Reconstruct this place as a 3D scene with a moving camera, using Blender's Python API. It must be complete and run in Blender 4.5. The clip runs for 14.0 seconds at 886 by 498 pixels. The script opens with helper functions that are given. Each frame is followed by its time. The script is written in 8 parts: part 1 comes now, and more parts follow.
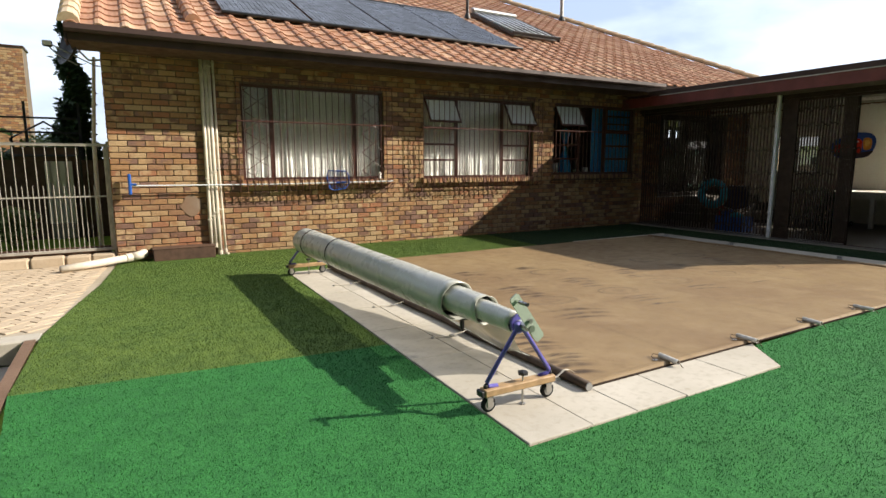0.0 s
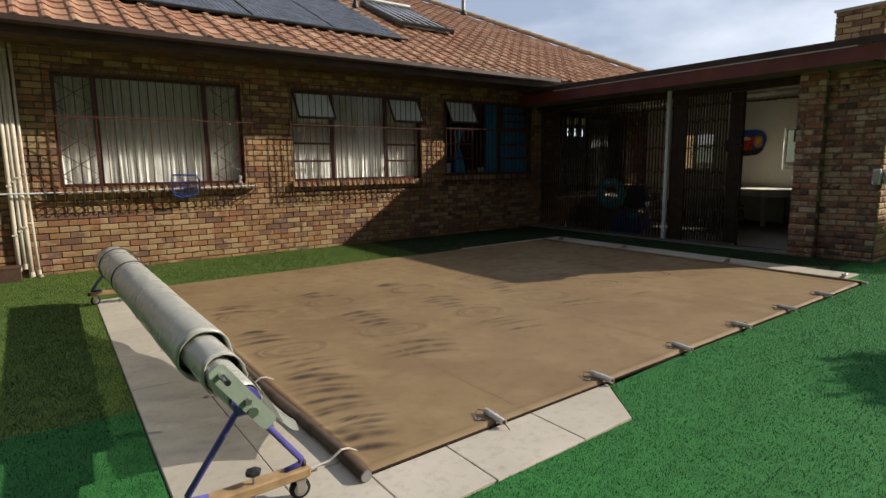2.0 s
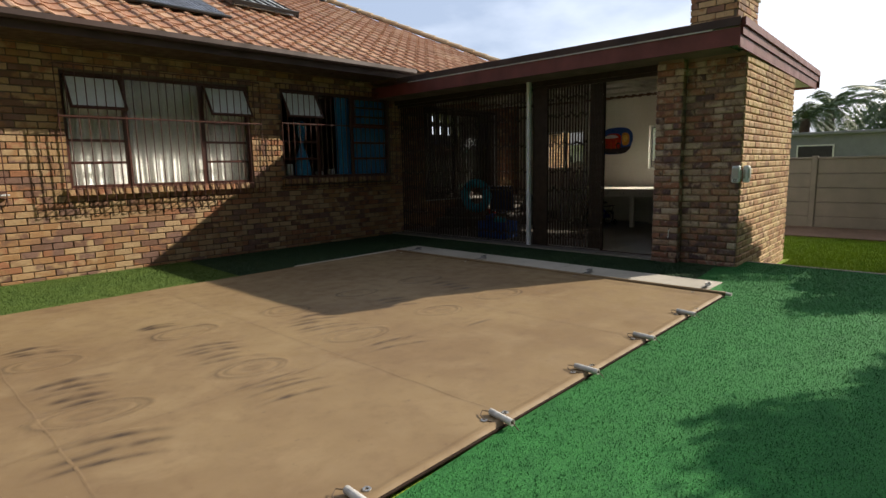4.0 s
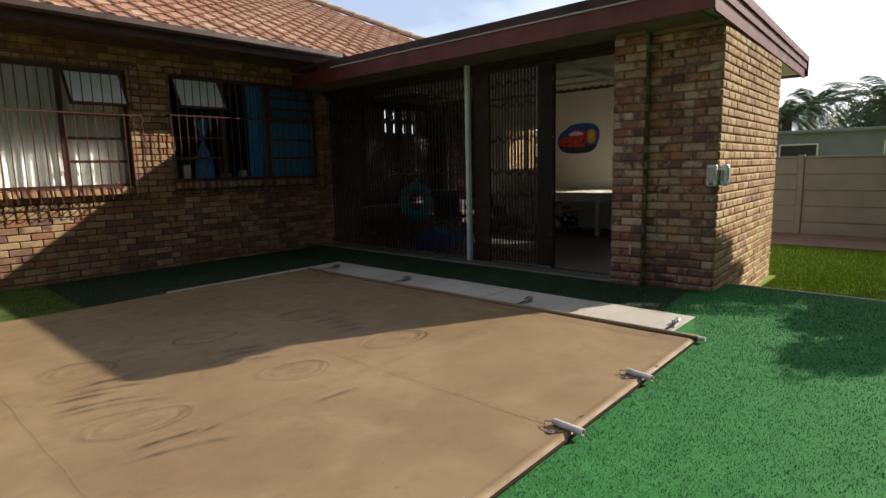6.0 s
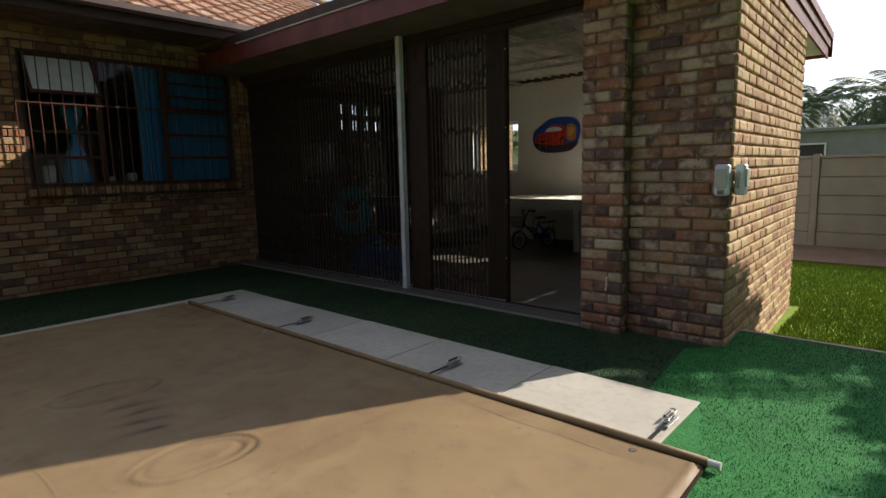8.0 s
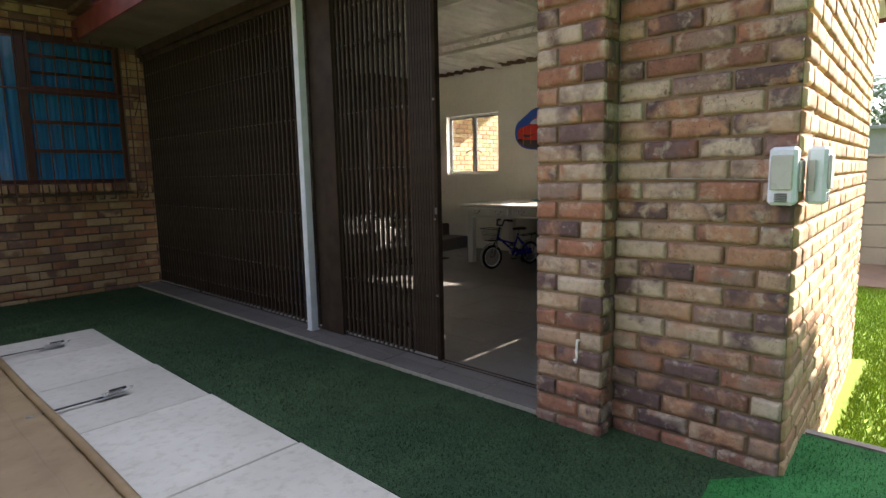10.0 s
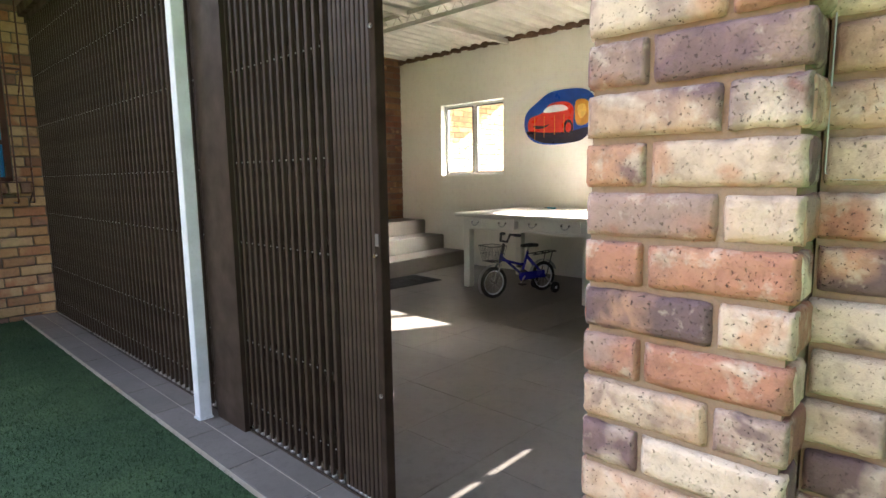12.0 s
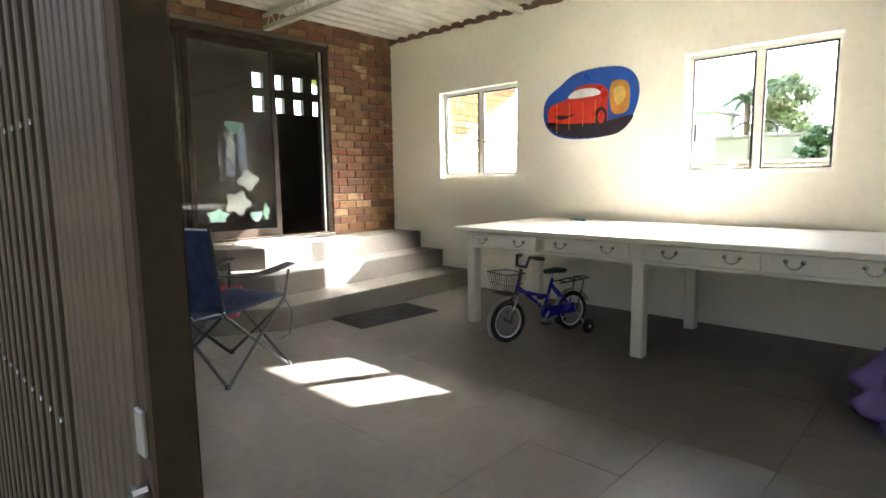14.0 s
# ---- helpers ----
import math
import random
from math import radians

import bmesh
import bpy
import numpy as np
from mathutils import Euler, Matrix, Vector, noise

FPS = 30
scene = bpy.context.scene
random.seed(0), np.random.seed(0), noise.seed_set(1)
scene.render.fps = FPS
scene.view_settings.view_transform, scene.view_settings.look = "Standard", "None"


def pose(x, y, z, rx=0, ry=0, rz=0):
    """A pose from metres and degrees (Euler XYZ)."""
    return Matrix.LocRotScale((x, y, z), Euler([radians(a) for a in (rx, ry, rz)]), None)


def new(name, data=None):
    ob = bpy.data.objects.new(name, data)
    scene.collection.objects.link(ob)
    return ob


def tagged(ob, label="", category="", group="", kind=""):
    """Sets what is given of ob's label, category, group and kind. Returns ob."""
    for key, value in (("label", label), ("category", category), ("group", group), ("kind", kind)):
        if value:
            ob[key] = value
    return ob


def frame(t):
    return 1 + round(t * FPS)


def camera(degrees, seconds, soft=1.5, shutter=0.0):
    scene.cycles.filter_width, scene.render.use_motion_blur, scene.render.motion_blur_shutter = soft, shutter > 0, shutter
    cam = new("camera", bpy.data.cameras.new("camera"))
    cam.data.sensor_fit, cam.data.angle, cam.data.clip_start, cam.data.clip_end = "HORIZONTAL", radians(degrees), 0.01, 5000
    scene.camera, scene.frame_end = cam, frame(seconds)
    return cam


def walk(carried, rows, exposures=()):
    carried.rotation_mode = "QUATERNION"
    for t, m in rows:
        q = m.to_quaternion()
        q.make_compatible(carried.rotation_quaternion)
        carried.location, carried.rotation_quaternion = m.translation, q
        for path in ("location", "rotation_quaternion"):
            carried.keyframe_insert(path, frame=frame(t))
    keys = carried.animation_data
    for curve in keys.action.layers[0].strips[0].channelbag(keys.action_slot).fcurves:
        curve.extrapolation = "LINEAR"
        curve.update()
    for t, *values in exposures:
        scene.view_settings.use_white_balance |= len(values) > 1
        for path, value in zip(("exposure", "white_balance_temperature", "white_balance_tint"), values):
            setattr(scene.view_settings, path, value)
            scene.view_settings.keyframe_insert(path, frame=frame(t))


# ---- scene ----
cam = camera(76.9, 14.0)
METRES, EYE, TILT, LEAN, TURN = 11.5, 1.38, -0.25, 0.24, -29.5
ROWS = [
    (0.0, 0.0, 0.0, 0.0, 0.02, -8.24, -0.15),
    (0.5, 0.0165, 0.0153, 0.0001, -0.45, -8.23, -0.03),
    (1.0, 0.0357, 0.0349, 0.0003, -1.85, -8.25, 0.09),
    (1.5, 0.0618, 0.0578, 0.0015, -4.32, -8.25, 0.32),
    (2.0, 0.0841, 0.0822, 0.0017, -6.91, -8.25, 0.43),
    (2.5, 0.1092, 0.1081, 0.0013, -10.35, -8.28, 0.65),
    (3.0, 0.1347, 0.1326, 0.0006, -13.33, -8.31, 0.76),
    (3.5, 0.1585, 0.1588, -0.0001, -15.74, -8.29, 0.89),
    (6.0, 0.2928, 0.2901, -0.0032, -18.67, -8.01, 1.15),
    (6.5, 0.3205, 0.3193, -0.0037, -18.77, -7.92, 1.16),
    (7.0, 0.3472, 0.3491, -0.0038, -18.95, -7.84, 1.18),
    (7.5, 0.3745, 0.3802, -0.0036, -19.12, -7.82, 1.19),
    (8.0, 0.4015, 0.4132, -0.0042, -19.04, -7.81, 1.2),
    (10.5, 0.5258, 0.5642, -0.0112, -17.89, -7.22, 0.97),
    (11.0, 0.5411, 0.594, -0.0111, -17.71, -7.18, 0.93),
    (11.5, 0.5557, 0.6312, -0.0113, -17.42, -7.13, 0.77),
    (12.0, 0.5664, 0.6647, -0.0114, -17.29, -7.11, 0.67),
    (12.5, 0.5789, 0.6995, -0.0106, -17.07, -7.08, 0.62),
    (13.0, 0.5901, 0.7297, -0.0096, -16.89, -7.03, 0.61),
    (13.5, 0.5979, 0.7556, -0.0098, -16.89, -6.95, 0.62),
    (14.0, 0.6047, 0.7771, -0.0106, -17.08, -6.85, 0.61),
]
PATH = [(t, pose(0, 0, EYE, TILT, LEAN, TURN) @ pose(METRES * x, METRES * y, METRES * z, 90 + pitch, roll, yaw)) for t, x, y, z, yaw, pitch, roll in ROWS]
walk(cam, PATH, [(0, 0.7, 6600, 10), (1.0, 0.35, 6650, 11), (1.5, 0.1, 6650, 11), (2.5, 0.02, 6700, 10), (3.0, 0.12, 6700, 10), (3.6, 0.35, 6700, 10), (7.0, 0.5, 6500, 11), (8.2, 0.65, 6400, 11), (10.4, 2.72, 6200, 15), (11.5, 3.5, 6100, 15), (12.0, 3.85, 6100, 14), (12.5, 4.12, 6000, 13), (13.0, 4.25, 5900, 12), (13.5, 4.3, 5850, 11), (14.0, 4.15, 5950, 11)])

# ---- world and sun ----
SUN = Vector((1.46, -0.735, 1.0)).normalized()
sun_el = math.asin(SUN.z)
sun_az = math.atan2(SUN.x, SUN.y)
world = bpy.data.worlds.new("sky")
scene.world = world
world.use_nodes = True
wn = world.node_tree
wn.nodes.clear()
w_out = wn.nodes.new("ShaderNodeOutputWorld")
w_bg = wn.nodes.new("ShaderNodeBackground")
w_sky = wn.nodes.new("ShaderNodeTexSky")
w_sky.sky_type = "NISHITA"
w_sky.sun_disc = False
w_sky.sun_elevation = sun_el
w_sky.sun_rotation = sun_az
w_sky.dust_density = 2.0
w_tc = wn.nodes.new("ShaderNodeTexCoord")
w_map = wn.nodes.new("ShaderNodeMapping")
w_map.inputs["Scale"].default_value = (1.0, 1.0, 2.6)
w_noise = wn.nodes.new("ShaderNodeTexNoise")
w_noise.inputs["Scale"].default_value = 2.3
w_noise.inputs["Detail"].default_value = 6
w_noise.inputs["Roughness"].default_value = 0.5
w_ramp = wn.nodes.new("ShaderNodeValToRGB")
w_ramp.color_ramp.elements[0].position = 0.36
w_ramp.color_ramp.elements[0].color = (2.7, 3.3, 4.5, 1)
w_ramp.color_ramp.elements[1].position = 0.62
w_ramp.color_ramp.elements[1].color = (6.7, 7.2, 8.2, 1)
w_mix = wn.nodes.new("ShaderNodeMixRGB")
w_mix.inputs[0].default_value = 0.8
wn.links.new(w_tc.outputs["Generated"], w_map.inputs[0])
wn.links.new(w_map.outputs[0], w_noise.inputs["Vector"])
wn.links.new(w_noise.outputs["Fac"], w_ramp.inputs[0])
wn.links.new(w_sky.outputs[0], w_mix.inputs[1])
wn.links.new(w_ramp.outputs[0], w_mix.inputs[2])
w_bg.inputs[1].default_value = 0.088
# the thin bright cloud stands over the house
w_dot = wn.nodes.new("ShaderNodeVectorMath")
w_dot.operation = "DOT_PRODUCT"
w_dot.inputs[1].default_value = (0.60, 0.79, 0.12)
w_nrm = wn.nodes.new("ShaderNodeVectorMath")
w_nrm.operation = "NORMALIZE"
wn.links.new(w_tc.outputs["Generated"], w_nrm.inputs[0])
wn.links.new(w_nrm.outputs[0], w_dot.inputs[0])
w_rng = wn.nodes.new("ShaderNodeMapRange")
w_rng.inputs[1].default_value, w_rng.inputs[2].default_value = -0.6, 0.8
w_rng.inputs[3].default_value, w_rng.inputs[4].default_value = 0.18, 1.65
wn.links.new(w_dot.outputs["Value"], w_rng.inputs[0])
w_mul = wn.nodes.new("ShaderNodeVectorMath")
w_mul.operation = "SCALE"
wn.links.new(w_mix.outputs[0], w_mul.inputs[0])
wn.links.new(w_rng.outputs[0], w_mul.inputs["Scale"])
wn.links.new(w_mul.outputs[0], w_bg.inputs[0])
wn.links.new(w_bg.outputs[0], w_out.inputs[0])

sun = new("sun", bpy.data.lights.new("sun", "SUN"))
sun.data.energy = 5.0
sun.data.angle = radians(0.6)
sun.data.color = (1.0, 0.92, 0.80)
sun.rotation_euler = SUN.to_track_quat("Z", "Y").to_euler()


# ---- material tools ----
class Nodes:
    """A small builder for one node material."""

    def __init__(self, name, rough=0.7, metal=0.0, spec=0.5):
        self.mat = bpy.data.materials.new(name)
        self.mat.use_nodes = True
        self.t = self.mat.node_tree
        self.b = self.t.nodes["Principled BSDF"]
        self.b.inputs["Roughness"].default_value = rough
        self.b.inputs["Metallic"].default_value = metal
        self.b.inputs["Specular IOR Level"].default_value = spec
        tc = self.t.nodes.new("ShaderNodeTexCoord")
        self.obj = tc.outputs["Object"]
        geo = self.t.nodes.new("ShaderNodeNewGeometry")
        self.pos = geo.outputs["Position"]
        self.island = geo.outputs["Random Per Island"]

    def n(self, kind, **inputs):
        node = self.t.nodes.new(kind)
        for k, v in inputs.items():
            key = k.replace("_", " ")
            self.put(node, key, v)
        return node

    def put(self, node, key, v):
        sock = node.inputs[key]
        if hasattr(v, "is_output"):
            self.t.links.new(v, sock)
        else:
            sock.default_value = v

    def scaled(self, vec, sx, sy, sz):
        m = self.t.nodes.new("ShaderNodeMapping")
        self.t.links.new(vec, m.inputs[0])
        m.inputs["Scale"].default_value = (sx, sy, sz)
        return m.outputs[0]

    def noise(self, scale, detail=4, rough=0.55, vec=None, dist=0.0):
        n = self.t.nodes.new("ShaderNodeTexNoise")
        self.t.links.new(vec or self.obj, n.inputs["Vector"])
        n.inputs["Scale"].default_value = scale
        n.inputs["Detail"].default_value = detail
        n.inputs["Roughness"].default_value = rough
        n.inputs["Distortion"].default_value = dist
        return n.outputs["Fac"]

    def ramp(self, fac, stops, constant=False):
        r = self.t.nodes.new("ShaderNodeValToRGB")
        if constant:
            r.color_ramp.interpolation = "CONSTANT"
        el = r.color_ramp.elements
        while len(el) < len(stops):
            el.new(0.5)
        for e, (p, c) in zip(el, stops):
            e.position = p
            e.color = (*c, 1) if len(c) == 3 else c
        self.t.links.new(fac, r.inputs[0])
        return r.outputs[0]

    def grey(self, fac, lo, hi, a=0.0, b=1.0):
        m = self.t.nodes.new("ShaderNodeMapRange")
        self.t.links.new(fac, m.inputs[0])
        m.inputs[1].default_value, m.inputs[2].default_value = lo, hi
        m.inputs[3].default_value, m.inputs[4].default_value = a, b
        return m.outputs[0]

    def mix(self, fac, a, b, mode="MIX"):
        m = self.t.nodes.new("ShaderNodeMixRGB")
        m.blend_type = mode
        for sock, v in zip(m.inputs, (fac, a, b)):
            if hasattr(v, "is_output"):
                self.t.links.new(v, sock)
            elif isinstance(v, tuple):
                sock.default_value = (*v, 1) if len(v) == 3 else v
            else:
                sock.default_value = v
        return m.outputs[0]

    def math(self, op, a, b=0.0):
        m = self.t.nodes.new("ShaderNodeMath")
        m.operation = op
        for sock, v in zip(m.inputs, (a, b)):
            if hasattr(v, "is_output"):
                self.t.links.new(v, sock)
            else:
                sock.default_value = v
        return m.outputs[0]

    def bump(self, height, strength=0.4, distance=0.01):
        bp = self.t.nodes.new("ShaderNodeBump")
        bp.inputs["Strength"].default_value = strength
        bp.inputs["Distance"].default_value = distance
        self.t.links.new(height, bp.inputs["Height"])
        self.t.links.new(bp.outputs[0], self.b.inputs["Normal"])

    def color(self, c):
        self.put(self.b, "Base Color", c if hasattr(c, "is_output") else (*c, 1))
        return self

    def done(self):
        return self.mat


def painted(name, c, rough=0.5, metal=0.0, wear=0.25, scale=9.0, bump=0.15, spec=0.5):
    """Paint, plastic or metal with faint grime at two scales."""
    m = Nodes(name, rough, metal, spec)
    a = m.noise(scale, 5)
    b = m.noise(scale * 9, 3)
    dark = tuple(v * (1 - wear) for v in c)
    lite = tuple(min(1, v * (1 + wear * 0.35)) for v in c)
    col = m.mix(m.grey(a, 0.35, 0.7), lite, dark)
    col = m.mix(m.grey(b, 0.55, 0.75, 0, 0.35), col, tuple(v * 0.7 for v in c))
    m.color(col)
    m.put(m.b, "Roughness", m.grey(a, 0.3, 0.7, max(0.05, rough - 0.12), min(1, rough + 0.12)))
    m.bump(b, bump, 0.002)
    return m.done()


BRICKS = [(0.0, (0.350, 0.200, 0.098)), (0.14, (0.410, 0.268, 0.142)), (0.28, (0.190, 0.106, 0.074)), (0.38, (0.450, 0.315, 0.180)), (0.50, (0.330, 0.155, 0.085)),
          (0.62, (0.215, 0.128, 0.098)), (0.74, (0.420, 0.295, 0.170)), (0.88, (0.290, 0.165, 0.092))]
PIER = [(0.0, (0.33, 0.155, 0.100)), (0.13, (0.46, 0.35, 0.26)), (0.26, (0.125, 0.080, 0.080)), (0.39, (0.52, 0.415, 0.32)), (0.48, (0.41, 0.225, 0.140)),
        (0.60, (0.16, 0.100, 0.100)), (0.71, (0.43, 0.29, 0.20)), (0.81, (0.23, 0.110, 0.080)), (0.91, (0.28, 0.19, 0.155))]
SIDE = [(0.0, (0.47, 0.315, 0.175)), (0.18, (0.38, 0.215, 0.12)), (0.34, (0.52, 0.375, 0.23)), (0.52, (0.30, 0.18, 0.11)), (0.64, (0.50, 0.37, 0.20)), (0.84, (0.42, 0.27, 0.14))]


def brick_material(name, palette, by_object, speck=0.8):
    m = Nodes(name, 0.88, 0, 0.25)
    if by_object:
        rnd = m.n("ShaderNodeObjectInfo").outputs["Random"]
    else:
        rnd = m.island
    base = m.ramp(rnd, palette, True)
    other = m.ramp(m.math("FRACT", m.math("MULTIPLY", rnd, 7.31)), palette, True)
    big = m.noise(5.5, 3, 0.5, m.pos)
    col = m.mix(m.grey(big, 0.47, 0.6), base, other)
    if speck > 0.5:
        third = m.ramp(m.math("FRACT", m.math("MULTIPLY", rnd, 23.7)), palette, True)
        col = m.mix(m.grey(m.noise(11, 3, 0.6, m.pos, 0.4), 0.55, 0.66, 0, 0.85), col, third)
        col = m.mix(m.grey(m.noise(16, 4, 0.65, m.pos), 0.56, 0.68, 0, 0.6), col, (0.50, 0.42, 0.33))
    mid = m.noise(38, 5, 0.65, m.pos)
    col = m.mix(m.grey(mid, 0.4, 0.7, 0, 0.4), col, m.mix(1.0, col, (1.4, 1.36, 1.28), "MULTIPLY"))
    col = m.mix(m.grey(mid, 0.3, 0.45, 0.35, 0), col, m.mix(1.0, col, (0.55, 0.5, 0.5), "MULTIPLY"))
    pits = m.noise(165, 3, 0.6, m.pos)
    area = m.grey(m.noise(7, 2, 0.5, m.pos), 0.4, 0.6, 0.35, 1.0)
    pit = m.math("MULTIPLY", m.grey(pits, 0.625, 0.68), area)
    col = m.mix(m.math("MULTIPLY", pit, speck), col, (0.05, 0.035, 0.035))
    stain = m.noise(0.9, 4, 0.6, m.pos)
    col = m.mix(m.grey(stain, 0.45, 0.75, 0, 0.3), col, (0.15, 0.09, 0.06))
    if speck > 0.5:
        grime = m.noise(9, 6, 0.7, m.pos)
        col = m.mix(m.grey(grime, 0.5, 0.68, 0, 0.5), col, (0.12, 0.075, 0.06))
    m.color(col)
    h = m.math("SUBTRACT", m.math("MULTIPLY", mid, 0.8), m.math("MULTIPLY", pit, 0.9))
    m.bump(h, 1.0, 0.008)
    return m.done()


M = {}
M["brick"] = brick_material("house brick", BRICKS, False, 0.35)
M["brick_one"] = brick_material("house brick single", BRICKS, True, 0.35)
# brick palette darkened for the shade under the veranda roof
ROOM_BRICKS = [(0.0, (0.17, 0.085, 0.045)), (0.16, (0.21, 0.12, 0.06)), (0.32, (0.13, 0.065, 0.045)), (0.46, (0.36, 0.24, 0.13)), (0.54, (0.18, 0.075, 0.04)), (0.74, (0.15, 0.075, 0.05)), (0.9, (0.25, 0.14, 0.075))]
M["brick_in"] = brick_material("brick with roof shade in colour", ROOM_BRICKS, False, 0.35)
M["brick_in_one"] = brick_material("brick with roof shade in colour single", ROOM_BRICKS, True, 0.35)
M["pier"] = brick_material("pier brick", PIER, False)
M["pier_one"] = brick_material("pier brick single", PIER, True)
M["side"] = brick_material("sandy side brick", SIDE, False, 0.35)
M["side_one"] = brick_material("sandy side brick single", SIDE, True, 0.35)


def mortar(name, c, c2):
    m = Nodes(name, 0.95, 0, 0.2)
    a = m.noise(3, 5, 0.6, m.pos)
    b = m.noise(120, 3, 0.6, m.pos)
    col = m.mix(m.grey(a, 0.35, 0.65), c, c2)
    col = m.mix(m.grey(b, 0.5, 0.7, 0, 0.4), col, tuple(v * 0.6 for v in c))
    m.color(col)
    m.bump(b, 0.6, 0.004)
    return m.done()


M["mortar"] = mortar("mortar grey brown", (0.13, 0.105, 0.082), (0.18, 0.145, 0.115))
M["mortar_pier"] = mortar("mortar sandy", (0.29, 0.215, 0.16), (0.24, 0.145, 0.09))


def turf(name, a, b, dark):
    m = Nodes(name, 0.85, 0, 0.2)
    n1 = m.noise(0.9, 4, 0.6, m.pos)
    n2 = m.noise(90, 3, 0.7, m.pos)
    col = m.mix(m.grey(n1, 0.3, 0.7), a, b)
    col = m.mix(m.grey(m.noise(6.5, 4, 0.6, m.pos), 0.42, 0.66, 0, 0.42), col, dark)
    col = m.mix(m.grey(n2, 0.4, 0.62, 0, 0.75), col, dark)
    col = m.mix(m.grey(m.island, 0, 1, 0, 0.5), col, m.mix(1.0, col, (1.5, 1.4, 1.2), "MULTIPLY"))
    m.color(col)
    m.bump(n2, 0.8, 0.01)
    return m.done()


M["turf_vivid"] = turf("vivid green turf", (0.037, 0.200, 0.050), (0.037, 0.165, 0.044), (0.014, 0.085, 0.025))
# the olive turf again, darkened and blued for the veranda's shade
M["turf_shaded"] = turf("olive turf with veranda shade", (0.062, 0.105, 0.046), (0.028, 0.060, 0.030), (0.012, 0.028, 0.014))
M["turf_olive"] = turf("olive green turf", (0.14, 0.205, 0.045), (0.10, 0.165, 0.038), (0.03, 0.065, 0.018))
M["lawn"] = turf("lawn", (0.26, 0.37, 0.035), (0.20, 0.31, 0.035), (0.08, 0.14, 0.02))


def cover_material():
    m = Nodes("brown cover fabric", 0.62, 0, 0.35)
    n1 = m.noise(0.7, 5, 0.6, m.pos)
    n2 = m.noise(6, 5, 0.6, m.pos)
    n3 = m.noise(300, 2, 0.6, m.pos)
    col = m.mix(m.grey(n1, 0.35, 0.65), (0.190, 0.122, 0.060), (0.250, 0.173, 0.085))
    col = m.mix(m.grey(m.noise(1.9, 5, 0.65, m.pos, 0.6), 0.5, 0.72, 0, 0.55), col, (0.30, 0.215, 0.115))
    col = m.mix(m.grey(n2, 0.5, 0.75, 0, 0.45), col, (0.15, 0.092, 0.052))
    col = m.mix(m.grey(m.noise(24, 3, 0.6, m.pos), 0.68, 0.74, 0, 0.5), col, (0.10, 0.065, 0.04))
    sep = m.n("ShaderNodeSeparateXYZ", Vector=m.pos)
    fx = m.math("PINGPONG", m.math("ADD", sep.outputs[0], 0.01), 0.86)
    fy = m.math("PINGPONG", m.math("ADD", sep.outputs[1], -0.01), 0.985)
    seam = m.math("MINIMUM", fx, fy)
    wob = m.math("ADD", seam, m.math("MULTIPLY", m.noise(1.6, 2, 0.5, m.pos), 0.03))
    col = m.mix(m.grey(wob, 0.005, 0.06, 0.17, 0.0), col, (0.12, 0.075, 0.045))
    # water-ring stains, plus crease shade painted beside the folds
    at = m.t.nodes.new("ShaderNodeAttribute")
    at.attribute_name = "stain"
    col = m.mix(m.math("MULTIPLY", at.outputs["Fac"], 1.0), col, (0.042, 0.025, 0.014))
    m.color(col)
    m.put(m.b, "Roughness", m.grey(n2, 0.3, 0.7, 0.5, 0.75))
    m.bump(m.math("ADD", m.math("MULTIPLY", n2, 0.6), m.math("MULTIPLY", n3, 0.15)), 0.35, 0.006)
    return m.done()


M["cover"] = cover_material()


def stone(name, a, b, spot, scale=2.2, bump=0.4, rough=0.85, joint=None):
    m = Nodes(name, rough, 0, 0.3)
    n1 = m.noise(scale, 5, 0.6, m.pos)
    n2 = m.noise(scale * 14, 4, 0.65, m.pos)
    n3 = m.noise(scale * 90, 2, 0.6, m.pos)
    col = m.mix(m.grey(n1, 0.35, 0.65), a, b)
    col = m.mix(m.grey(n2, 0.5, 0.72, 0, 0.5), col, spot)
    if joint:
        col = m.mix(m.grey(m.n("ShaderNodeObjectInfo").outputs["Random"], 0, 1, 0, joint), col, tuple(v * 0.7 for v in a))
    m.color(col)
    m.bump(m.math("ADD", m.math("MULTIPLY", n2, 0.6), m.math("MULTIPLY", n3, 0.4)), bump, 0.004)
    return m.done()


M["slab"] = stone("pale cement slab", (0.44, 0.405, 0.34), (0.54, 0.50, 0.43), (0.31, 0.27, 0.21), scale=1.4, joint=0.35)
M["slab_joint"] = stone("sandy bedding", (0.36, 0.31, 0.23), (0.42, 0.36, 0.28), (0.22, 0.17, 0.12))
M["paver"] = stone("sandy paver", (0.48, 0.38, 0.27), (0.55, 0.45, 0.33), (0.36, 0.27, 0.18), joint=0.5)
M["concrete"] = stone("raw concrete", (0.30, 0.27, 0.23), (0.36, 0.33, 0.29), (0.20, 0.17, 0.14))
M["threshold"] = stone("grey slate tile", (0.115, 0.105, 0.095), (0.15, 0.135, 0.125), (0.08, 0.07, 0.065), rough=0.5, joint=0.3)
M["floor_tile"] = stone("dark grey floor tile", (0.120, 0.106, 0.091), (0.148, 0.134, 0.117), (0.088, 0.076, 0.065), scale=1.6, rough=0.48, bump=0.2, joint=0.07)
M["grout"] = stone("dark grout", (0.100, 0.088, 0.076), (0.115, 0.102, 0.09), (0.075, 0.066, 0.058))
M["soil"] = stone("brown soil and gap shade", (0.14, 0.085, 0.055), (0.19, 0.12, 0.08), (0.08, 0.05, 0.035), bump=0.9)
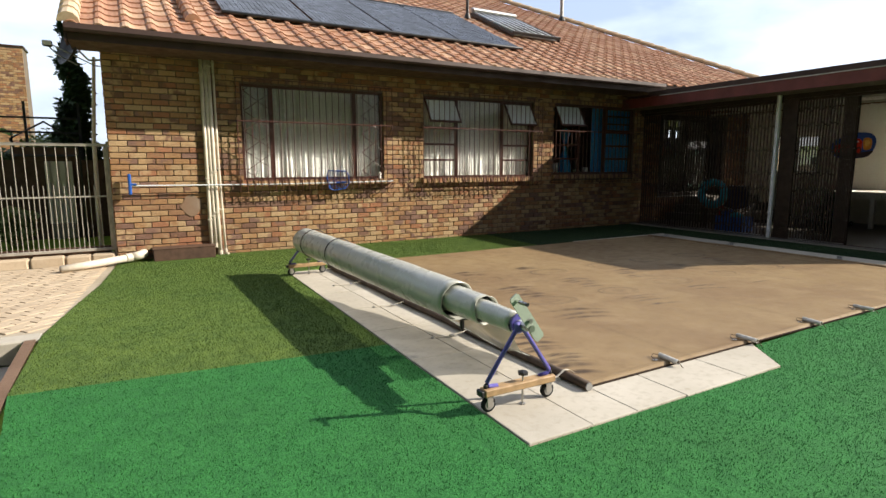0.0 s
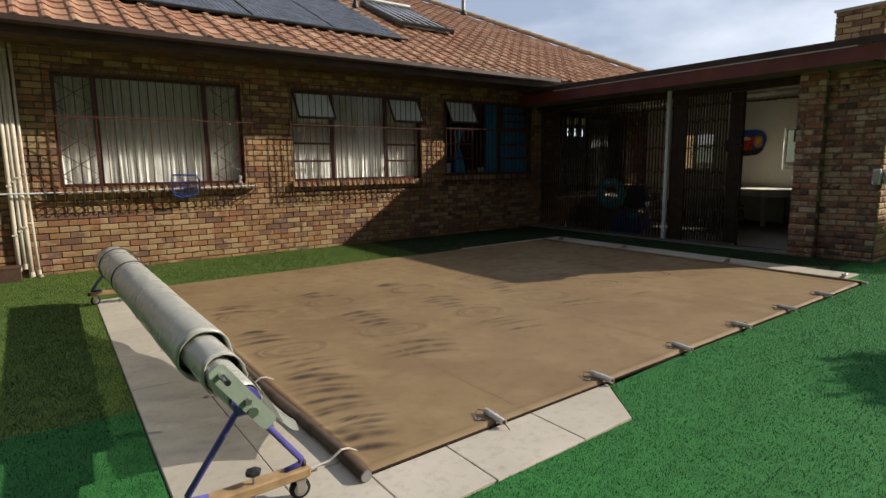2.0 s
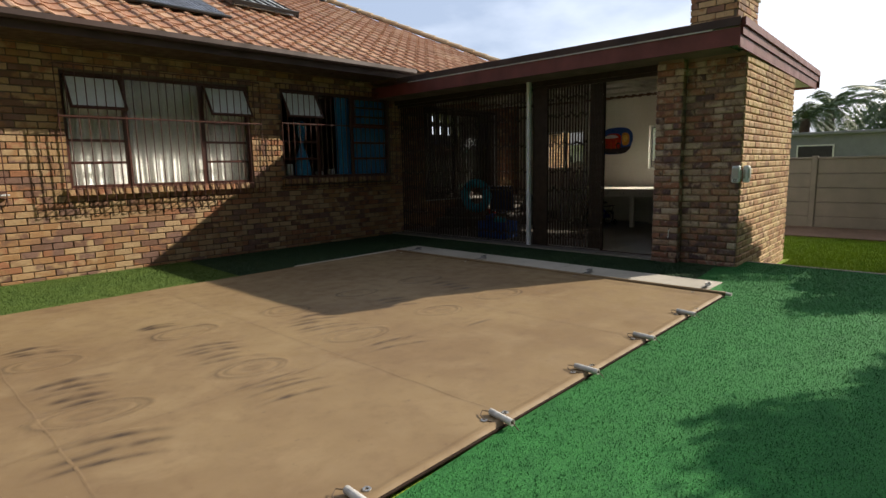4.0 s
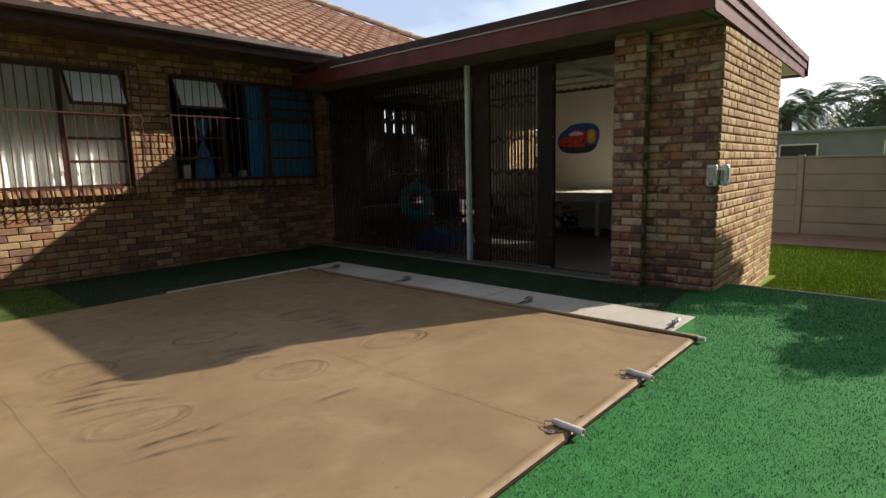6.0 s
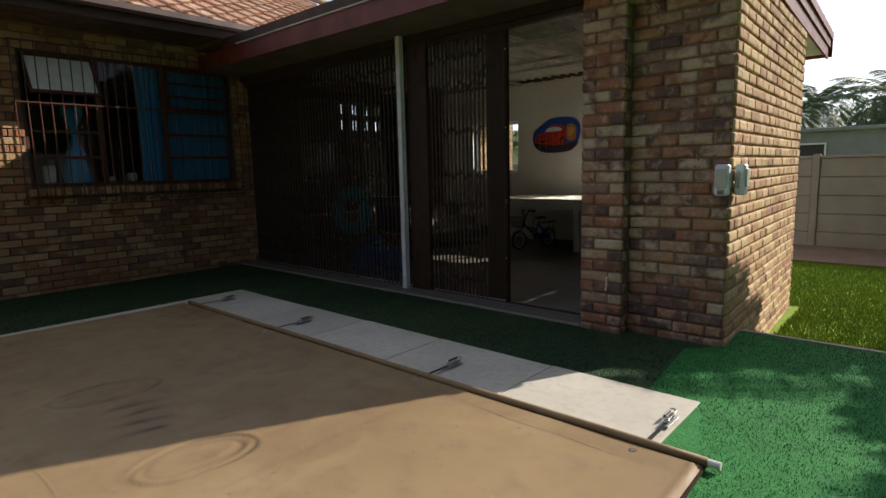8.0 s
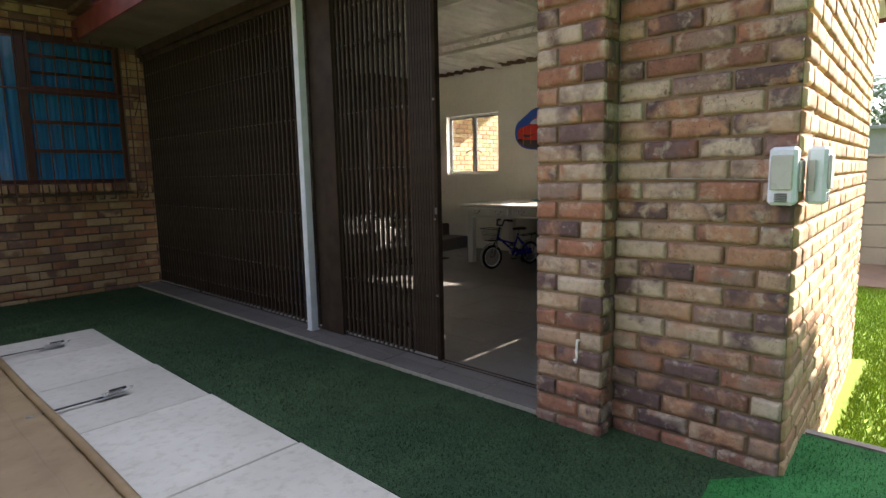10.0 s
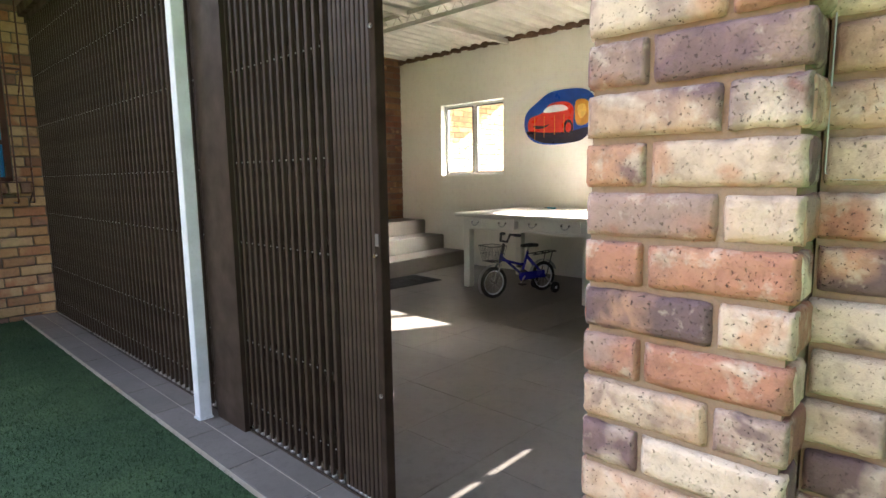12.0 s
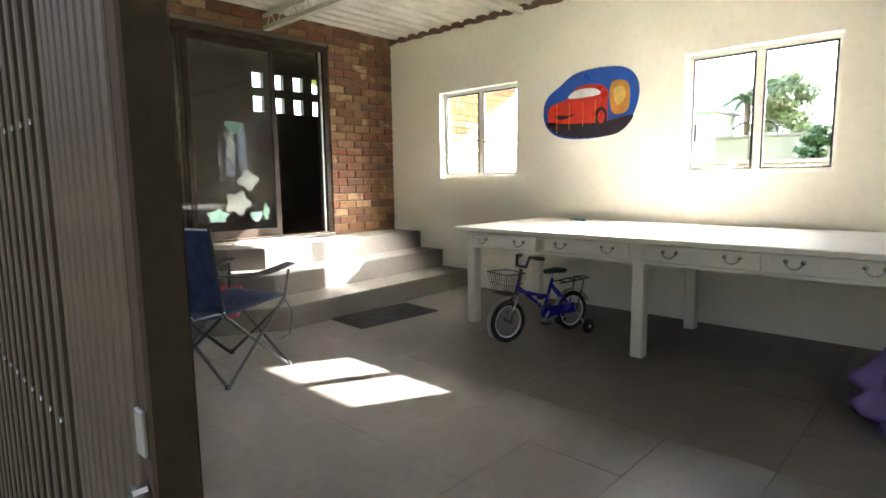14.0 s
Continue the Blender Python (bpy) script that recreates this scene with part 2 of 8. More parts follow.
M["precast"] = stone("precast concrete", (0.21, 0.185, 0.16), (0.25, 0.22, 0.19), (0.20, 0.175, 0.155))
M["plaster"] = stone("cream plaster", (0.78, 0.75, 0.66), (0.82, 0.79, 0.71), (0.70, 0.66, 0.57), scale=1.3, bump=0.2)
M["grey_plaster"] = stone("grey plaster", (0.24, 0.245, 0.25), (0.29, 0.295, 0.30), (0.20, 0.20, 0.205))
M["tile"] = None


def tile_material(name, by_object):
    m = Nodes(name, 0.8, 0, 0.3)
    rnd = m.n("ShaderNodeObjectInfo").outputs["Random"] if by_object else m.island
    base = m.ramp(rnd, [(0, (0.37, 0.175, 0.105)), (0.3, (0.43, 0.235, 0.15)), (0.55, (0.33, 0.155, 0.095)), (0.8, (0.50, 0.31, 0.20))], True)
    n1 = m.noise(1.2, 5, 0.6, m.pos)
    n2 = m.noise(26, 4, 0.6, m.pos)
    col = m.mix(m.grey(n2, 0.4, 0.7, 0, 0.5), base, (0.50, 0.36, 0.24))
    col = m.mix(m.grey(n1, 0.5, 0.75, 0, 0.55), col, (0.20, 0.11, 0.075))
    m.color(col)
    m.bump(n2, 0.4, 0.004)
    return m.done()


M["tile"] = tile_material("terracotta roof tile", False)
M["tile_one"] = tile_material("terracotta roof tile single", True)
M["tile_pale"] = stone("weathered pale tile", (0.50, 0.38, 0.25), (0.58, 0.47, 0.33), (0.36, 0.22, 0.13))
M["brown_steel"] = painted("dark brown steel paint", (0.042, 0.028, 0.020), 0.5, 0, 0.3, spec=0.22)
M["frame_brown"] = painted("brown window paint", (0.075, 0.026, 0.018), 0.4, 0, 0.3)
M["bar_brown"] = painted("brown bar paint", (0.095, 0.038, 0.028), 0.35, 0, 0.3)
M["maroon"] = painted("maroon fascia paint", (0.16, 0.035, 0.028), 0.5, 0, 0.35, 3)
M["maroon_dark"] = painted("dark fascia board", (0.05, 0.025, 0.02), 0.6, 0, 0.35, 3)
M["white_metal"] = painted("white painted steel", (0.73, 0.77, 0.82), 0.4, 0, 0.15)
M["white_paint"] = painted("white gloss paint", (0.8, 0.79, 0.74), 0.35, 0, 0.1)
M["pvc"] = painted("cream plastic pipe", (0.70, 0.63, 0.52), 0.45, 0, 0.2)
M["table_paint"] = painted("cream white table paint", (0.71, 0.68, 0.61), 0.65, 0, 0.03, 3, spec=0.25)
M["black"] = painted("black plastic", (0.018, 0.018, 0.02), 0.45, 0, 0.3)
M["rubber"] = painted("black rubber", (0.02, 0.02, 0.021), 0.85, 0, 0.3, spec=0.2)
M["steel"] = painted("dull steel", (0.45, 0.44, 0.42), 0.35, 0.9, 0.3)
M["chrome"] = painted("polished steel", (0.75, 0.75, 0.75), 0.12, 1.0, 0.08, bump=0.02)
M["galv"] = painted("galvanised steel", (0.42, 0.42, 0.42), 0.45, 0.7, 0.3)
M["pale_steel"] = painted("weathered pale steel", (0.46, 0.43, 0.38), 0.5, 0.2, 0.3)
M["blue_paint"] = painted("violet blue paint", (0.10, 0.09, 0.36), 0.35, 0, 0.25)
M["blue_plastic"] = painted("blue plastic", (0.02, 0.10, 0.42), 0.4, 0, 0.2)
M["bike_blue"] = painted("deep blue bicycle paint", (0.03, 0.03, 0.42), 0.25, 0.3, 0.15)
M["dark_cord"] = painted("dark brown cord", (0.035, 0.024, 0.018), 0.95, 0, 0.3, spec=0.05)
# fabric darkened to carry the shadowed side of the cover's raised edge
M["batten"] = painted("dark brown fabric with edge shade", (0.075, 0.047, 0.030), 0.75, 0, 0.35)
M["tube_grey"] = painted("dusty grey plastic tube", (0.60, 0.58, 0.54), 0.45, 0, 0.4, 14)
M["sticker_white"] = painted("faded white sticker", (0.27, 0.28, 0.25), 0.6, 0, 0.15)
M["cyan"] = painted("cyan plastic", (0.02, 0.36, 0.50), 0.4, 0, 0.15)
M["red"] = painted("red plastic", (0.5, 0.02, 0.02), 0.4, 0, 0.2)
M["wood"] = painted("pale worn wood", (0.40, 0.26, 0.13), 0.65, 0, 0.35, 14)
M["wood_dark"] = painted("dark worn timber", (0.10, 0.055, 0.035), 0.7, 0, 0.35, 8)
M["navy_cloth"] = painted("navy polyester cloth", (0.016, 0.024, 0.075), 0.85, 0, 0.3, 12)
M["solar"] = painted("black solar mat", (0.012, 0.013, 0.018), 0.35, 0, 0.3, 4)
M["bubble"] = painted("pale bubble sheet", (0.47, 0.475, 0.43), 0.3, 0, 0.16, 5, spec=0.7)
M["plate_green"] = painted("pale green end plate", (0.34, 0.40, 0.33), 0.4, 0, 0.2)
M["bark"] = stone("rough bark", (0.12, 0.085, 0.06), (0.17, 0.125, 0.09), (0.06, 0.045, 0.035), scale=6, bump=0.9)
# dark wall colour stands in for the dimness of the inner rooms
M["dark_room"] = painted("wall with room dimness in colour", (0.20, 0.17, 0.14), 0.9, 0, 0.2, 2)
M["soffit"] = painted("soffit board", (0.17, 0.135, 0.10), 0.8, 0, 0.2, 3)
M["roof_sheet"] = painted("cream corrugated sheet", (0.60, 0.57, 0.49), 0.5, 0.0, 0.18, 2.5)


def leaf_material(name, a, b):
    m = Nodes(name, 0.55, 0, 0.4)
    m.color(m.mix(m.island, a, b))
    return m.done()


M["leaf"] = leaf_material("green leaves", (0.025, 0.06, 0.012), (0.07, 0.13, 0.03))
M["leaf_bright"] = leaf_material("light green leaves", (0.15, 0.20, 0.06), (0.23, 0.28, 0.10))
M["palm"] = leaf_material("palm leaves", (0.045, 0.09, 0.03), (0.11, 0.17, 0.06))
M["cypress"] = leaf_material("dark conifer leaves", (0.025, 0.06, 0.02), (0.06, 0.11, 0.035))


def glass_material(name, tint=(0.95, 0.97, 0.96)):
    m = Nodes(name, 0.02, 0, 0.5)
    m.b.inputs["Base Color"].default_value = (*tint, 1)
    m.b.inputs["Transmission Weight"].default_value = 1.0
    m.b.inputs["IOR"].default_value = 1.45
    return m.done()


M["glass"] = glass_material("window glass")
# near-white base colour replaces the sky mirrored in the open sashes
M["glass_blue"] = painted("pale glass with sky reflection in colour", (0.84, 0.90, 0.93), 0.12, 0, 0.1, spec=1.0)


def cloth(name, c, thin=0.35):
    m = Nodes(name, 0.9, 0, 0.2)
    n = m.noise(14, 4, 0.5)
    col = m.mix(m.grey(n, 0.3, 0.7), c, tuple(v * 0.85 for v in c))
    m.color(col)
    tr = m.n("ShaderNodeBsdfTranslucent", Color=col)
    mx = m.n("ShaderNodeMixShader")
    mx.inputs[0].default_value = thin
    m.t.links.new(m.b.outputs[0], mx.inputs[1])
    m.t.links.new(tr.outputs[0], mx.inputs[2])
    m.t.links.new(mx.outputs[0], m.t.nodes["Material Output"].inputs[0])
    return m.done()


M["curtain"] = cloth("white net curtain", (0.90, 0.89, 0.85), 0.12)
M["curtain_blue"] = cloth("blue patterned curtain", (0.07, 0.44, 0.92), 0.1)
M["towel"] = cloth("purple towel", (0.22, 0.15, 0.38), 0.1)


def clear_sheet(name, c, solid):
    """Thin see-through plastic: part clear, part milky."""
    m = Nodes(name, 0.25, 0, 0.6)
    n = m.noise(7, 4, 0.6)
    m.color(m.mix(m.grey(n, 0.3, 0.7), c, tuple(v * 0.8 for v in c)))
    tr = m.n("ShaderNodeBsdfTransparent")
    mx = m.n("ShaderNodeMixShader")
    m.t.links.new(m.grey(n, 0.25, 0.75, solid - 0.12, solid + 0.12), mx.inputs[0])
    m.t.links.new(tr.outputs[0], mx.inputs[1])
    m.t.links.new(m.b.outputs[0], mx.inputs[2])
    m.t.links.new(mx.outputs[0], m.t.nodes["Material Output"].inputs[0])
    return m.done()


M["clear_flap"] = clear_sheet("clear bubble sheet", (0.50, 0.52, 0.46), 0.74)



# ---- mesh tools ----
def part(name, bm, mat, parent=None, label="", smooth=False):
    """Links a bmesh (or a Soup) as one mesh object under a thing or a part."""
    me = bpy.data.meshes.new(name)
    if isinstance(bm, Soup):
        me.from_pydata(bm.v, [], bm.f)
    else:
        bm.normal_update()
        bm.to_mesh(me)
        bm.free()
    if smooth:
        me.shade_smooth()
    mats = mat if isinstance(mat, (list, tuple)) else [mat]
    for a in mats:
        me.materials.append(a)
    ob = new(name, me)
    if parent:
        ob.parent = parent
    if label:
        ob["label"] = label
    return ob


def thing(name, at, label, category, group="", rz=0.0):
    """An Empty at the base of a thing."""
    ob = new(name)
    ob.empty_display_size = 0.1
    ob.location = at
    ob.rotation_euler = (0, 0, radians(rz))
    return tagged(ob, label, category, group)


def structure(name, bm, mat, label="", smooth=False):
    ob = part(name, bm, mat, None, label, smooth)
    ob["kind"] = "structure"
    return ob


class Soup:
    """Many small pieces in one mesh."""

    def __init__(self):
        self.v, self.f = [], []

    def add(self, verts, faces, m=None):
        k = len(self.v)
        if m is None:
            self.v.extend(tuple(p) for p in verts)
        else:
            self.v.extend(tuple(m @ Vector(p)) for p in verts)
        self.f.extend(tuple(i + k for i in f) for f in faces)

    def box(self, x0, x1, y0, y1, z0, z1):
        self.add([(x0, y0, z0), (x1, y0, z0), (x1, y1, z0), (x0, y1, z0), (x0, y0, z1), (x1, y0, z1), (x1, y1, z1), (x0, y1, z1)],
                 [(0, 3, 2, 1), (4, 5, 6, 7), (0, 1, 5, 4), (1, 2, 6, 5), (2, 3, 7, 6), (3, 0, 4, 7)])


def box(bm, x0, x1, y0, y1, z0, z1, bevel=0.0, seg=1):
    r = bmesh.ops.create_cube(bm, size=1)
    vs = r["verts"]
    bmesh.ops.scale(bm, vec=(x1 - x0, y1 - y0, z1 - z0), verts=vs)
    bmesh.ops.translate(bm, vec=((x0 + x1) / 2, (y0 + y1) / 2, (z0 + z1) / 2), verts=vs)
    if bevel:
        es = list({e for v in vs for e in v.link_edges})
        bmesh.ops.bevel(bm, geom=es, offset=bevel, segments=seg, affect="EDGES", profile=0.5)
    return bm


def boxes(*rows, bevel=0.0):
    bm = bmesh.new()
    for r in rows:
        box(bm, *r, bevel=bevel)
    return bm


def tube(bm, pts, r, seg=8, caps=True, closed=False):
    """A round tube along the points; r may be a list."""
    pts = [Vector(p) for p in pts]
    n = len(pts)
    rs = r if isinstance(r, (list, tuple)) else [r] * n
    rings = []
    up = None
    for i, p in enumerate(pts):
        if closed:
            d = pts[(i + 1) % n] - pts[i - 1]
        else:
            d = pts[min(i + 1, n - 1)] - pts[max(i - 1, 0)]
        d.normalize()
        if up is None:
            up = d.orthogonal().normalized()
        up = (up - d * up.dot(d)).normalized()
        side = d.cross(up)
        rings.append([bm.verts.new(p + (up * math.cos(2 * math.pi * k / seg) + side * math.sin(2 * math.pi * k / seg)) * rs[i]) for k in range(seg)])
    for i in range(n if closed else n - 1):
        a, b = rings[i], rings[(i + 1) % n]
        for k in range(seg):
            bm.faces.new((a[k], a[(k + 1) % seg], b[(k + 1) % seg], b[k]))
    if caps and not closed:
        bm.faces.new(rings[0][::-1])
        bm.faces.new(rings[-1])
    return bm


def tubes(rows, r, seg=8):
    bm = bmesh.new()
    for pts in rows:
        tube(bm, pts, r, seg)
    return bm


def lathe(bm, profile, seg=24, centre=(0, 0, 0), axis="z"):
    """Turns a profile of (radius, height) round an axis."""
    c = Vector(centre)
    rings = []
    for rad, h in profile:
        ring = []
        for k in range(seg):
            a = 2 * math.pi * k / seg
            p = Vector((rad * math.cos(a), rad * math.sin(a), h))
            if axis == "x":
                p = Vector((h, rad * math.cos(a), rad * math.sin(a)))
            elif axis == "y":
                p = Vector((rad * math.cos(a), h, rad * math.sin(a)))
            ring.append(bm.verts.new(c + p))
        rings.append(ring)
    for a, b in zip(rings, rings[1:]):
        for k in range(seg):
            bm.faces.new((a[k], a[(k + 1) % seg], b[(k + 1) % seg], b[k]))
    return bm


def prism(bm, poly, z0, z1):
    """A slab over a polygon of (x, y)."""
    lo = [bm.verts.new((x, y, z0)) for x, y in poly]
    hi = [bm.verts.new((x, y, z1)) for x, y in poly]
    n = len(poly)
    bm.faces.new(hi)
    bm.faces.new(lo[::-1])
    for i in range(n):
        bm.faces.new((lo[i], lo[(i + 1) % n], hi[(i + 1) % n], hi[i]))
    bmesh.ops.recalc_face_normals(bm, faces=bm.faces[:])
    return bm


def inside(x, y, poly):
    c = False
    for (x0, y0), (x1, y1) in zip(poly, poly[1:] + poly[:1]):
        if (y0 > y) != (y1 > y) and x < (x1 - x0) * (y - y0) / (y1 - y0) + x0:
            c = not c
    return c


# ---- plan ----
WALL_Y = 9.36          # face of the house wall
WALL_X0, WALL_X1 = -0.17, 10.75
EAVE_Y, EAVE_Z = 8.56, 3.14
SLOPE = 0.47
GATE_X = 10.62
ROOM_X1, ROOM_Y0, ROOM_Y1 = 15.05, 3.95, 9.55
FLOOR = 0.02
PIER_X, PIER_Y = 10.5, 2.93
FASCIA_X, FASCIA_Y = 9.97, 2.86
WINDOWS = [(1.65, 4.07, 1.15, 2.66), (4.87, 7.44, 1.15, 2.66), (7.99, 10.42, 1.19, 2.69)]


def brick_mesh_parts(seed, rough):
    """A worn brick one module long in x, centred; its face is at y = -0.5 of its depth."""
    rnd = random.Random(seed)
    bm = bmesh.new()
    box(bm, -0.5, 0.5, -0.5, 0.5, -0.5, 0.5)
    for v in bm.verts:
        v.co = Vector((v.co.x * 0.222, v.co.y * 0.02, v.co.z * 0.073))
    bmesh.ops.bevel(bm, geom=bm.edges[:], offset=0.0045, segments=1, affect="EDGES")
    for v in bm.verts:
        v.co += Vector([rnd.uniform(-1, 1) * rough for _ in range(3)])
    bm.normal_update()
    vs = [v.co.copy() for v in bm.verts]
    fs = [[v.index for v in f.verts] for f in bm.faces]
    bm.free()
    return vs, fs


BRICK_KINDS = [brick_mesh_parts(s, 0.0014) for s in range(6)]


def worn_brick(seed):
    """A brick with a rounded, chipped and slightly hollow face."""
    rnd = random.Random(seed)
    bm = bmesh.new()
    nx, nz = 12, 5
    ox, oz = rnd.uniform(0, 90), rnd.uniform(0, 90)
    front = [[None] * (nx + 1) for _ in range(nz + 1)]
    for j in range(nz + 1):
        for i in range(nx + 1):
            u, w = i / nx * 2 - 1, j / nz * 2 - 1
            u, w = math.copysign(abs(u) ** 0.6, u), math.copysign(abs(w) ** 0.6, w)
            ex, ez = 0.1128 - abs(u) * 0.1128, 0.0383 - abs(w) * 0.0383
            e = min(ex, ez)
            y = -0.010 + 0.0055 * math.exp(-e / 0.0012) + 0.0022 * noise.noise((u * 2.2 + ox, w * 1.3 + oz, 0)) + 0.0014 * noise.noise((u * 9 + ox, w * 4, 5))
            edge_in = 0.0030 * noise.noise((u * 4 + ox, w * 2 + oz, 9)) + 0.0022 * noise.noise((u * 11 + ox, w * 6 + oz, 3))
            x = u * (0.1128 - (0.002 + edge_in if abs(u) > 0.99 else 0))
            z = w * (0.0383 - (0.0015 + edge_in if abs(w) > 0.99 else 0))
            if abs(u) > 0.99 and abs(w) > 0.99:
                x, z = x * 0.99, z * 0.965
            front[j][i] = bm.verts.new((x, y, z))
    for j in range(nz):
        for i in range(nx):
            bm.faces.new((front[j][i], front[j][i + 1], front[j + 1][i + 1], front[j + 1][i]))
    loop = [front[0][i] for i in range(nx + 1)] + [front[j][nx] for j in range(1, nz + 1)] + [front[nz][i] for i in range(nx - 1, -1, -1)] + [front[j][0] for j in range(nz - 1, 0, -1)]
    back = [bm.verts.new((v.co.x, 0.010, v.co.z)) for v in loop]
    n = len(loop)
    for k in range(n):
        bm.faces.new((loop[(k + 1) % n], loop[k], back[k], back[(k + 1) % n]))
    bm.verts.index_update()
    vs = [v.co.copy() for v in bm.verts]
    fs = [[v.index for v in f.verts] for f in bm.faces]
    bm.free()
    return vs, fs


WORN_KINDS = [worn_brick(s) for s in range(60, 68)]
BRICK_MESHES = {}


def brick_rows(length, z0, z1, holes=(), start=0.0, half=0.0, seed=1):
    """Bricks of a wall in stretcher bond: centre u, centre z, length."""
    rnd = random.Random(seed)
    out = []
    rows = int(round((z1 - z0) / 0.085))
    for r in range(rows):
        z = z0 + (r + 0.5) * 0.085
        cuts = sorted((a, b) for a, b, lo, hi in holes if lo < z < hi)
        free, at = [], 0.0
        for a, b in cuts:
            if a > at:
                free.append((at, a))
            at = max(at, b)
        if at < length:
            free.append((at, length))
        off = (0.116 if r % 2 else 0.0) + half
        for a, b in free:
            k = math.floor((a - off) / 0.232)
            while True:
                u0, u1 = off + k * 0.232, off + (k + 1) * 0.232
                k += 1
                if u0 >= b:
                    break
                lo, hi = max(u0, a) + (0.005 if u0 > a else 0), min(u1, b) - (0.005 if u1 < b else 0)
                if hi - lo > 0.035:
                    out.append(((lo + hi) / 2, z, hi - lo, rnd.random()))
    return out


def lay_bricks(origin, udir, normal, rows, mats, parent, singles=0, near=None, depth=1.0, kinds=None):
    """Bricks on a wall: the singles nearest to a place of the plan as objects, the rest in one mesh."""
    u, n = Vector(udir).normalized(), Vector(normal).normalized()
    rot = Matrix((u, -n, Vector((0, 0, 1)))).transposed().to_4x4()
    o = Vector(origin)
    if singles and near:
        rows = sorted(rows, key=lambda b: (o + u * b[0] + Vector((0, 0, b[1])) - Vector(near)).length)
    soup = Soup()
    rnd = random.Random(7)
    for i, (c, z, l, q) in enumerate(rows):
        kinds = kinds or BRICK_KINDS
        kind = int(q * 97) % len(kinds)
        prouder = rnd.uniform(-0.002, 0.003)
        m = Matrix.Translation(o + u * c + n * (0.002 + prouder) + Vector((0, 0, z))) @ rot @ Matrix.Rotation(rnd.uniform(-0.008, 0.008), 4, "Y") @ Matrix.Diagonal((l / 0.222, depth, 1 + rnd.uniform(-0.03, 0.03), 1))
        if q >= 0.5:
            m = m @ Matrix.Rotation(math.pi, 4, "Y")
        if i < singles:
            key = (mats[1].name, kind)
            if key not in BRICK_MESHES:
                me = bpy.data.meshes.new("brick")
                me.from_pydata(kinds[kind][0], [], kinds[kind][1])
                if kinds is WORN_KINDS:
                    me.shade_smooth()
                me.materials.append(mats[1])
                BRICK_MESHES[key] = me
            ob = new("brick", BRICK_MESHES[key])
            ob.parent = parent
            ob.matrix_basis = parent.matrix_basis.inverted() @ m
        else:
            soup.add(*kinds[kind], m)
    if soup.v:
        ob = part("bricks", soup, mats[0], parent)
        ob["kind"] = "stuff"


# ---- ground ----
def ground_z(x, y):
    drop = min(1, max(0, (x - 11.0) / 0.5))
    pit = 0.85 if x < -0.76 and x > -4.5 and -5 < y < 5.41 else 0.0
    return -0.03 - 0.27 * drop - pit


xs = sorted(set([-3000, -600, -150, -60, -30, -15, -8] + [-5.0, -4.51, -4.49, -2.0, -0.79, -0.75] + [0.5 * i for i in range(22)] + [10.98, 11.0, 11.1, 11.25, 11.4, 11.5, 12, 13, 15, 18, 24, 32, 60, 150, 600, 3000]))
ys = sorted(set([5.40, 5.42, -5.01, -4.99, -3000, -600, -150, -60, -30, -15, -8] + [-4 + i for i in range(22)] + [24, 32, 60, 150, 600, 3000]))
bm = bmesh.new()
grid = [[bm.verts.new((x, y, ground_z(x, y) + (0.0 if abs(x) > 40 or abs(y) > 40 or x < 11.4 else 0.02 * noise.noise((x, y, 0))))) for x in xs] for y in ys]
for j in range(len(ys) - 1):
    for i in range(len(xs) - 1):
        bm.faces.new((grid[j][i], grid[j][i + 1], grid[j + 1][i + 1], grid[j + 1][i]))
ground = structure("ground", bm, M["lawn"], "sunny lawn with dry patches around the house")

VIVID = [(-0.68, -4.0), (-0.66, 3.5), (-0.72, 4.09), (0.97, 3.92), (1.68, 3.86), (1.645, 2.04), (3.85, 2.06), (4.14, 2.43), (8.75, 2.54), (9.37, 2.73), (9.43, 3.03), (10.3, 3.12), (10.5, 2.93), (10.97, 2.93), (10.98, -4.0)]
OLIVE = [(-0.72, 4.09), (0.97, 3.92), (1.68, 3.86), (1.76, 7.2), (2.5, 7.5), (6.2, 7.6), (6.25, WALL_Y), (-0.17, WALL_Y), (-0.22, 8.7), (-0.34, 7.6), (-0.54, 6.46), (-0.69, 5.5)]

# part of the olive turf that gets the shade-coloured material
SHADED = [(6.2, 7.6), (7.02, 7.62), (9.44, 7.66), (9.43, 3.03), (10.3, 3.12), (10.497, 2.935), (10.497, 3.93), (10.369, 3.93), (10.369, WALL_Y), (6.25, WALL_Y)]


def turf_sheet(name, poly, mat, label, z, seed):
    bm = bmesh.new()
    prism(bm, poly, -0.028, z)
    ob = structure(name, bm, mat, label)
    return ob


def blades(poly, n, z, mat, seed, size, region):
    """Short blades all over a sheet, thinner away from the walk."""
    rnd = random.Random(seed)
    soup = Soup()
    x0, x1, y0, y1 = region
    made = 0
    v, f = [], []
    while made < n:
        x, y = rnd.uniform(x0, x1), rnd.uniform(y0, y1)
        made += 1
        if not inside(x, y, poly):
            continue
        a = rnd.uniform(0, 6.28)
        h = size * rnd.uniform(0.6, 1.3)
        w = size * 0.17
        lx, ly = rnd.uniform(-0.5, 0.5) * h, rnd.uniform(-0.5, 0.5) * h
        k = len(v)
        v += [(x - w * math.cos(a), y - w * math.sin(a), z - 0.002), (x + w * math.cos(a), y + w * math.sin(a), z - 0.002), (x + lx, y + ly, z + h)]
        f.append((k, k + 1, k + 2))
    soup.v, soup.f = v, f
    return soup


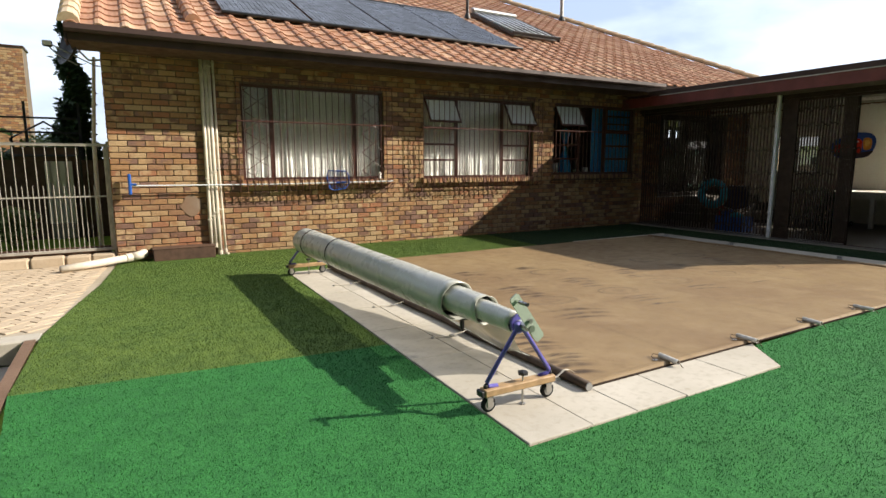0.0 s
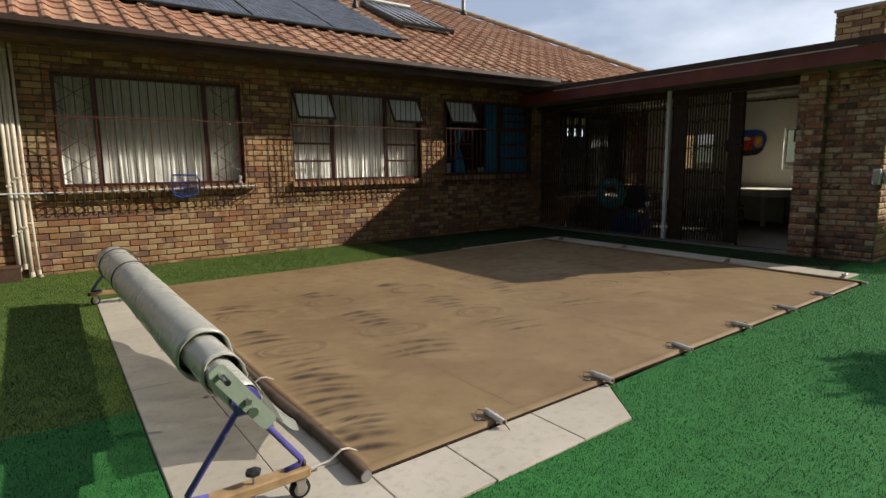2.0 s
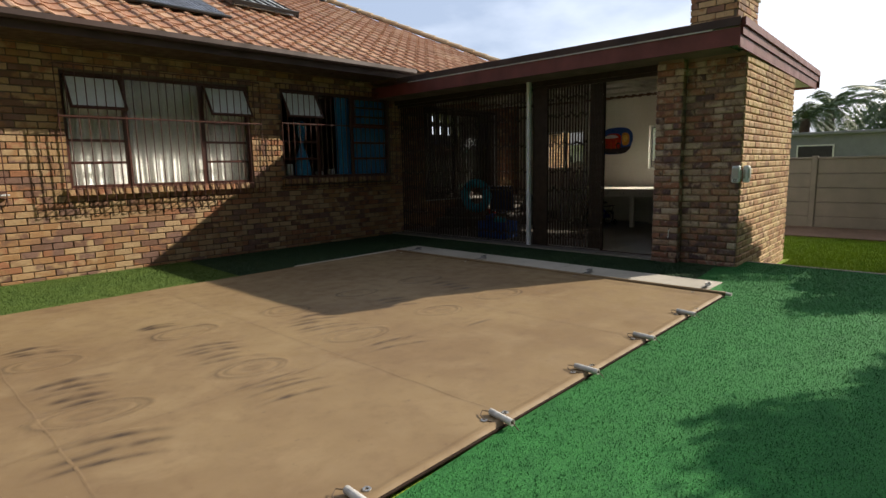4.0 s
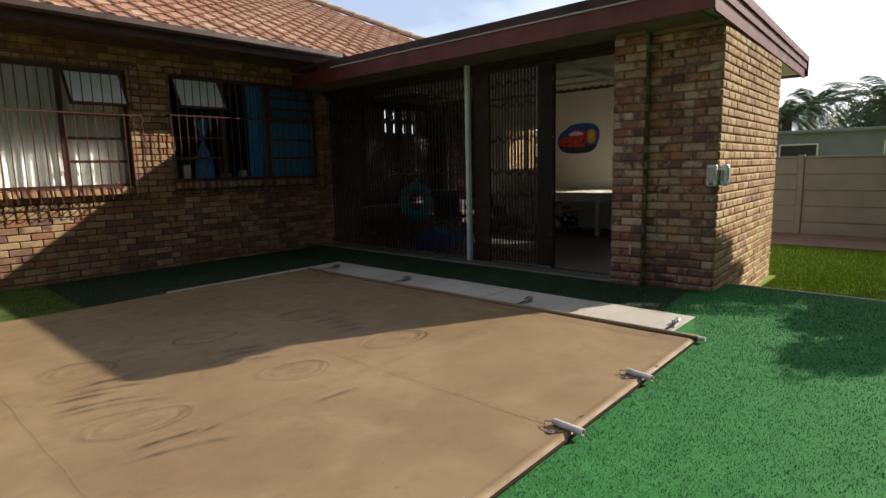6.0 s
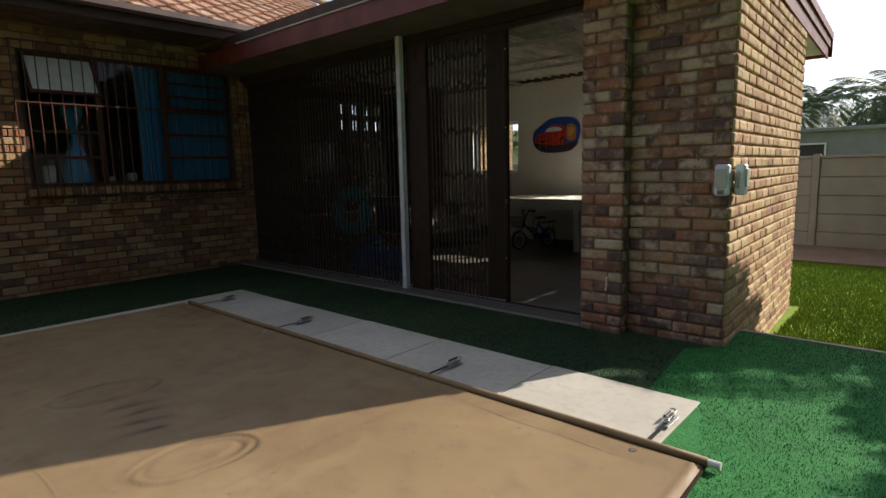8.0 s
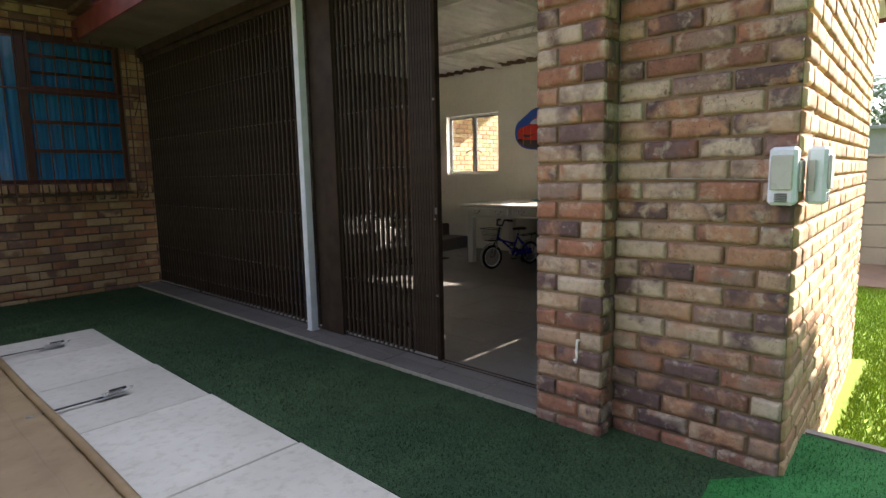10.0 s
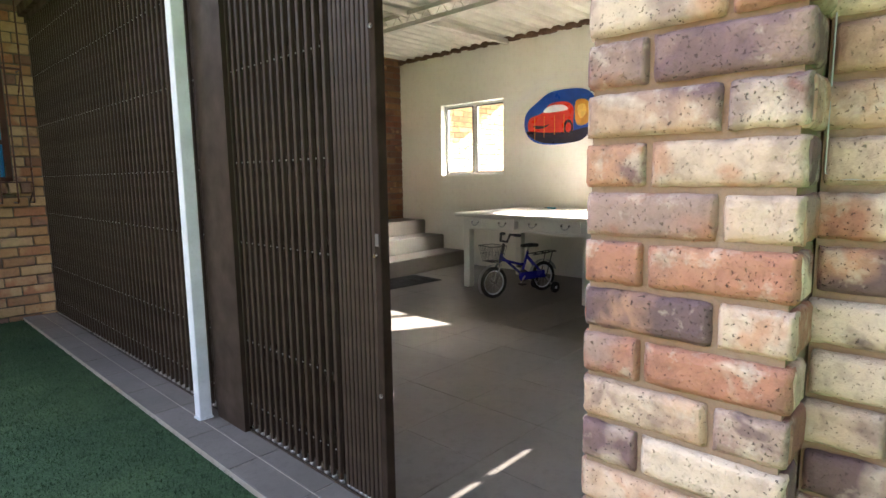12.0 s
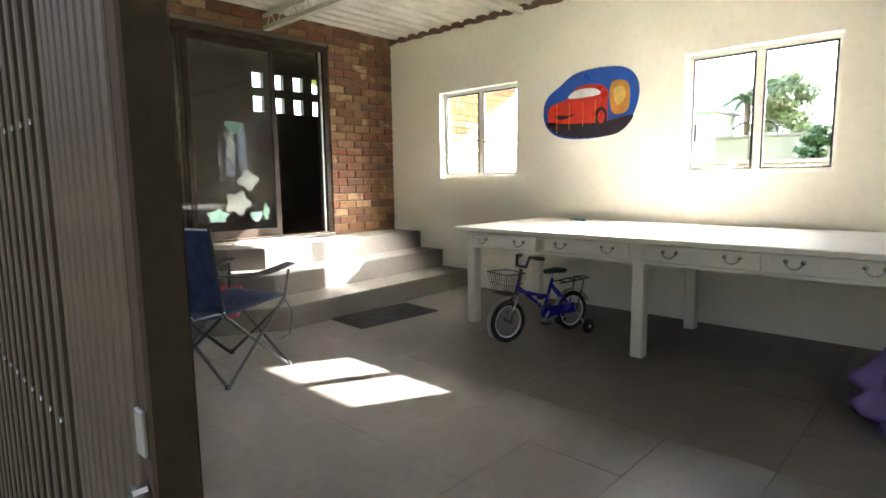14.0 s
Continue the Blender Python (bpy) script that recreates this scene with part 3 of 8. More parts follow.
turf_sheet("turf_vivid", [p if p != (8.75, 2.54) else (8.45, 2.62) for p in VIVID[:8]] + [(8.45, 2.62), (8.62, 3.05)] + VIVID[9:], M["turf_vivid"], "vivid green artificial turf beside the pool paving", 0.004, 1)
turf_sheet("turf_olive", OLIVE, M["turf_olive"], "olive green artificial turf along the brick house wall", 0.003, 2)

turf_sheet("turf_shaded", SHADED, M["turf_shaded"], "dark green artificial turf before the veranda, shade in its colour", 0.003, 3)

# ---- paving, in slabs ----
def slab_objects(parent_name, label, rows, mat, z0, z1, base=None):
    lo = Vector((min(p[0] for r in rows for p in r), min(p[1] for r in rows for p in r), 0))
    bm = bmesh.new()
    for poly in base or rows:
        prism(bm, poly, -0.027, z1 - 0.012)
    root = structure(parent_name, bm, M["slab_joint"], label)
    for k, poly in enumerate(rows):
        cx, cy = sum(p[0] for p in poly) / len(poly), sum(p[1] for p in poly) / len(poly)
        bm = bmesh.new()
        shr = [(cx + (x - cx) * (1 - 0.006), cy + (y - cy) * (1 - 0.006)) for x, y in poly]
        prism(bm, shr, z0, z1 + 0.002 * noise.noise((k * 1.7, 0, 0)))
        top = [e for e in bm.edges if all(v.co.z > z1 - 0.006 for v in e.verts)]
        bmesh.ops.bevel(bm, geom=top, offset=0.004, segments=1, affect="EDGES")
        part("slab", bm, mat, root)
    return root


rows = []
yk = [2.05, 2.62, 3.42, 4.2, 4.98, 5.76, 6.5, 7.2]
for i, (a, b) in enumerate(zip(yk, yk[1:])):
    xa, xb = 1.65 + 0.02 * (a - 2), 1.65 + 0.02 * (b - 2)
    rows.append([(xa, a), (2.08, a), (2.08, b), (xb, b)])
    rows.append([(2.08, a), (2.42, a), (2.42, b), (2.08, b)])
xk = [2.42, 2.85, 3.45]
for a, b in zip(xk, xk[1:]):
    rows.append([(a, 2.05), (b, 2.06), (b, 2.48), (a, 2.48)])
rows.append([(3.45, 2.06), (3.85, 2.07), (4.13, 2.44), (4.1, 2.49), (3.45, 2.48)])
slab_objects("pavement", "pale cement paving slabs at the pool edge", rows, M["slab"], -0.02, 0.012)
rows = []
yk = [2.74, 3.66, 4.62, 5.5, 6.3, 7.05]
for a, b in zip(yk, yk[1:]):
    rows.append([(8.75, a), (9.42, a), (9.43, b), (8.74, b)])
rows.append([(8.74, 7.05), (9.43, 7.05), (9.44, 7.64), (8.74, 7.64)])
rows.append([(7.86, 7.42), (8.74, 7.42), (8.74, 7.64), (7.86, 7.63)])
rows.append([(7.02, 7.42), (7.86, 7.42), (7.86, 7.63), (7.02, 7.62)])
slab_objects("pavement_far", "pale cement paving slabs before the veranda", rows, M["slab"], -0.02, 0.012)

# ---- pool cover ----
CX0, CX1, CY0, CY1 = 2.40, 8.735, 2.44, 7.46
FOLDS = []
frnd = random.Random(12)
for gx, gy, gn, gl in ((2.72, 3.85, 6, 0.26), (2.62, 3.2, 6, 0.28), (2.6, 2.85, 3, 0.2), (3.6, 3.85, 3, 0.27), (3.68, 4.8, 5, 0.22), (4.6, 4.85, 5, 0.22), (5.55, 4.88, 6, 0.26), (4.6, 3.9, 4, 0.25), (5.58, 3.98, 2, 0.26), (6.46, 3.86, 1, 0.2), (6.47, 4.95, 3, 0.2), (7.42, 5.05, 4, 0.17), (2.72, 4.85, 4, 0.24), (3.7, 5.92, 3, 0.2), (4.6, 5.9, 2, 0.2), (2.8, 5.9, 3, 0.22)):
    for k in range(gn):
        o = (k - gn / 2) * 0.115 + frnd.uniform(-0.035, 0.035)
        FOLDS.append((gx + 0.15 * o + frnd.uniform(-0.05, 0.05), gy + o, gl * frnd.uniform(0.8, 1.25), frnd.uniform(0.012, 0.026), -0.22 + frnd.uniform(-0.16, 0.16), frnd.uniform(0.008, 0.019)))
PUDDLES = [(x + frnd.uniform(-0.04, 0.04), y + frnd.uniform(-0.04, 0.04), frnd.uniform(0.22, 0.29), frnd.uniform(0.13, 0.19)) for x in (2.82, 3.68, 4.62, 5.57, 6.48, 7.37) for y in (4.28, 5.48)]


def ring_distance(x, y, px, py, a, b):
    """Distance from a water mark's centre in radii, along a slightly turned and wavering oval."""
    u = (x - px) * 0.985 - (y - py) * 0.17
    v = (x - px) * 0.17 + (y - py) * 0.985
    return math.hypot(u / a, v / b) + 0.22 * noise.noise((x * 2.6, y * 2.6, px * 3)) + 0.05 * noise.noise((x * 11, y * 11, 0))


def cover_z(x, y):
    z = 0.026 + 0.006 * noise.noise((x * 0.9, y * 0.9, 0)) + 0.003 * noise.noise((x * 4, y * 2.2, 3))
    for fx, fy, l, w, a, h in FOLDS:
        if abs(x - fx) < 0.5 and abs(y - fy) < 0.25:
            u = (x - fx) * math.cos(a) + (y - fy) * math.sin(a)
            v = -(x - fx) * math.sin(a) + (y - fy) * math.cos(a) + 0.5 * u * u
            z += h * math.exp(-(u / l) ** 2 * 3 - (v / w) ** 2)
    for px, py, a, b in PUDDLES:
        if abs(x - px) > 0.6 or abs(y - py) > 0.5:
            continue
        d = ring_distance(x, y, px, py, a, b)
        if d < 1.6:
            z += 0.005 * math.exp(-((d - 1) / 0.12) ** 2) + 0.003 * math.exp(-((d - 0.62) / 0.1) ** 2)
    edge = min(x - CX0, CX1 - x, y - CY0, CY1 - y)
    z += 0.008 * math.exp(-((edge - 0.03) / 0.02) ** 2)
    return max(z if edge > 0.03 else z - 0.012 * (1 - edge / 0.03), 0.0145)


NX, NY = 420, 330
vs, fs = [], []
for j in range(NY + 1):
    for i in range(NX + 1):
        x = CX0 + (CX1 - CX0) * i / NX
        y = CY0 + (CY1 - CY0) * j / NY + 0.004 * math.sin(i * 0.05) * (1 - 2 * j / NY)
        vs.append((x, y + 0.08 * (x - CX0) / 6.4 * (1 - j / NY), cover_z(x, y)))
for j in range(NY):
    for i in range(NX):
        k = j * (NX + 1) + i
        fs.append((k, k + 1, k + NX + 2, k + NX + 1))
soup = Soup()
soup.v, soup.f = vs, fs
cover_thing = thing("pool_cover", (0, 0, 0), "large brown fabric pool cover, creased and dusty, stretched over the pool", "pool cover")
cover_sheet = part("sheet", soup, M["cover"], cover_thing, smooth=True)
# this value holds both the ring stains and the painted fold shade
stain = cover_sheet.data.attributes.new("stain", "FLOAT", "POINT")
vals = np.zeros(len(vs), dtype=np.float32)
for i, (x, y, z) in enumerate(vs):
    q = 0.0
    for px, py, a, b in PUDDLES:
        if abs(x - px) > 0.6 or abs(y - py) > 0.5:
            continue
        d = ring_distance(x, y, px, py, a, b)
        if d < 1.6:
            fade = 0.55 + 0.7 * noise.noise((x * 3.1, y * 3.1, 8))
            q = max(q, 0.85 * fade * math.exp(-((d - 1) / 0.055) ** 2), 0.6 * fade * math.exp(-((d - 0.78) / 0.05) ** 2), 0.35 * fade * math.exp(-((d - 0.25) / 0.12) ** 2))
    # dark line down one flank of each fold: crease shade put into colour
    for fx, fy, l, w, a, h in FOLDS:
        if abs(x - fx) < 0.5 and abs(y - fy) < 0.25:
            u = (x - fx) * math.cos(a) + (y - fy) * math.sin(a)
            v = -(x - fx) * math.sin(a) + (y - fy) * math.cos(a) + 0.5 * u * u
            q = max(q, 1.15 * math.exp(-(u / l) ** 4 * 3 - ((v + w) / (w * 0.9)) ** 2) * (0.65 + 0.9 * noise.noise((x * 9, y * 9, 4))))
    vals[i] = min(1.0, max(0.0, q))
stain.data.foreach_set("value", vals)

# hem, seams and eyelets of the cover
def strip_along(pts, w, lift):
    bm = bmesh.new()
    rows_ = []
    for i, (x, y) in enumerate(pts):
        x2, y2 = pts[min(i + 1, len(pts) - 1)]
        x1, y1 = pts[max(i - 1, 0)]
        d = math.hypot(x2 - x1, y2 - y1)
        nx, ny = -(y2 - y1) / d * w, (x2 - x1) / d * w
        rows_.append([bm.verts.new((x + nx, y + ny, cover_z(x + nx, y + ny) + 0.0005)), bm.verts.new((x, y, cover_z(x, y) + lift)), bm.verts.new((x - nx, y - ny, cover_z(x - nx, y - ny) + 0.0005))])
    for a, b in zip(rows_, rows_[1:]):
        bm.faces.new((a[0], a[1], b[1], b[0])), bm.faces.new((a[1], a[2], b[2], b[1]))
    return bm


for x in (3.43, 5.15, 6.87, 8.59):
    part("seam", strip_along([(x + 0.004 * math.sin(i * 0.4), CY0 + 0.12 + i * (CY1 - CY0 - 0.2) / 160) for i in range(161)], 0.009, 0.0012), M["cover"], cover_thing)
for y in (3.95, 5.92):
    part("seam", strip_along([(CX0 + 0.06 + i * (CX1 - CX0 - 0.1) / 200, y + 0.004 * math.sin(i * 0.3)) for i in range(201)], 0.009, 0.0012), M["cover"], cover_thing)
part("hem", tubes([[(CX0 + i * (CX1 - CX0) / 80, CY0 - 0.004 + 0.08 * i / 80, 0.016) for i in range(81)]], 0.0075, 6), M["dark_cord"], cover_thing, "dark cord hem")
part("edge_band", strip_along([(CX1 - 0.09, CY0 + 0.14 + i * (CY1 - CY0 - 0.2) / 160) for i in range(161)], 0.05, 0.004), M["cover"], cover_thing)
for x, y in [(3.26 + 0.95 * k, CY0 + 0.1) for k in range(6)] + [(8.66, 2.8), (8.66, 4.16), (8.66, 5.87), (8.66, 7.2)]:
    bm = bmesh.new()
    lathe(bm, [(0.008, 0.0), (0.010, 0.004), (0.018, 0.004), (0.02, 0.0)], 14, (x, y, cover_z(x, y) + 0.002))
    part("eyelet", bm, M["steel"], cover_thing)

# ---- house wall ----
def wall_core(x0, x1, y0, y1, z0, z1, holes):
    """A wall along x in boxes, with openings (x0, x1, z0, z1)."""
    s = bmesh.new()
    at = x0
    for a, b, lo, hi in sorted(holes):
        if a > at:
            box(s, at, a, y0, y1, z0, z1)
        if lo > z0:
            box(s, a, b, y0, y1, z0, lo)
        if hi < z1:
            box(s, a, b, y0, y1, hi, z1)
        at = b
    if x1 > at:
        box(s, at, x1, y0, y1, z0, z1)
    return s


wall_south = structure("wall_south", wall_core(WALL_X0 + 0.01, WALL_X1, WALL_Y, WALL_Y + 0.19, -0.3, 3.04, WINDOWS), M["mortar"], "tan and brown face brick house wall in stretcher bond")
wall_west = structure("wall_west", boxes((WALL_X0 + 0.01, WALL_X0 + 0.24, WALL_Y + 0.192, 17.0, -0.3, 3.04)), M["mortar"], "brick end wall of the house")

# house inside, one closed shell behind the windows
bm = bmesh.new()
for r in ((0.1, 10.9, 13.2, 13.3, 0.0, 3.0), (0.1, 0.2, 9.56, 13.2, 0.0, 3.0), (10.9, 11.0, 9.56, 13.3, 0.0, 3.0), (4.4, 4.5, 9.56, 13.2, 0.0, 3.0), (7.6, 7.7, 9.56, 13.2, 0.0, 3.0)):
    box(bm, *r)
structure("inner_walls", bm, M["dark_room"], "plastered walls inside the house, dark-coloured as if unlit")
structure("inner_floor", boxes((0.1, 11.0, 9.56, 13.3, -0.06, 0.0)), M["wood_dark"], "dark floor inside the house")
structure("inner_ceiling", boxes((0.1, 11.0, 9.56, 13.3, 3.0, 3.05)), M["soffit"], "ceiling inside the house")

# soffit, fascia and gutter
structure("eave_closure", boxes((9.945, 10.7, EAVE_Y + 0.05, WALL_Y - 0.002, 2.905, 3.04)), M["wood_dark"], "dark boards closing the eave above the veranda roof")
structure("eave_soffit", boxes((-0.5, 9.94, EAVE_Y + 0.04, WALL_Y, 2.95, 2.965)), M["wood_dark"], "dark soffit boards under the eave")
structure("eave_fascia", boxes((-0.5, 10.3, EAVE_Y + 0.02, EAVE_Y + 0.04, 2.94, 3.09)), M["maroon_dark"], "dark brown fascia board")
bm = bmesh.new()
prof = [(-0.09, 0.06), (-0.095, -0.005), (-0.075, -0.035), (0.0, -0.035), (0.012, -0.03), (0.012, 0.05), (0.006, 0.05), (0.006, -0.02), (-0.07, -0.025), (-0.086, 0.0), (-0.082, 0.06)]
a = [bm.verts.new((-0.52, EAVE_Y + 0.005 + p[0], 3.065 + p[1])) for p in prof]
b = [bm.verts.new((10.35, EAVE_Y + 0.005 + p[0], 3.065 + p[1])) for p in prof]
for i in range(len(prof)):
    j = (i + 1) % len(prof)
    bm.faces.new((a[i], b[i], b[j], a[j]))
structure("gutter", bm, M["maroon_dark"], "dark painted metal gutter along the eave")


# ---- tiled roof ----
def roof_z(y):
    return EAVE_Z + SLOPE * (y - EAVE_Y)


def hip_x(y):
    return 15.6 - (y - 10.24) * 0.586


TOP_Y = 18.0
bm = bmesh.new()
rf = [(-0.5, EAVE_Y), (hip_x(EAVE_Y), EAVE_Y), (hip_x(TOP_Y), TOP_Y), (-0.5, TOP_Y)]
lo = [bm.verts.new((x, y, roof_z(y) - 0.10)) for x, y in rf]
hi = [bm.verts.new((x, y, roof_z(y) - 0.03)) for x, y in rf]
bm.faces.new(hi)
bm.faces.new(lo[::-1])
for i in range(4):
    bm.faces.new((lo[i], lo[(i + 1) % 4], hi[(i + 1) % 4], hi[i]))
e1, e2 = bm.verts.new((21.5, TOP_Y, EAVE_Z - 0.1)), bm.verts.new((18.2, EAVE_Y, EAVE_Z - 0.1))
bm.faces.new((hi[1], e2, e1, hi[2]))
roof = structure("roof", bm, M["maroon_dark"], "terracotta tiled roof with weathered interlocking tiles")

TW, TL = 0.30, 0.33
prof = [(-0.5, 0.012), (-0.42, 0.034), (-0.3, 0.044), (-0.18, 0.034), (-0.08, 0.012), (0.06, 0.0), (0.28, 0.0), (0.5, 0.012)]
tv, tf = [], []
for v, lift in ((-0.5, 0.022), (0.62, 0.0)):
    for u, h in prof:
        tv.append((u * TW, v * TL, h + lift))
n = len(prof)
for u, h in prof:
    tv.append((u * TW, -0.5 * TL, h + 0.022 - 0.018))
for i in range(n - 1):
    tf.append((i, i + 1, n + i + 1, n + i))
    tf.append((2 * n + i, 2 * n + i + 1, i + 1, i))
tile_me = {}
for key in ("tile_one",):
    me = bpy.data.meshes.new("roof_tile")
    me.from_pydata(tv, [], tf)
    me.materials.append(M[key])
    tile_me[key] = me
pitch_m = Matrix.Rotation(math.atan(SLOPE), 4, "X")
trnd = random.Random(5)
cosp = math.cos(math.atan(SLOPE))
tiles = []
for r in range(int((TOP_Y - EAVE_Y) / (TL * cosp))):
    y = EAVE_Y + (r + 0.42) * TL * cosp - 0.03
    x = -0.36
    while x < hip_x(y) - 0.1:
        tiles.append((x, y))
        x += TW
tiles.sort(key=lambda p: math.hypot(p[0] - 4.0, (p[1] - 8.3) * 1.6))
SOLAR = [(1.55, 3.0), (3.06, 4.5), (4.56, 5.95), (6.0, 7.45)]
single, rest = [], Soup()
for i, (x, y) in enumerate(tiles):
    m = Matrix.Translation((x + trnd.uniform(-0.003, 0.003), y, roof_z(y) - 0.02 + trnd.uniform(-0.002, 0.003))) @ pitch_m @ Matrix.Rotation(trnd.uniform(-0.012, 0.012), 4, "Z")
    if len(single) < 300:
        single.append(m)
    else:
        rest.add(tv, tf, m)
part("tiles", rest, M["tile"], roof)["kind"] = "stuff"
for m in single:
    ob = new("roof_tile", tile_me["tile_one"])
    ob.parent = roof
    ob.matrix_basis = m


def cap_tile(bm, p, q, r=0.1):
    """A half-round ridge tile from p to q."""
    p, q = Vector(p), Vector(q)
    d = (q - p).normalized()
    side = d.cross(Vector((0, 0, 1))).normalized()
    up = side.cross(d)
    rings = []
    for c, rr in ((p, r * 1.12), (q, r)):
        rings.append([bm.verts.new(c + side * math.cos(a) * rr + up * math.sin(a) * rr) for a in [math.pi * k / 6 for k in range(7)]])
    for k in range(6):
        bm.faces.new((rings[0][k], rings[0][k + 1], rings[1][k + 1], rings[1][k]))
    bm.faces.new(rings[0][::-1])


def cap_line(p, q, n, r, mat, name="ridge_cap"):
    p, q = Vector(p), Vector(q)
    for k in range(n):
        bm = bmesh.new()
        cap_tile(bm, p.lerp(q, k / n), p.lerp(q, (k + 1.08) / n) + Vector((0, 0, -0.01)), r)
        part(name, bm, mat, roof, smooth=False)


cap_line((hip_x(8.6), 8.6, roof_z(8.6) + 0.03), (hip_x(TOP_Y), TOP_Y, roof_z(TOP_Y) + 0.03), 30, 0.11, M["tile_pale"])
cap_line((1.03, 9.2, roof_z(9.2) + 0.02), (1.0, 15.0, roof_z(15.0) + 0.02), 18, 0.1, M["tile_one"])
cap_line((-0.47, EAVE_Y - 0.03, roof_z(EAVE_Y) + 0.0), (-0.47, 15.0, roof_z(15.0) + 0.0), 20, 0.11, M["tile_pale"])
structure("barge_board", boxes((-0.53, -0.505, EAVE_Y, 8.9, 2.92, 3.12)), M["maroon_dark"], "dark barge board")
bm = bmesh.new()
pts = [(EAVE_Y, 2.98), (15.0, 2.98 + SLOPE * (15 - EAVE_Y)), (15.0, 3.1 + SLOPE * (15 - EAVE_Y)), (EAVE_Y, 3.1)]
aa = [bm.verts.new((-0.53, *p)) for p in pts]
bb = [bm.verts.new((-0.505, *p)) for p in pts]
bm.faces.new(aa[::-1]), bm.faces.new(bb)
for i in range(4):
    bm.faces.new((aa[i], aa[(i + 1) % 4], bb[(i + 1) % 4], bb[i]))
structure("barge_board_slope", bm, M["maroon_dark"], "dark barge board up the gable")
bm = bmesh.new()
pts = [(9.56, 3.05), (17.0, 3.05), (17.0, roof_z(17.0) - 0.12), (9.56, roof_z(9.56) - 0.12)]
aa = [bm.verts.new((WALL_X0 + 0.02, *p)) for p in pts]
bb = [bm.verts.new((WALL_X0 + 0.22, *p)) for p in pts]
bm.faces.new(aa[::-1]), bm.faces.new(bb)
for i in range(4):
    bm.faces.new((aa[i], aa[(i + 1) % 4], bb[(i + 1) % 4], bb[i]))
structure("gable", bm, M["mortar"], "gable above the west wall")


def on_roof(x, y, up=0.0):
    return Vector((x, y, roof_z(y) + up))


# black solar mats
for k, (a, b) in enumerate(SOLAR):
    root = thing("solar_mat", on_roof((a + b) / 2, 9.85), "black plastic pool heating mat lying on the roof tiles", "solar heater", "solar mats on the roof")
    L = 3.2
    bm = bmesh.new()
    v0 = -(b - a) / 2
    nrib = 34
    for i in range(nrib):
        xa = v0 + (b - a) * i / nrib
        rib = boxes((xa + 0.002, xa + (b - a) / nrib - 0.002, 0.03, L, 0.069, 0.075 + (0.003 if i % 2 else 0)))
        rib.transform(Matrix.Rotation(math.atan(SLOPE), 4, "X"))
        part("riser_tube", rib, M["solar"], root)
    box(bm, v0, -v0, 0.03, L, 0.05, 0.068)
    bm.transform(Matrix.Rotation(math.atan(SLOPE), 4, "X"))
    part("mat", bm, M["solar"], root)
    for yy, nm in ((0.0, "header_pipe"), (L, "header_pipe")):
        bm = tubes([[(v0 - 0.03, yy, 0.07), (-v0 + 0.03, yy, 0.07)]], 0.028, 10)
        bm.transform(Matrix.Rotation(math.atan(SLOPE), 4, "X"))
        part(nm, bm, M["solar"], root)
# tube collector
root = thing("tube_collector", on_roof(8.85, 11.1), "solar water heater with dark glass tubes on the roof", "solar heater")
R = Matrix.Rotation(math.atan(SLOPE), 4, "X")
for i in range(18):
    bm = tubes([[(-0.62 + i * 0.073, 0.05, 0.14), (-0.62 + i * 0.073, 2.0, 0.14)]], 0.027, 8)
    bm.transform(R)
    part("glass_tube", bm, M["solar"] if i % 3 else M["glass_blue"], root, smooth=True)
bm = boxes((-0.7, -0.66, 0, 2.1, 0.05, 0.12), (0.68, 0.72, 0, 2.1, 0.05, 0.12), (-0.7, 0.72, 0.0, 0.05, 0.1, 0.17), bevel=0.004)
bm.transform(R)
part("frame", bm, M["black"], root)
bm = boxes((-0.68, 0.7, 0.05, 2.0, 0.06, 0.075))
bm.transform(R)
part("reflector", bm, M["galv"], root)
bm = boxes((-0.7, 0.72, 2.0, 2.16, 0.07, 0.24), bevel=0.03)
bm.transform(R)
part("manifold", bm, M["galv"], root)
for nm, x, y, h, r in (("vent_pipe", 7.9, 12.7, 0.5, 0.04), ("flue_pipe", 12.75, 14.7, 0.9, 0.06)):
    root = thing(nm, on_roof(x, y), "dark metal vent pipe standing out of the tiled roof", "pipe")
    bm = bmesh.new()
    tube(bm, [(0, 0, -0.1), (0, 0, h)], r, 10)
    part("pipe", bm, M["galv"] if nm == "flue_pipe" else M["black"], root)
    bm = bmesh.new()
    lathe(bm, [(r * 2.2, 0.0), (r * 1.6, 0.08), (r * 1.02, 0.14)], 12)
    part("collar", bm, M["black"], root)


# ---- house windows ----
def curtain(bm, x0, x1, y, z0, z1, waves, depth=0.035, seed=0):
    rnd = random.Random(seed)
    n = max(20, int((x1 - x0) * 90))
    ph = [rnd.uniform(0, 6) for _ in range(4)]
    cols = []
    for i in range(n + 1):
        u = i / n
        x = x0 + (x1 - x0) * u
        d = depth * (0.6 + 0.5 * math.sin(u * 13 + ph[3]) * math.sin(u * 31 + ph[0])) * (math.sin(u * waves * 6.28 + 2.6 * math.sin(u * 9 + ph[0]) + ph[1]) * 0.7 + 0.5 * math.sin(u * waves * 15.7 + ph[2] + 2 * math.sin(u * 21)))
        cols.append([bm.verts.new((x + 0.01 * math.sin(zf * 4 + ph[3] + u * 20), y + d * (0.75 + 0.25 * zf), z0 + (z1 - z0) * zf)) for zf in (0, 0.25, 0.5, 0.75, 1)])
    for a, b in zip(cols, cols[1:]):
        for k in range(4):
            bm.faces.new((a[k], b[k], b[k + 1], a[k + 1]))
    return bm


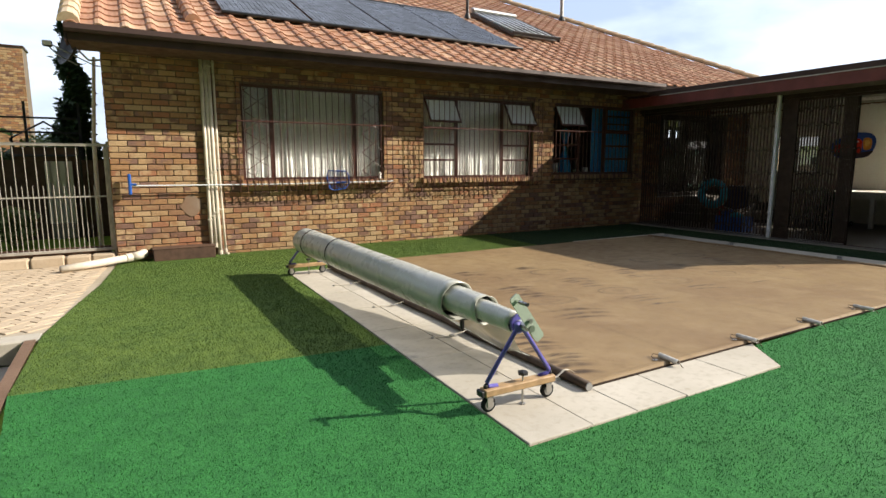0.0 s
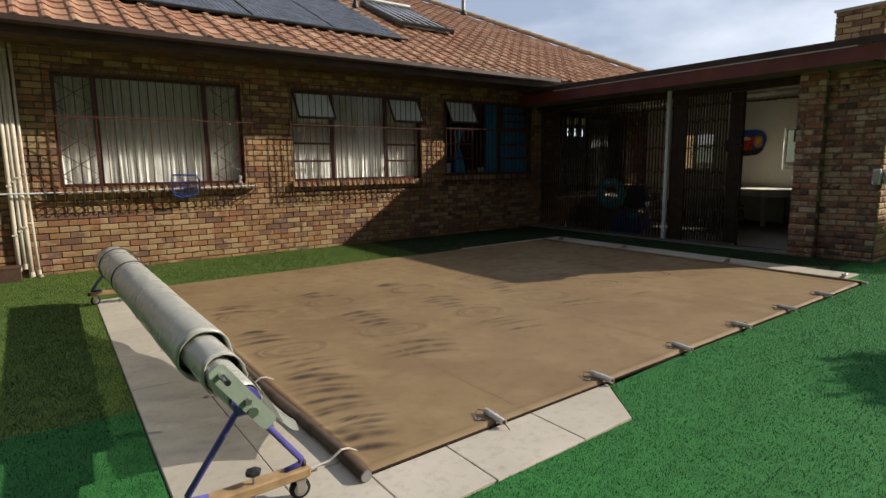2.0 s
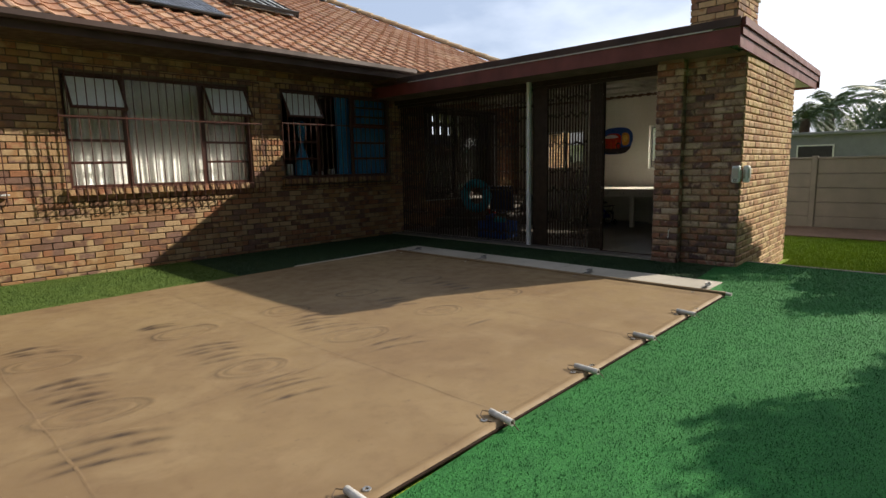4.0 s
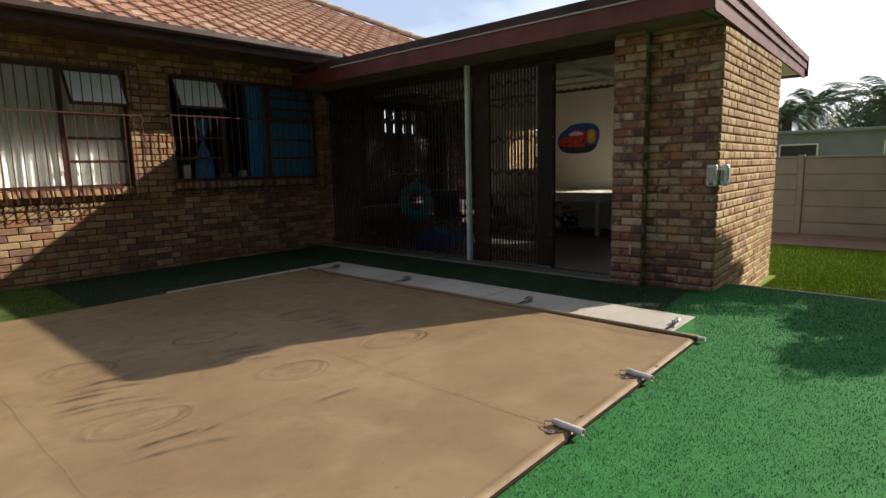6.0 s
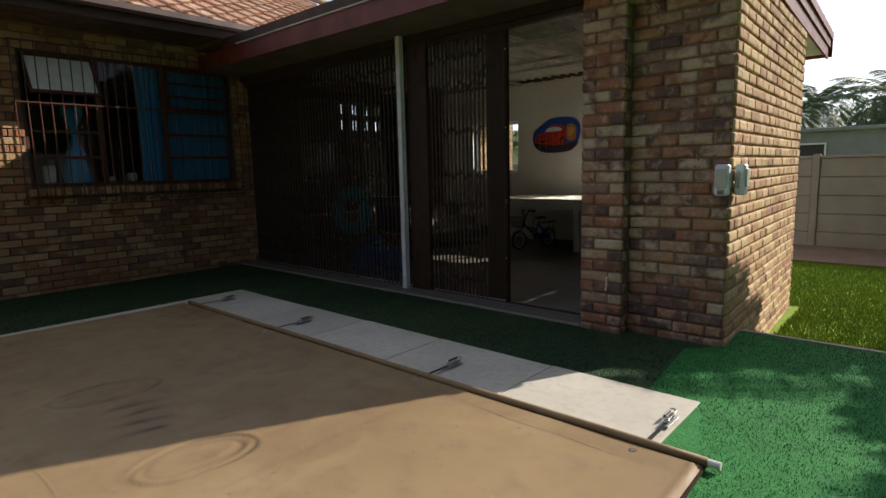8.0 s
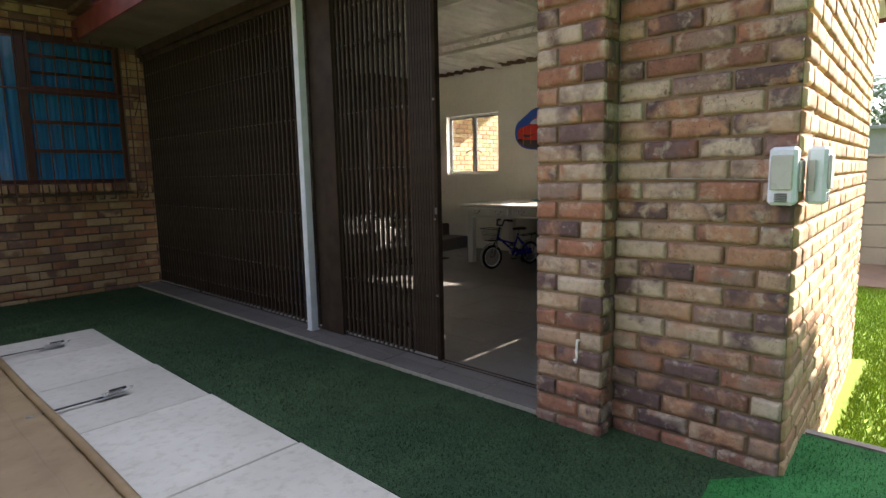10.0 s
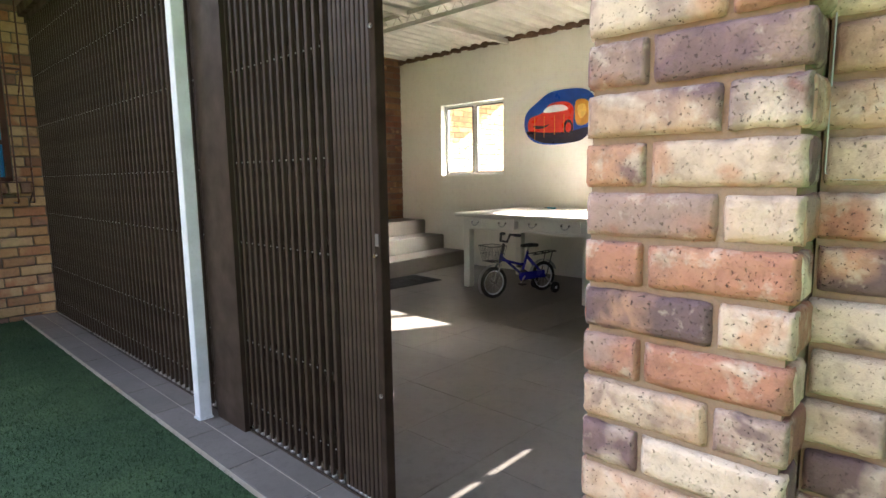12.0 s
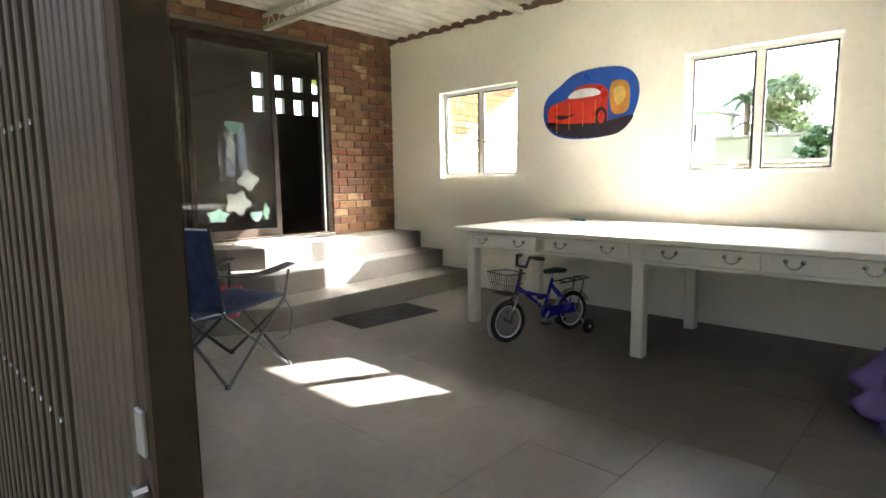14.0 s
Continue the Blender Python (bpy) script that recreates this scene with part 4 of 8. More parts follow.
def pane(parent, x0, x1, y, z0, z1, mat=None, name="pane"):
    ob = part(name, boxes((x0, x1, y - 0.002, y + 0.002, z0, z1)), mat or M["glass"], parent)
    ob.visible_shadow = False
    return ob


FY = WALL_Y + 0.075


def frame_bars(parent, rows, name="frame", mat=None):
    part(name, boxes(*[(a, b, FY - d, FY + 0.02, lo, hi) for a, b, lo, hi, d in rows], bevel=0.003), mat or M["frame_brown"], parent)


def house_window(name, label, win, mullions, sashes, louvres, curtain_mat, seed):
    x0, x1, z0, z1 = win
    root = new(name)
    root["kind"] = "structure"
    root["label"] = label
    t = 0.045
    rows = [(x0, x1, z0, z0 + t, 0.02), (x0, x1, z1 - t, z1, 0.02), (x0, x0 + t, z0 + t, z1 - t, 0.02), (x1 - t, x1, z0 + t, z1 - t, 0.02)]
    rows += [(m - 0.034, m + 0.034, z0 + t, z1 - t, 0.018) for m in mullions]
    frame_bars(root, rows, "window_frame")
    edges = [x0 + t] + [e for m in mullions for e in (m - 0.034, m + 0.034)] + [x1 - t]
    for k in range(0, len(edges), 2):
        a, b = edges[k], edges[k + 1]
        if k // 2 in sashes:
            mid = z0 + (z1 - z0) * 0.62
            frame_bars(root, [(a, b, mid - 0.02, mid + 0.02, 0.015)], "transom")
            zm = [z0 + t + (mid - z0 - t) * q for q in (0.0, 0.33, 0.66, 1.0)]
            for lo, hi in zip(zm, zm[1:]):
                pane(root, a + 0.004, b - 0.004, FY, lo + 0.008, hi - 0.008)
            for z in zm[1:-1]:
                frame_bars(root, [(a, b, z - 0.018, z + 0.018, 0.014)], "glazing_bar")
            if not sashes[k // 2]:
                for q in (0.36, 0.68):
                    z = mid + (z1 - t - mid) * q
                    frame_bars(root, [(a + 0.035, b - 0.035, z - 0.014, z + 0.014, 0.014)], "glazing_bar")
            # top-hung sash standing open
            sash = new("sash")
            sash.parent = root
            sash.location = (0, FY - 0.02, z1 - t)
            sash.rotation_euler = (-radians(30 if sashes[k // 2] else 0.5), 0, 0)
            hh = z1 - t - mid - 0.02
            part("sash_frame", boxes((a, b, -0.02, 0.01, -0.03, 0), (a, b, -0.02, 0.01, -hh, -hh + 0.035), (a, a + 0.03, -0.02, 0.01, -hh + 0.035, -0.03), (b - 0.03, b, -0.02, 0.01, -hh + 0.035, -0.03), bevel=0.003), M["frame_brown"], sash)
            g = part("pane", boxes((a + 0.03, b - 0.03, -0.008, -0.004, -hh + 0.035, -0.03)), M["glass_blue"] if sashes[k // 2] else M["glass"], sash)
            g.visible_shadow = False
        else:
            pane(root, a + 0.002, b - 0.002, FY, z0 + t, z1 - t)
    # reveal and brick sill
    sill = Soup()
    x = x0 - 0.05
    k = 0
    soups = []
    while x < x1 + 0.05:
        soups.append(x)
        x += 0.0835
    me = None
    for x in soups:
        m = Matrix.Translation((x + 0.04, WALL_Y + 0.02, z0 - 0.055)) @ Matrix.Rotation(radians(-8), 4, "X") @ Matrix.Rotation(radians(90), 4, "Z") @ Matrix.Diagonal((1.0, 3.7, 1.35, 1))
        sill.add(*BRICK_KINDS[int(x * 31) % 6], m)
    part("window_sill", sill, M["brick"], root, "row of brown bricks on edge")
    if curtain_mat:
        cur = thing("curtain", ((x0 + x1) / 2, WALL_Y + 0.3, z0), "long white net curtains hanging in folds behind the window", "curtain", "window curtains")
        cur.location.y = WALL_Y + 0.2
        bm = bmesh.new()
        curtain(bm, x0 - 0.1 - (x0 + x1) / 2, x1 + 0.1 - (x0 + x1) / 2, 0, -0.1, z1 - z0 + 0.1, (x1 - x0) * 5.2, 0.045, seed)
        part("fabric", bm, curtain_mat, cur, smooth=True)
        part("rail", tubes([[(x0 - 0.15 - (x0 + x1) / 2, 0, z1 - z0 + 0.12), (x1 + 0.15 - (x0 + x1) / 2, 0, z1 - z0 + 0.12)]], 0.012, 8), M["white_metal"], cur)
    return root


house_window("window_1", "wide brown-framed window with narrow side lights and net curtains", WINDOWS[0], (2.13, 3.55), {}, 0, M["curtain"], 1)
house_window("window_2", "brown-framed window with two small top sashes standing open", WINDOWS[1], (5.62, 6.69), {0: 1, 2: 1}, 3, M["curtain"], 2)
house_window("window_3", "brown-framed window with an open top sash and a blue curtain", WINDOWS[2], (8.76, 9.52), {0: 1, 2: 0}, 3, None, 3)
cur = thing("curtain", (9.22, WALL_Y + 0.3, 1.2), "blue patterned curtain gathered in the middle of the window", "curtain", "window curtains")
part("fabric", curtain(bmesh.new(), 0.0, 1.2, -0.12, -0.1, 1.45, 11, 0.025, 5), M["curtain_blue"], cur, smooth=True)
teal = thing("curtain", (8.52, WALL_Y + 0.24, 1.2), "teal and blue cloth knotted and hanging at the open window", "curtain", "window curtains")
part("fabric", lathe(bmesh.new(), [(0.0, 0.99), (0.03, 0.985), (0.10, 0.95), (0.115, 0.86), (0.06, 0.72), (0.035, 0.6), (0.05, 0.5), (0.10, 0.38), (0.135, 0.22), (0.15, 0.05), (0.13, 0.0), (0.0, 0.0)], 20), M["curtain_blue"], teal, smooth=True)
for bx, by, bw, bh, nm, mt, lb in ((8.12, 0.10, 0.11, 0.20, "storage_box", "white_paint", "small white box standing on the inner window ledge"), (9.0, 0.12, 0.09, 0.10, "folded_cloth", "curtain", "small white folded cloth on the inner window ledge"), (8.74, 0.12, 0.12, 0.06, "folded_cloth", "curtain", "small white folded cloth on the inner window ledge")):
    it = thing(nm, (bx + 0.1, WALL_Y + 0.2, 1.24), lb, nm.replace("_", " "))
    part("body", boxes((-bw / 2, bw / 2, -by / 2, by / 2, 0, bh), bevel=0.012), M[mt], it)
structure("window_ledge", boxes((7.99, 10.42, WALL_Y + 0.11, WALL_Y + 0.33, 1.18, 1.235)), M["plaster"], "plastered ledge inside the window")


def burglar_bars(win, label, cross, seed):
    x0, x1, z0, z1 = win
    x0, x1, z0, z1 = x0 - 0.09, x1 + 0.09, z0 - 0.17, z1 + 0.05
    D = 0.19
    root = thing("burglar_bars", ((x0 + x1) / 2, WALL_Y - D, z0), label, "burglar bars", "burglar bars on the windows")
    w, h = (x1 - x0) / 2, z1 - z0
    n = int(round((x1 - x0) / 0.108))
    for i in range(n + 1):
        x = -w + 2 * w * i / n
        part("bar", tubes([[(x, D, 0.0), (x, 0.02, 0.0), (x, 0, 0.02), (x, 0, h)]], 0.0068, 6), M["bar_brown"], root)
    for z, r in ((0.17, 0.006), (h * 0.63, 0.010), (h, 0.008)):
        part("rail", tubes([[(-w, D, z), (-w, 0, z), (w, 0, z), (w, D, z)]], r, 6), M["bar_brown"], root)
    for sx in (-1, 1):
        for q in ([(sx * w, 0.0, h * 0.63), (sx * w, D, h * 0.52)], [(sx * w, 0.0, 0.1), (sx * w, D, 0.0)]):
            part("brace", tubes([q], 0.006, 6), M["bar_brown"], root)
    for x0_, x1_ in cross:
        a, b = x0_ - (x0 + x1) / 2, x1_ - (x0 + x1) / 2
        k = 5
        for j in range(k):
            za, zb = 0.17 + (h - 0.2) * j / k, 0.17 + (h - 0.2) * (j + 1) / k
            part("scroll", tubes([[(a, -0.008, (za + zb) / 2), ((a + b) / 2, -0.008, zb), (b, -0.008, (za + zb) / 2), ((a + b) / 2, -0.008, za), (a, -0.008, (za + zb) / 2)]], 0.006, 5), M["bar_brown"], root)
    return root


burglar_bars(WINDOWS[0], "brown steel burglar bars with diamond side panels before the curtained window", ((1.66, 2.1), (3.58, 4.0)), 1)
burglar_bars(WINDOWS[1], "brown steel burglar bars in front of the window with open sashes", (), 2)
burglar_bars(WINDOWS[2], "brown steel burglar bars in front of the shaded window", (), 3)

# ---- veranda roof, fascia and lintel ----
R1 = 15.5
SKEW = math.tan(radians(2.4))


def skewed(bm, x0, rate):
    """Runs a mesh off at a slight angle from the corner at x0."""
    for v in bm.verts:
        v.co.y += (v.co.x - x0) * rate
    return bm


bm = skewed(boxes((FASCIA_X + 0.03, R1 - 0.03, FASCIA_Y + 0.03, 3.6, 2.68, 2.90)), FASCIA_X, SKEW)
box(bm, FASCIA_X + 0.03, 15.4, 3.6, 3.8, 2.87, 2.89)
for q in ((FASCIA_X + 0.03, 15.4, 3.8, 8.3, 2.86, 2.90), (10.4, 15.4, 8.3, 9.5, 2.86, 2.90)):
    box(bm, *q)
structure("veranda_roof", bm, M["roof_sheet"], "flat metal roof over the veranda")
structure("fascia_front", boxes((FASCIA_X, FASCIA_X + 0.025, FASCIA_Y, WALL_Y - 0.02, 2.64, 2.835)), M["maroon"], "maroon painted fascia board of the veranda")
structure("fascia_front_upper", boxes((FASCIA_X - 0.025, FASCIA_X + 0.02, FASCIA_Y, EAVE_Y + 0.03, 2.85, 2.94)), M["maroon_dark"], "dark metal capping above the fascia")
structure("fascia_trim", boxes((FASCIA_X - 0.018, FASCIA_X + 0.02, FASCIA_Y + 0.3, EAVE_Y - 0.25, 2.836, 2.849)), M["white_metal"], "thin white edge strip along the fascia")
structure("fascia_side", skewed(boxes((FASCIA_X + 0.027, R1, FASCIA_Y, FASCIA_Y + 0.025, 2.62, 2.75), (FASCIA_X + 0.027, R1, FASCIA_Y - 0.02, FASCIA_Y + 0.01, 2.755, 2.85)), FASCIA_X, SKEW), M["maroon"], "maroon painted fascia boards on the side")
structure("fascia_side_upper", skewed(boxes((FASCIA_X + 0.022, R1, FASCIA_Y - 0.045, FASCIA_Y - 0.0, 2.853, 2.94), (R1 - 0.0, R1 + 0.025, FASCIA_Y - 0.04, 3.8, 2.64, 2.94)), FASCIA_X, SKEW), M["maroon"], "maroon capping boards on the side")
structure("veranda_soffit", boxes((FASCIA_X + 0.026, 10.56, 3.0, WALL_Y - 0.02, 2.642, 2.652)), M["soffit"], "board soffit under the veranda edge")
structure("lintel", boxes((10.56, 10.66, 3.95, WALL_Y - 0.004, 2.56, 2.855)), M["brown_steel"], "dark beam above the veranda opening")

# chimney
root = structure("chimney", boxes((11.21, 12.1, 3.28, 3.86, 2.9, 3.56)), M["mortar"], "square brick chimney on the veranda roof")
lay_bricks((11.2, 3.27, 2.9), (1, 0, 0), (0, -1, 0), brick_rows(0.91, 0, 0.66, seed=21), (M["brick"], M["brick_one"]), root)
lay_bricks((11.2, 3.87, 2.9), (0, -1, 0), (-1, 0, 0), brick_rows(0.6, 0, 0.66, seed=22, half=0.1), (M["brick"], M["brick_one"]), root)
part("chimney_cap", boxes((11.17, 12.14, 3.24, 3.9, 3.56, 3.6), bevel=0.01), M["concrete"], root)

# ---- pier, side wall and pilaster ----
wall_pier = structure("wall_pier", boxes((PIER_X - 0.004, 10.74, PIER_Y - 0.002, 3.62, -0.3, 2.66)), M["mortar_pier"], "face brick wall end in mixed cream, orange and purple bricks")
wall_side = structure("wall_side", skewed(boxes((10.745, 13.35, PIER_Y - 0.002, PIER_Y + 0.22, -0.6, 2.64)), PIER_X, 0.03), M["mortar_pier"], "sunlit face brick side wall of the veranda")
pilaster = structure("pilaster", boxes((10.358, 10.74, 3.625, 3.945, -0.03, 2.64)), M["mortar_pier"], "brick pilaster at the veranda opening")

# ---- the room ----
WA = (7.69, 8.74, 1.2, 2.13)
WB = (5.05, 6.07, 1.2, 2.13)
bm = bmesh.new()
at = 3.8
for a, b, lo, hi in (WB, WA):
    box(bm, ROOM_X1, 15.2, at, a, -0.4, 2.86)
    box(bm, ROOM_X1, 15.2, a, b, -0.4, lo)
    box(bm, ROOM_X1, 15.2, a, b, hi, 2.86)
    at = b
box(bm, ROOM_X1, 15.2, at, 9.55, -0.4, 2.86)
structure("wall_east", bm, M["plaster"], "cream plastered wall with two windows")
# the hole at x 12.2 to 13.3 is added to admit sun streaks
structure("wall_room_south", boxes((10.745, 12.2, 3.8, ROOM_Y0, -0.4, 2.86), (13.3, ROOM_X1, 3.8, ROOM_Y0, -0.4, 2.86), (12.2, 13.3, 3.8, ROOM_Y0, -0.4, 0.9), (12.2, 13.3, 3.8, ROOM_Y0, 1.6, 2.86)), M["plaster"], "cream plastered end wall of the veranda room")
DOOR = (11.55, 14.15, 0.6, 2.62)
bm = wall_core(10.755, 17.6, ROOM_Y1, ROOM_Y1 + 0.23, -0.3, 3.0, [DOOR])
wall_north = structure("wall_north", bm, M["mortar"], "brown face brick wall round the sliding door")
structure("floor", boxes((10.4, ROOM_X1, ROOM_Y0, ROOM_Y1, -0.2, FLOOR - 0.006)), M["grout"], "dark grout bed of the veranda floor")

# added unseen board over the hole; two narrow gaps throw the floor's sun streaks
structure("board", boxes(*[(a, b, ROOM_Y0 - 0.006, ROOM_Y0 - 0.003, lo, hi) for a, b, lo, hi in ((12.2, 13.3, 0.9, 1.085), (12.2, 13.3, 1.108, 1.6), (12.2, 12.3, 1.086, 1.107), (12.55, 12.63, 1.086, 1.107), (12.9, 13.3, 1.086, 1.107))]), M["plaster"], "thin added board, unseen, with gaps that shape two sun streaks")

# corrugated ceiling
bm = bmesh.new()
nn = int((9.5 - 3.95) / 0.02)
rows_ = []
for i in range(nn + 1):
    y = 3.95 + i * 0.02
    ph = (y / 0.17) % 1.0
    z = 2.835 - 0.028 * (1 if 0.15 < ph < 0.35 else (0 if ph < 0.1 or ph > 0.4 else 0.5))
    rows_.append((bm.verts.new((10.66, y, z)), bm.verts.new((15.05, y, z))))
for a, b in zip(rows_, rows_[1:]):
    bm.faces.new((a[0], a[1], b[1], b[0]))
structure("ceiling", bm, M["roof_sheet"], "cream ribbed metal roof sheets seen from below")


def lattice_beam(x, y0, y1, z):
    root = thing("lattice_beam", (x, y0, z), "cream painted steel lattice beam under the roof sheets", "roof beam", "lattice beams under the roof")
    L = y1 - y0
    part("bottom_chord", boxes((-0.03, 0.03, 0, L, 0, 0.006), (-0.03, -0.024, 0, L, 0.006, 0.04)), M["roof_sheet"], root)
    part("top_chord", boxes((-0.03, 0.03, 0, L, 0.144, 0.15), (-0.03, -0.024, 0, L, 0.11, 0.144)), M["roof_sheet"], root)
    n = int(L / 0.2)
    for i in range(n):
        a, b = L * i / n, L * (i + 0.5) / n
        part("web", tubes([[(0, a, 0.006), (0, b, 0.144), (0, L * (i + 1) / n, 0.006)]], 0.006, 6), M["roof_sheet"], root)


for x in (11.9, 13.4):
    lattice_beam(x, 4.0, 9.5, 2.65)
for y in (5.55, 7.6):
    structure("purlin", boxes((10.7, 15.04, y, y + 0.05, 2.745, 2.8)), M["roof_sheet"], "cream steel purlin")

# uneven dark blocks drawn for the shade between wall top and roof sheets
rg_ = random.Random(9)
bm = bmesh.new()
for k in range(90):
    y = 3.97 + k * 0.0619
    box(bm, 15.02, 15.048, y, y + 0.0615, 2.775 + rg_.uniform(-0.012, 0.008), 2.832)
structure("wall_top_shade", bm, M["soil"], "rough dark strip imitating gap shade along the plastered wall's top")

# steps before the sliding door
S1 = [(15.045, 8.32), (12.72, 8.2), (12.2, 8.5), (11.9, 9.0), (11.85, 9.545), (15.045, 9.545)]
S2 = [(15.045, 8.72), (12.85, 8.6), (12.5, 8.8), (12.25, 9.15), (12.2, 9.545), (15.045, 9.545)]
S3 = [(15.045, 9.08), (12.98, 8.98), (12.7, 9.15), (12.55, 9.545), (15.045, 9.545)]
steps = new("steps")
steps["kind"] = "structure"
steps["label"] = "three grey tiled steps up to the sliding door"
for poly, lo, hi in ((S1, FLOOR, 0.205), (S2, 0.205, 0.395), (S3, 0.395, 0.585)):
    bm = prism(bmesh.new(), poly, lo, hi)
    top = [e for e in bm.edges if all(v.co.z > hi - 0.001 for v in e.verts)]
    bmesh.ops.bevel(bm, geom=top, offset=0.008, segments=2, affect="EDGES")
    part("step", bm, M["floor_tile"], steps)


# room windows
def room_window(name, win, label):
    y0, y1, z0, z1 = win
    root = new(name)
    root["kind"] = "structure"
    root["label"] = label
    x = ROOM_X1 + 0.09
    t = 0.035
    ym = (y0 + y1) / 2
    part("window_frame", boxes((x, x + 0.035, y0, y1, z0, z0 + t), (x, x + 0.035, y0, y1, z1 - t, z1), (x, x + 0.035, y0, y0 + t, z0 + t, z1 - t), (x, x + 0.035, y1 - t, y1, z0 + t, z1 - t), (x, x + 0.035, ym - 0.03, ym + 0.03, z0 + t, z1 - t), bevel=0.003), M["white_paint"], root)
    for a, b in ((y0 + t, ym - 0.03), (ym + 0.03, y1 - t)):
        part("sash_frame", boxes((x - 0.008, x + 0.015, a, b, z0 + t, z0 + t + 0.012), (x - 0.008, x + 0.015, a, b, z1 - t - 0.012, z1 - t), (x - 0.008, x + 0.015, a, a + 0.012, z0 + t + 0.012, z1 - t - 0.012), (x - 0.008, x + 0.015, b - 0.012, b, z0 + t + 0.012, z1 - t - 0.012)), M["black"], root)
        g = part("pane", boxes((x + 0.016, x + 0.02, a + 0.001, b - 0.001, z0 + t, z1 - t)), M["glass"], root)
        g.visible_shadow = False
        s = 1 if a > ym else -1
        zh = z0 + 0.38
        hy = a + 0.03 if s > 0 else b - 0.03
        hd = part("window_handle", tubes([[(x - 0.01, hy - s * 0.02, zh + 0.02), (x - 0.035, hy, zh), (x - 0.04, hy + s * 0.05, zh - 0.012), (x - 0.035, hy + s * 0.1, zh - 0.045)]], 0.006, 6), M["black"], root)
        part("window_stay", tubes([[(x - 0.02, a + 0.05, z0 + 0.045), (x - 0.02, b - 0.1, z0 + 0.045)]], 0.004, 6), M["steel"], root)
    return root


room_window("window_4", WA, "white steel casement window in the plastered wall")
room_window("window_5", WB, "white steel casement window above the table")

# sliding door
door = new("door_1")
door["kind"] = "structure"
door["label"] = "brown aluminium sliding glass door standing partly open"
x0, x1, z0, z1 = DOOR
DY = ROOM_Y1 + 0.05
part("door_frame", boxes((x0, x0 + 0.06, DY - 0.04, DY + 0.08, z0, z1), (x1 - 0.06, x1, DY - 0.04, DY + 0.08, z0, z1), (x0 + 0.06, x1 - 0.06, DY - 0.04, DY + 0.08, z1 - 0.06, z1), (x0 + 0.06, x1 - 0.06, DY - 0.04, DY + 0.08, z0, z0 + 0.03), bevel=0.003), M["brown_steel"], door)
for k, (a, b, yy) in enumerate(((11.62, 12.66, 0.0), (12.58, 13.55, 0.045))):
    part("door_leaf", boxes((a, a + 0.055, DY + yy - 0.015, DY + yy + 0.015, z0 + 0.03, z1 - 0.06), (b - 0.055, b, DY + yy - 0.015, DY + yy + 0.015, z0 + 0.03, z1 - 0.06), (a + 0.055, b - 0.055, DY + yy - 0.015, DY + yy + 0.015, z0 + 0.03, z0 + 0.11), (a + 0.055, b - 0.055, DY + yy - 0.015, DY + yy + 0.015, z1 - 0.13, z1 - 0.06), bevel=0.003), M["brown_steel"], door)
    g = part("door_pane", boxes((a + 0.055, b - 0.055, DY + yy - 0.003, DY + yy + 0.003, z0 + 0.11, z1 - 0.13)), M["glass"], door)
    g.visible_shadow = False
part("door_sill", boxes((x0, x1, ROOM_Y1 - 0.03, ROOM_Y1 + 0.008, z0 - 0.015, z0 + 0.012), bevel=0.004), M["steel"], door)
part("door_strip", boxes((x1 - 0.095, x1 - 0.07, DY - 0.02, DY + 0.0, z0 + 0.03, z1 - 0.06)), M["galv"], door)

# room beyond the sliding door
bm = boxes((11.0, 11.1, 9.79, 12.7, 0.5, 3.2), (17.5, 17.6, 9.79, 12.7, 0.5, 3.2))
for a, b, lo, hi in ((11.1, 14.75, 0.5, 3.2), (16.3, 17.5, 0.5, 3.2), (14.75, 16.3, 0.5, 2.28), (14.75, 16.3, 2.88, 3.2)):
    box(bm, a, b, 12.6, 12.7, lo, hi)
for k in range(5):
    box(bm, 14.72 + k * 0.36, 14.90 + k * 0.36, 12.6, 12.7, 2.281, 2.879)
for k in range(4):
    box(bm, 14.901 + k * 0.36, 15.079 + k * 0.36, 12.6, 12.7, 2.52, 2.65)
structure("lounge_walls", bm, M["dark_room"], "walls of room beyond, dark-coloured as if unlit, with small square lights")
structure("lounge_floor", boxes((11.1, 17.5, 9.79, 12.6, 0.5, 0.58)), M["wood_dark"], "dark floor of the room beyond")
structure("lounge_ceiling", boxes((11.0, 17.6, 9.79, 12.7, 3.2, 3.25)), M["soffit"], "ceiling of the room beyond")

